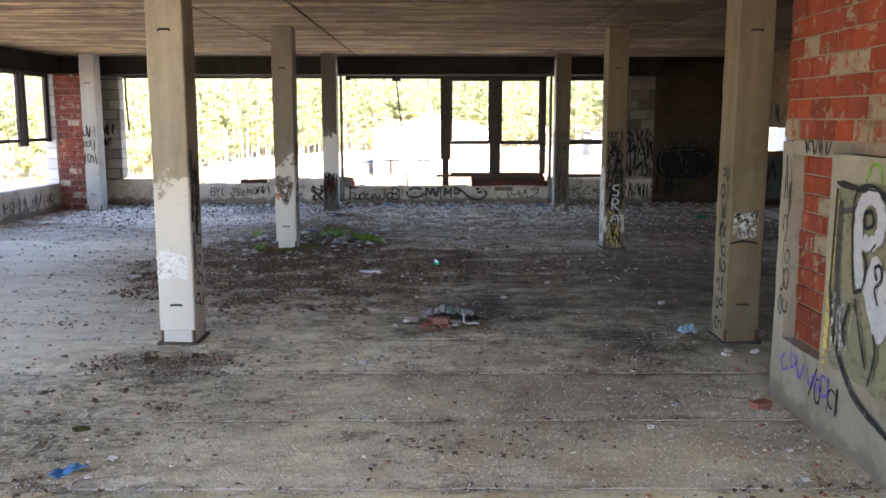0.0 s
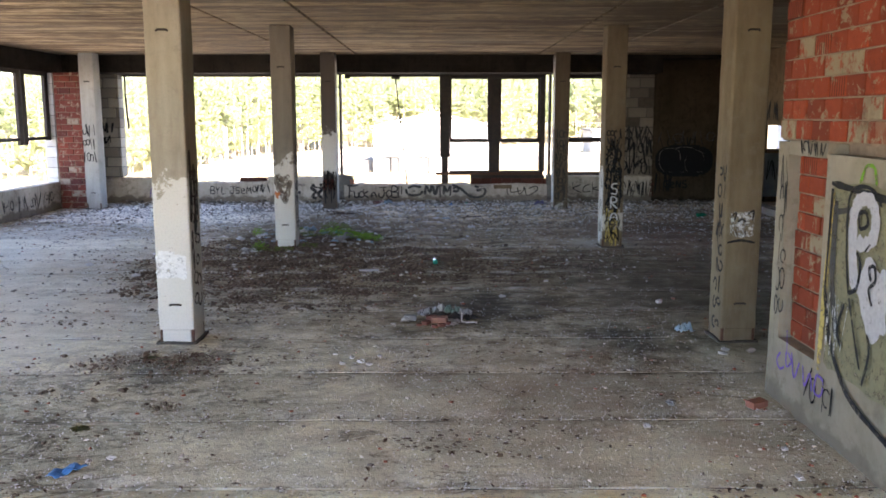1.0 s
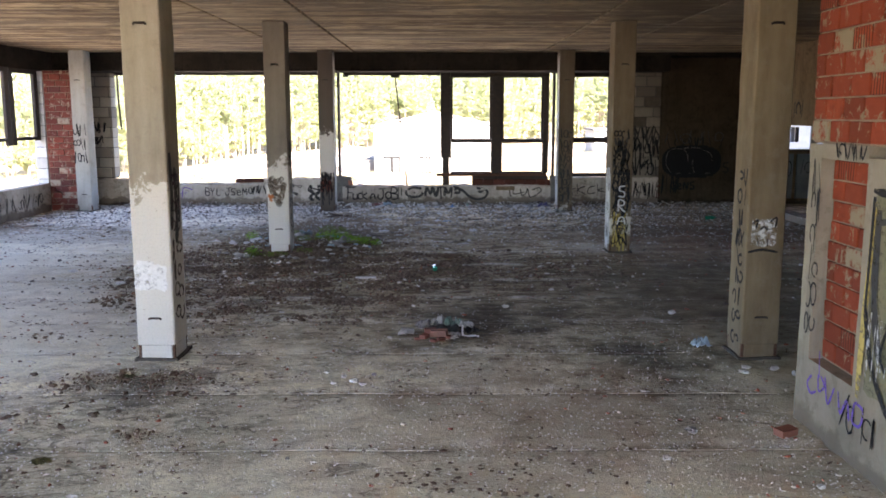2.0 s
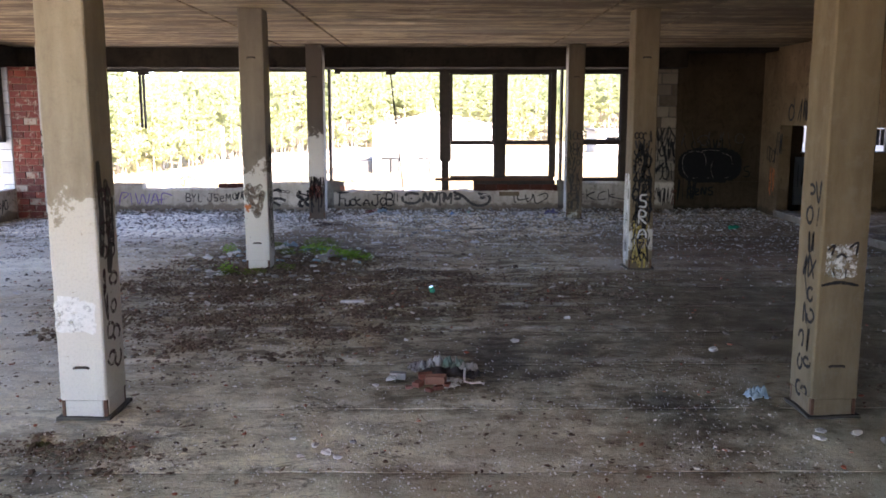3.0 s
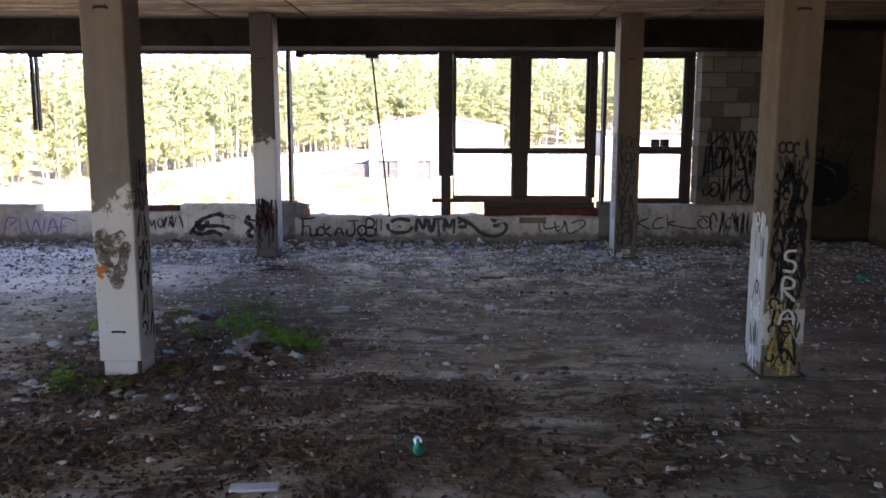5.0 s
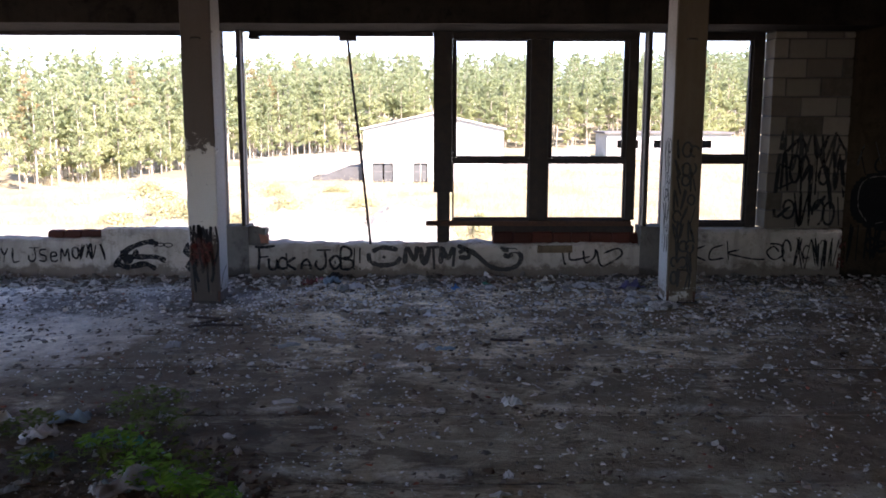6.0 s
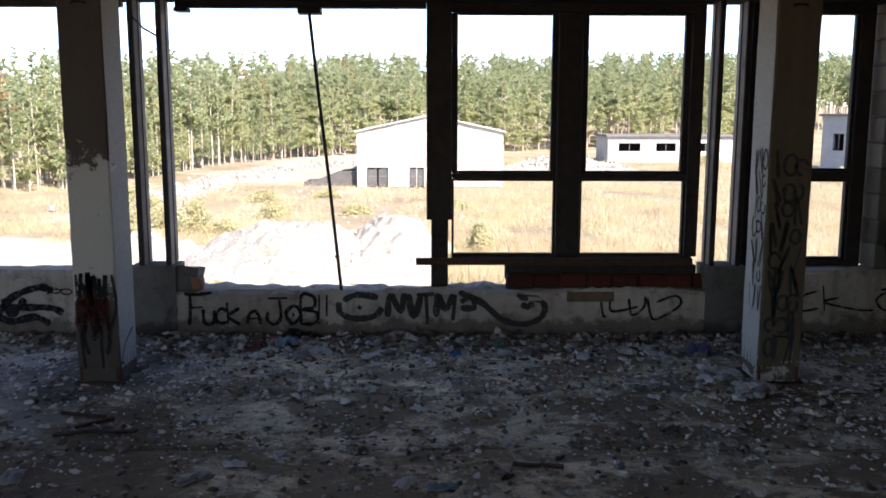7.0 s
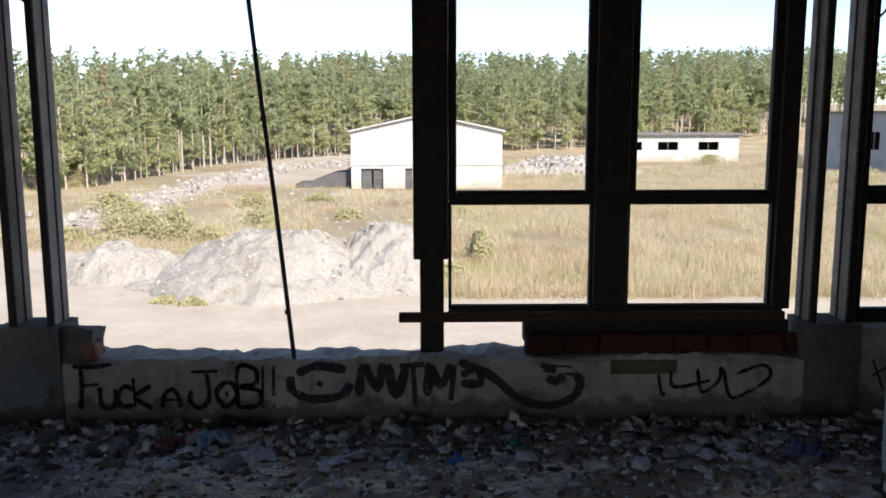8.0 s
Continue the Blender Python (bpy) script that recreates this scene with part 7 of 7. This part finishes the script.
BLUE = sheet("blue_plastic", (0.05, 0.2, 0.5), (0.08, 0.28, 0.6))
PALEBLUE = sheet("pale_blue_cloth", (0.3, 0.42, 0.5), (0.2, 0.28, 0.34), 0.9)
TEAL = sheet("green_plastic", (0.05, 0.3, 0.2), (0.1, 0.42, 0.3))
WHITE = sheet("white_sheet", (0.72, 0.72, 0.7), (0.55, 0.55, 0.54), 0.7)
DIRTYWHITE = sheet("dirty_white_cloth", (0.4, 0.4, 0.39), (0.22, 0.22, 0.21), 0.9)
GREYCLOTH = sheet("grey_cloth", (0.3, 0.29, 0.29), (0.16, 0.155, 0.15), 0.95)
REDCLOTH = sheet("dull_red_cloth", (0.25, 0.08, 0.07), (0.14, 0.06, 0.05), 0.95)
DULLGREEN = sheet("dirty_green_plastic", (0.1, 0.19, 0.14), (0.2, 0.27, 0.22))
LIGHTGREY = sheet("light_grey_cloth", (0.42, 0.42, 0.4), (0.28, 0.28, 0.27), 0.9)
CHAR = sheet("charred_cloth", (0.03, 0.028, 0.027), (0.05, 0.045, 0.042), 0.95)
PALE_BRICK = varied("pale_broken_brick", (0.3, 0.15, 0.105), (0.25, 0.12, 0.085), 0.92, 18.0, 0.5)
WEAK_BRICK = varied("sooty_broken_brick", (0.24, 0.1, 0.07), (0.15, 0.06, 0.045), 0.92, 18.0, 0.5)
PINK = sheet("faded_pink_plastic", (0.62, 0.22, 0.28), (0.45, 0.14, 0.2))
TEAL_GREY = sheet("teal_grey_plastic", (0.2, 0.32, 0.33), (0.12, 0.2, 0.2))
PURPLE = sheet("dark_violet_plastic", (0.1, 0.09, 0.2), (0.15, 0.13, 0.26))

crumpled("plastic_scrap", 0.24, 0.09, 0.05, BLUE, "crumpled bright blue plastic scrap on the floor", "scrap", -2.5, 1.86, 60, 1)
crumpled("plastic_bag", 0.17, 0.16, 0.12, PALEBLUE, "crumpled blue-grey plastic bag by a column", "bag", 2.82, 5.3, 20, 2)
crumpled("rag", 0.17, 0.14, 0.11, GREYCLOTH, "grimy grey rag in a burnt rubbish pile", "rag", -0.11, 6.04, 15, 3)
crumpled("rag", 0.17, 0.15, 0.14, LIGHTGREY, "light grey rag in a burnt rubbish pile", "rag", 0.05, 6.12, 80, 4)
crumpled("plastic_wrapper", 0.2, 0.16, 0.15, DULLGREEN, "grey-green wrapper in a burnt rubbish pile", "wrapper", 0.22, 6.1, -20, 5)
crumpled("rag", 0.17, 0.13, 0.1, LIGHTGREY, "dirty grey-green rag at the end of a burnt rubbish pile", "rag", 0.37, 6.02, -25, 9)
# black sheet added for the unlit hollow of the pile
crumpled("rag", 0.42, 0.3, 0.07, CHAR, "black sheet in the hollow of a burnt rubbish pile", "rag", 0.13, 5.9, 10, 6)
crumpled("rag", 0.2, 0.14, 0.06, CHAR, "charred black rag beside the rubbish", "rag", 0.42, 5.86, 40, 10)
for i, (x, y, a, k) in enumerate(((-0.04, 5.78, 10, 0.85), (0.05, 5.66, -8, 1.15), (-0.1, 5.6, 60, 0.7), (0.08, 5.5, 30, 0.55), (0.0, 5.46, -40, 0.45), (-0.18, 5.52, 15, 0.4), (0.16, 5.58, 75, 0.5))):
    b = tagged(new("broken_brick", mesh_of("broken_brick", rough_box(-0.075 * k, 0.075 * k, -0.05 * k, 0.05 * k, 0, 0.06 * k, 0.03, 0.018 * k, 50 + i), PALE_BRICK if i == 1 else WEAK_BRICK)), "broken red brick in a burnt rubbish pile", "brick", "broken bricks")
    b.matrix_basis = pose(x, y, 0.003, 0, 0, a)
strap = tagged(new("plastic_strap", mesh_of("plastic_strap", tube([(0.33, 5.86, 0.07), (0.32, 5.76, 0.05), (0.32, 5.68, 0.014), (0.38, 5.64, 0.013), (0.46, 5.66, 0.013), (0.49, 5.62, 0.013)], 0.012, 5), WHITE)), "bent white plastic strap beside the rubbish", "strap")
crumpled("paper", 0.15, 0.09, 0.03, WHITE, "torn white paper beside the rubbish pile", "paper", 0.2, 5.6, 25, 8)
crumpled("paper", 0.18, 0.11, 0.05, LIGHTGREY, "dirty torn paper beside the rubbish pile", "paper", 0.22, 5.72, -10, 88)
block = tagged(new("mortar_lump", mesh_of("mortar_lump", rough_box(-0.075, 0.075, -0.045, 0.045, 0, 0.055, 0.03, 0.014, 66), GREYSTONE)), "squared grey lump of mortar on the floor", "stone")
block.matrix_basis = pose(-0.29, 5.8, 0.002, 0, 0, -6)
card = tagged(new("white_card", mesh_of("white_card", rough_box(-0.15, 0.15, -0.05, 0.05, 0, 0.02, 0.05, 0.006, 61), WHITE)), "flat white piece of board on the dark floor", "board")
card.matrix_basis = pose(-1.03, 8.74, 0.003, 0, 0, 4)


def bottle(x, y, turn, size=1.0):
    ob = root("plastic_bottle", "crushed green plastic bottle lying on the floor", "bottle", "green bottles", "", (x, y, 0.045 * size))
    ob.rotation_euler = (0, 0, radians(turn))
    prof = [(-0.13, 0.03), (-0.125, 0.042), (-0.06, 0.036), (0.0, 0.044), (0.05, 0.038), (0.085, 0.02), (0.11, 0.014)]
    verts, faces, n = [], [], 10
    for a, r in prof:
        for k in range(n):
            t = 2 * math.pi * k / n
            q = 1 - 0.25 * max(0.0, noise.noise((a * 20, math.cos(t) * 2, math.sin(t) * 2)))
            verts.append((a * size, r * q * size * math.cos(t), r * q * size * math.sin(t)))
    for i in range(len(prof) - 1):
        for k in range(n):
            faces.append((i * n + k, i * n + (k + 1) % n, (i + 1) * n + (k + 1) % n, (i + 1) * n + k))
    faces.append(tuple(range(n))[::-1])
    put("body", raw_mesh("body", verts, faces, GLASSY, True), ob, "translucent green plastic")
    part("cap", tube([(0.108 * size, 0, 0), (0.13 * size, 0, 0)], 0.017 * size, 10), DULLGREEN, ob, "green screw cap")
    return ob


n = Nodes("green_bottle_plastic")
GLASSY = n.done((0.03, 0.42, 0.24), 0.15, n.noise(20), 0.1, 0.003, 0.0, 0.6)
n.b.inputs["Transmission Weight"].default_value = 0.35
bottle(-0.01, 9.34, 95)
bottle(6.36, 15.14, 20, 1.1)

crumpled("rag", 0.24, 0.2, 0.14, PALEBLUE, "pale blue rag on the rubble by the parapet", "rag", -1.3, 17.98, 15, 11, 0.02)
crumpled("rag", 0.22, 0.16, 0.1, REDCLOTH, "dull red rag on the rubble by the parapet", "rag", -1.62, 17.92, 40, 12, 0.02)
crumpled("rag", 0.22, 0.16, 0.09, DIRTYWHITE, "torn white cloth on the rubble by the parapet", "rag", -1.12, 17.62, 70, 13)
crumpled("plate", 0.16, 0.13, 0.03, WHITE, "dirty white plastic plate on the rubble", "plate", -1.55, 17.66, 0, 14)
crumpled("wrapper", 0.11, 0.1, 0.07, BLUE, "small crumpled blue wrapper on the rubble", "wrapper", 0.42, 17.66, 30, 15)
crumpled("paper", 0.2, 0.12, 0.03, WHITE, "torn white paper on the rubble", "paper", -0.42, 17.66, 30, 16)
crumpled("rag", 0.3, 0.2, 0.08, WHITE, "tattered white cloth on the rubble by the parapet", "rag", -0.98, 17.74, 20, 411)
crumpled("wrapper", 0.14, 0.1, 0.08, PINK, "crumpled pink wrapper on the rubble by the parapet", "wrapper", -1.5, 18.05, 70, 412, 0.02)
crumpled("plate", 0.17, 0.08, 0.05, WHITE, "torn white plastic dish on the rubble", "plate", -1.46, 17.86, 15, 413)
crumpled("wrapper", 0.2, 0.12, 0.05, LIGHTGREY, "silvery torn wrapper on the rubble", "wrapper", 0.02, 18.0, 10, 414)
crumpled("paper", 0.2, 0.11, 0.05, WHITE, "torn white paper on the rubble by the parapet", "paper", -0.45, 18.05, 15, 415)
crumpled("paper", 0.12, 0.1, 0.04, WHITE, "crumpled white paper on the rubble by the parapet", "paper", 0.0, 17.6, 40, 416)
crumpled("cloth", 0.22, 0.14, 0.1, CHAR, "charred black cloth on the rubble by the parapet", "cloth", -1.3, 18.22, 0, 417, 0.03)
straw = tagged(new("plastic_strip", mesh_of("plastic_strip", tube([(-0.36, 17.7, 0.03), (-0.24, 17.74, 0.045), (-0.12, 17.81, 0.03)], 0.008, 5), WHITE)), "bent white plastic strip on the rubble", "strip")
for i in range(34):
    a, d = rnd.uniform(2.4, 4.6), abs(rnd.gauss(0.28, 0.16))
    stone(3.08 + 1.3 * d * math.cos(a), 16.82 + 0.9 * d * math.sin(a), rnd.uniform(0.025, 0.06), 0.55, (PEBBLE, GREYSTONE)[i % 3 == 0], "pale broken lump of concrete by the column", seed=440 + i)
for i in range(26):
    stone(rnd.uniform(-1.0, 3.0), rnd.uniform(17.5, 18.15), rnd.uniform(0.03, 0.065), 0.45, (GREYSTONE, PEBBLE)[i % 2], "broken piece of mortar on the rubble by the parapet", seed=480 + i)
crumpled("bag", 0.3, 0.22, 0.14, PURPLE, "dark violet plastic bag on the rubble", "bag", 2.83, 17.7, 30, 17)
crumpled("wrapper", 0.14, 0.1, 0.05, TEAL, "green wrapper on the rubble", "wrapper", 0.85, 17.95, 10, 18)
crumpled("paper", 0.2, 0.1, 0.03, WHITE, "torn pale paper on the floor", "paper", -1.08, 13.44, 10, 19)
crumpled("paper", 0.16, 0.14, 0.08, WHITE, "crumpled pale paper on the floor", "paper", 0.78, 13.4, 10, 20)
crumpled("wrapper", 0.2, 0.12, 0.04, PALEBLUE, "pale blue wrapper on the floor", "wrapper", 0.25, 14.9, 10, 21)
crumpled("paper", 0.18, 0.12, 0.05, WHITE, "crumpled pale paper on the floor", "paper", 0.02, 14.95, 60, 22)
crumpled("plastic_bag", 0.3, 0.16, 0.1, PALEBLUE, "pale blue plastic bag among the seedlings", "bag", -2.66, 13.05, 10, 23)
crumpled("plastic_bag", 0.22, 0.16, 0.1, WHITE, "dirty white plastic bag among the seedlings", "bag", -3.2, 13.0, 30, 31)
crumpled("wrapper", 0.2, 0.12, 0.08, PALEBLUE, "pale blue wrapper among the seedlings", "wrapper", -2.3, 12.65, 60, 32)
crumpled("paper", 0.14, 0.07, 0.04, WHITE, "torn white paper by the seedlings", "paper", -1.77, 12.26, 20, 33)
crumpled("paper", 0.13, 0.06, 0.06, WHITE, "crumpled white paper by the seedlings", "paper", -1.55, 12.14, -30, 34)
crumpled("paper", 0.14, 0.05, 0.03, WHITE, "torn white paper by the seedlings", "paper", -2.5, 12.0, 50, 35)
crumpled("paper", 0.11, 0.07, 0.07, WHITE, "crumpled white paper by the seedlings", "paper", -1.06, 11.88, 70, 36)
crumpled("paper", 0.11, 0.04, 0.02, WHITE, "torn white paper on the dark floor", "paper", -0.74, 12.9, 5, 37)
crumpled("paper", 0.08, 0.06, 0.05, WHITE, "crumpled pale paper on the dark floor", "paper", 0.64, 12.1, 80, 38)
crumpled("paper", 0.14, 0.04, 0.02, WHITE, "torn white paper on the dark floor", "paper", 0.56, 11.85, 12, 39)
crumpled("plastic_bag", 0.24, 0.14, 0.09, WHITE, "dirty white plastic bag among the seedlings", "bag", -2.75, 12.75, 30, 24)
crumpled("wrapper", 0.2, 0.14, 0.08, TEAL, "teal wrapper among the seedlings", "wrapper", -2.0, 12.6, -20, 25)
crumpled("paper", 0.26, 0.14, 0.07, WHITE, "torn pale paper by the seedlings", "paper", -3.25, 10.5, 20, 26)
crumpled("cloth", 0.45, 0.3, 0.12, GREYCLOTH, "grey cloth in the soil by the seedlings", "cloth", -1.75, 11.95, 20, 27)
for i, (x, y, w, d, h, m) in enumerate(((-1.14, 15.23, 0.17, 0.08, 0.03, 0), (-1.36, 15.03, 0.24, 0.13, 0.03, 1), (-0.34, 16.71, 0.12, 0.1, 0.03, 0), (-0.36, 16.44, 0.1, 0.06, 0.04, 1), (0.09, 16.22, 0.16, 0.08, 0.05, 0), (0.56, 15.55, 0.1, 0.06, 0.04, 0), (2.4, 15.32, 0.09, 0.06, 0.03, 0), (1.7, 15.6, 0.08, 0.05, 0.02, 1), (-2.54, 15.04, 0.24, 0.14, 0.05, 1))):
    crumpled("paper", w, d, h, (WHITE, LIGHTGREY)[m], ("torn white paper on the dirty floor", "grey scrap of paper on the dirty floor")[m], "paper", x, y, 35 * i, 300 + i)
for i, (x, y, k) in enumerate(((-1.83, 11.6, 0.09), (-1.91, 11.06, 0.045), (-1.6, 11.3, 0.05), (-1.45, 11.2, 0.04), (-3.35, 10.45, 0.06), (-3.45, 10.65, 0.05), (-3.3, 10.25, 0.035), (-2.62, 10.45, 0.035), (-2.2, 10.6, 0.03), (-3.8, 11.8, 0.07))):
    stone(x, y, k, 0.5, (GREYSTONE, PEBBLE)[i % 2], "broken lump of concrete beside the seedlings", seed=400 + i)
q = random.Random(91)
for i in range(46):
    a, r = q.uniform(0, 6.28), math.sqrt(q.random())
    x, y = -2.2 + 1.35 * r * math.cos(a), 12.15 + 1.1 * r * math.sin(a)
    if not blocked(x, y):
        kind = q.choice((0, 0, 1, 1, 2, 3))
        crumpled(("paper", "paper", "wrapper", "wrapper")[kind], q.uniform(0.07, 0.17), q.uniform(0.04, 0.09), q.uniform(0.02, 0.07), (WHITE, LIGHTGREY, PALEBLUE, TEAL_GREY)[kind], ("torn white paper in the soil", "grimy paper scrap in the soil", "pale blue wrapper in the soil", "grey-green wrapper in the soil")[kind], ("paper", "paper", "wrapper", "wrapper")[kind], x, y, q.uniform(0, 360), 500 + i, 0.008)
WOOD = plain("charred_wood", (0.045, 0.035, 0.03), (0.09, 0.06, 0.045), 12, 0.95)
for i, (x, y, l, a) in enumerate(((-2.3, 15.75, 0.6, 8), (-2.55, 16.1, 0.4, -14), (-2.4, 15.95, 0.3, 40), (-1.6, 9.9, 0.3, 20), (0.9, 15.2, 0.35, -10))):
    s = tagged(new("charred_stick", mesh_of("charred_stick", rough_box(-l / 2, l / 2, -0.014, 0.014, 0, 0.022, 0.05, 0.016, 70 + i), WOOD)), "short charred stick on the floor", "stick", "charred sticks")
    s.matrix_basis = pose(x, y, 0.003, 0, 0, a)

# seedlings round the middle column
SPROUT = foliage("bright_seedling_leaves", (0.1, 0.24, 0.02), (0.24, 0.42, 0.05), 0.35)
DIM_LEAF = foliage("olive_seedling_leaves", (0.09, 0.12, 0.02), (0.16, 0.2, 0.045), 0.3)
DULL_MOSS = varied("olive_moss", (0.09, 0.09, 0.03), (0.05, 0.045, 0.025), 0.95, 30, 0.3, "island")


def seedling(x, y, r, h, leaves, material, seed):
    """A low tuft of seedlings: thin stems, each with a few folded oval leaves."""
    q = random.Random(seed)
    vs, fs = [], []
    for i in range(leaves):
        a, f = q.uniform(0, 6.28), math.sqrt(q.random())
        base = Vector((r * f * math.cos(a), r * f * math.sin(a), 0))
        if noise.noise((base.x * 7, base.y * 7, seed)) < -0.15:
            continue
        up = h * (1.15 - 0.6 * f) * q.uniform(0.3, 1.15) + 0.015
        o = base + Vector((q.gauss(0, 0.02), q.gauss(0, 0.02), up))
        turn = q.uniform(0, 6.28)
        d = Vector((math.cos(turn), math.sin(turn), q.uniform(-0.35, 0.45))).normalized()
        e = d.cross(Vector((0, 0, 1))).normalized()
        n, l = e.cross(d), q.uniform(0.035, 0.085)
        w = l * q.uniform(0.28, 0.42)
        k = len(vs)
        vs.extend(tuple(v) for v in (o, o + d * l * 0.45 + e * w + n * w * 0.35, o + d * l, o + d * l * 0.45 - e * w + n * w * 0.35, o + d * l * 0.45))
        fs.extend(((k, k + 1, k + 4), (k + 1, k + 2, k + 4), (k + 2, k + 3, k + 4), (k + 3, k, k + 4)))
        k = len(vs)
        vs.extend(tuple(v) for v in (base + Vector((0.002, 0, 0)), base - Vector((0.002, 0, 0)), o))
        fs.append((k, k + 1, k + 2))
    ob = new("seedlings", raw_mesh("seedlings", vs, fs, material))
    ob.location = (x, y, 0)
    return tagged(ob, "bright green leafy seedlings growing through the rubble" if material is SPROUT else "dull olive seedlings among the rubble", "plant", "", "stuff")


for i, (x, y, r, h) in enumerate(((-3.22, 10.72, 0.13, 0.13), (-3.58, 12.4, 0.13, 0.16), (-2.2, 12.55, 0.17, 0.1), (-2.02, 12.5, 0.16, 0.14), (-1.78, 12.15, 0.17, 0.13), (-1.62, 11.98, 0.14, 0.1), (-1.42, 11.9, 0.15, 0.13), (-1.24, 11.8, 0.14, 0.12), (-1.12, 11.76, 0.09, 0.09))):
    seedling(x, y, r, h, int(560 * r), SPROUT, i)
for i, (x, y, r, h) in enumerate(((-2.32, 10.9, 0.16, 0.08), (-2.15, 13.3, 0.3, 0.12), (-1.95, 12.9, 0.25, 0.12), (-2.5, 12.3, 0.2, 0.07), (-2.9, 12.9, 0.2, 0.07), (-1.85, 12.3, 0.3, 0.07), (-1.5, 12.1, 0.3, 0.06), (-3.1, 10.5, 0.15, 0.05), (-2.75, 10.55, 0.2, 0.04))):
    seedling(x, y, r, h, int(500 * r), DIM_LEAF, 40 + i)


def moss_tuft(x, y, r, h, n, seed):
    q = random.Random(seed)
    vs, fs = [], []
    for i in range(n):
        a, f = q.uniform(0, 6.28), math.sqrt(q.random())
        o = Vector((r * f * math.cos(a), 0.7 * r * f * math.sin(a), 0))
        d = Vector((q.gauss(0, 0.75), q.gauss(0, 0.75), 0.8)).normalized()
        e, up = d.orthogonal().normalized(), h * (1.25 - f) * q.uniform(0.25, 1.3) + 0.012
        w = 0.005 + 0.008 * q.random()
        k = len(vs)
        vs.extend(tuple(v) for v in (o, o + d * up * 0.6 + e * w, o + d * up, o + d * up * 0.6 - e * w))
        fs.append((k, k + 1, k + 2, k + 3))
    ob = new("moss_tuft", raw_mesh("moss_tuft", vs, fs, DULL_MOSS))
    ob.location = (x, y, 0)
    return tagged(ob, "dull olive tuft of moss on the concrete", "moss", "", "stuff")


moss_tuft(-2.74, 2.58, 0.07, 0.02, 120, 10)
moss_tuft(-2.85, 4.35, 0.08, 0.02, 120, 11)

# ---- depth of the plan ----
# the bays are a little deeper than they are wide: all that is laid out above in even bays is drawn out along y
DEPTH = 1.1132
for ob in list(scene.collection.all_objects):
    if ob.parent is None and ob.type in ("MESH", "EMPTY"):
        ob.location.y *= DEPTH
        if ob.matrix_basis.to_euler().to_quaternion().angle < 1e-4:
            ob.scale.y *= DEPTH
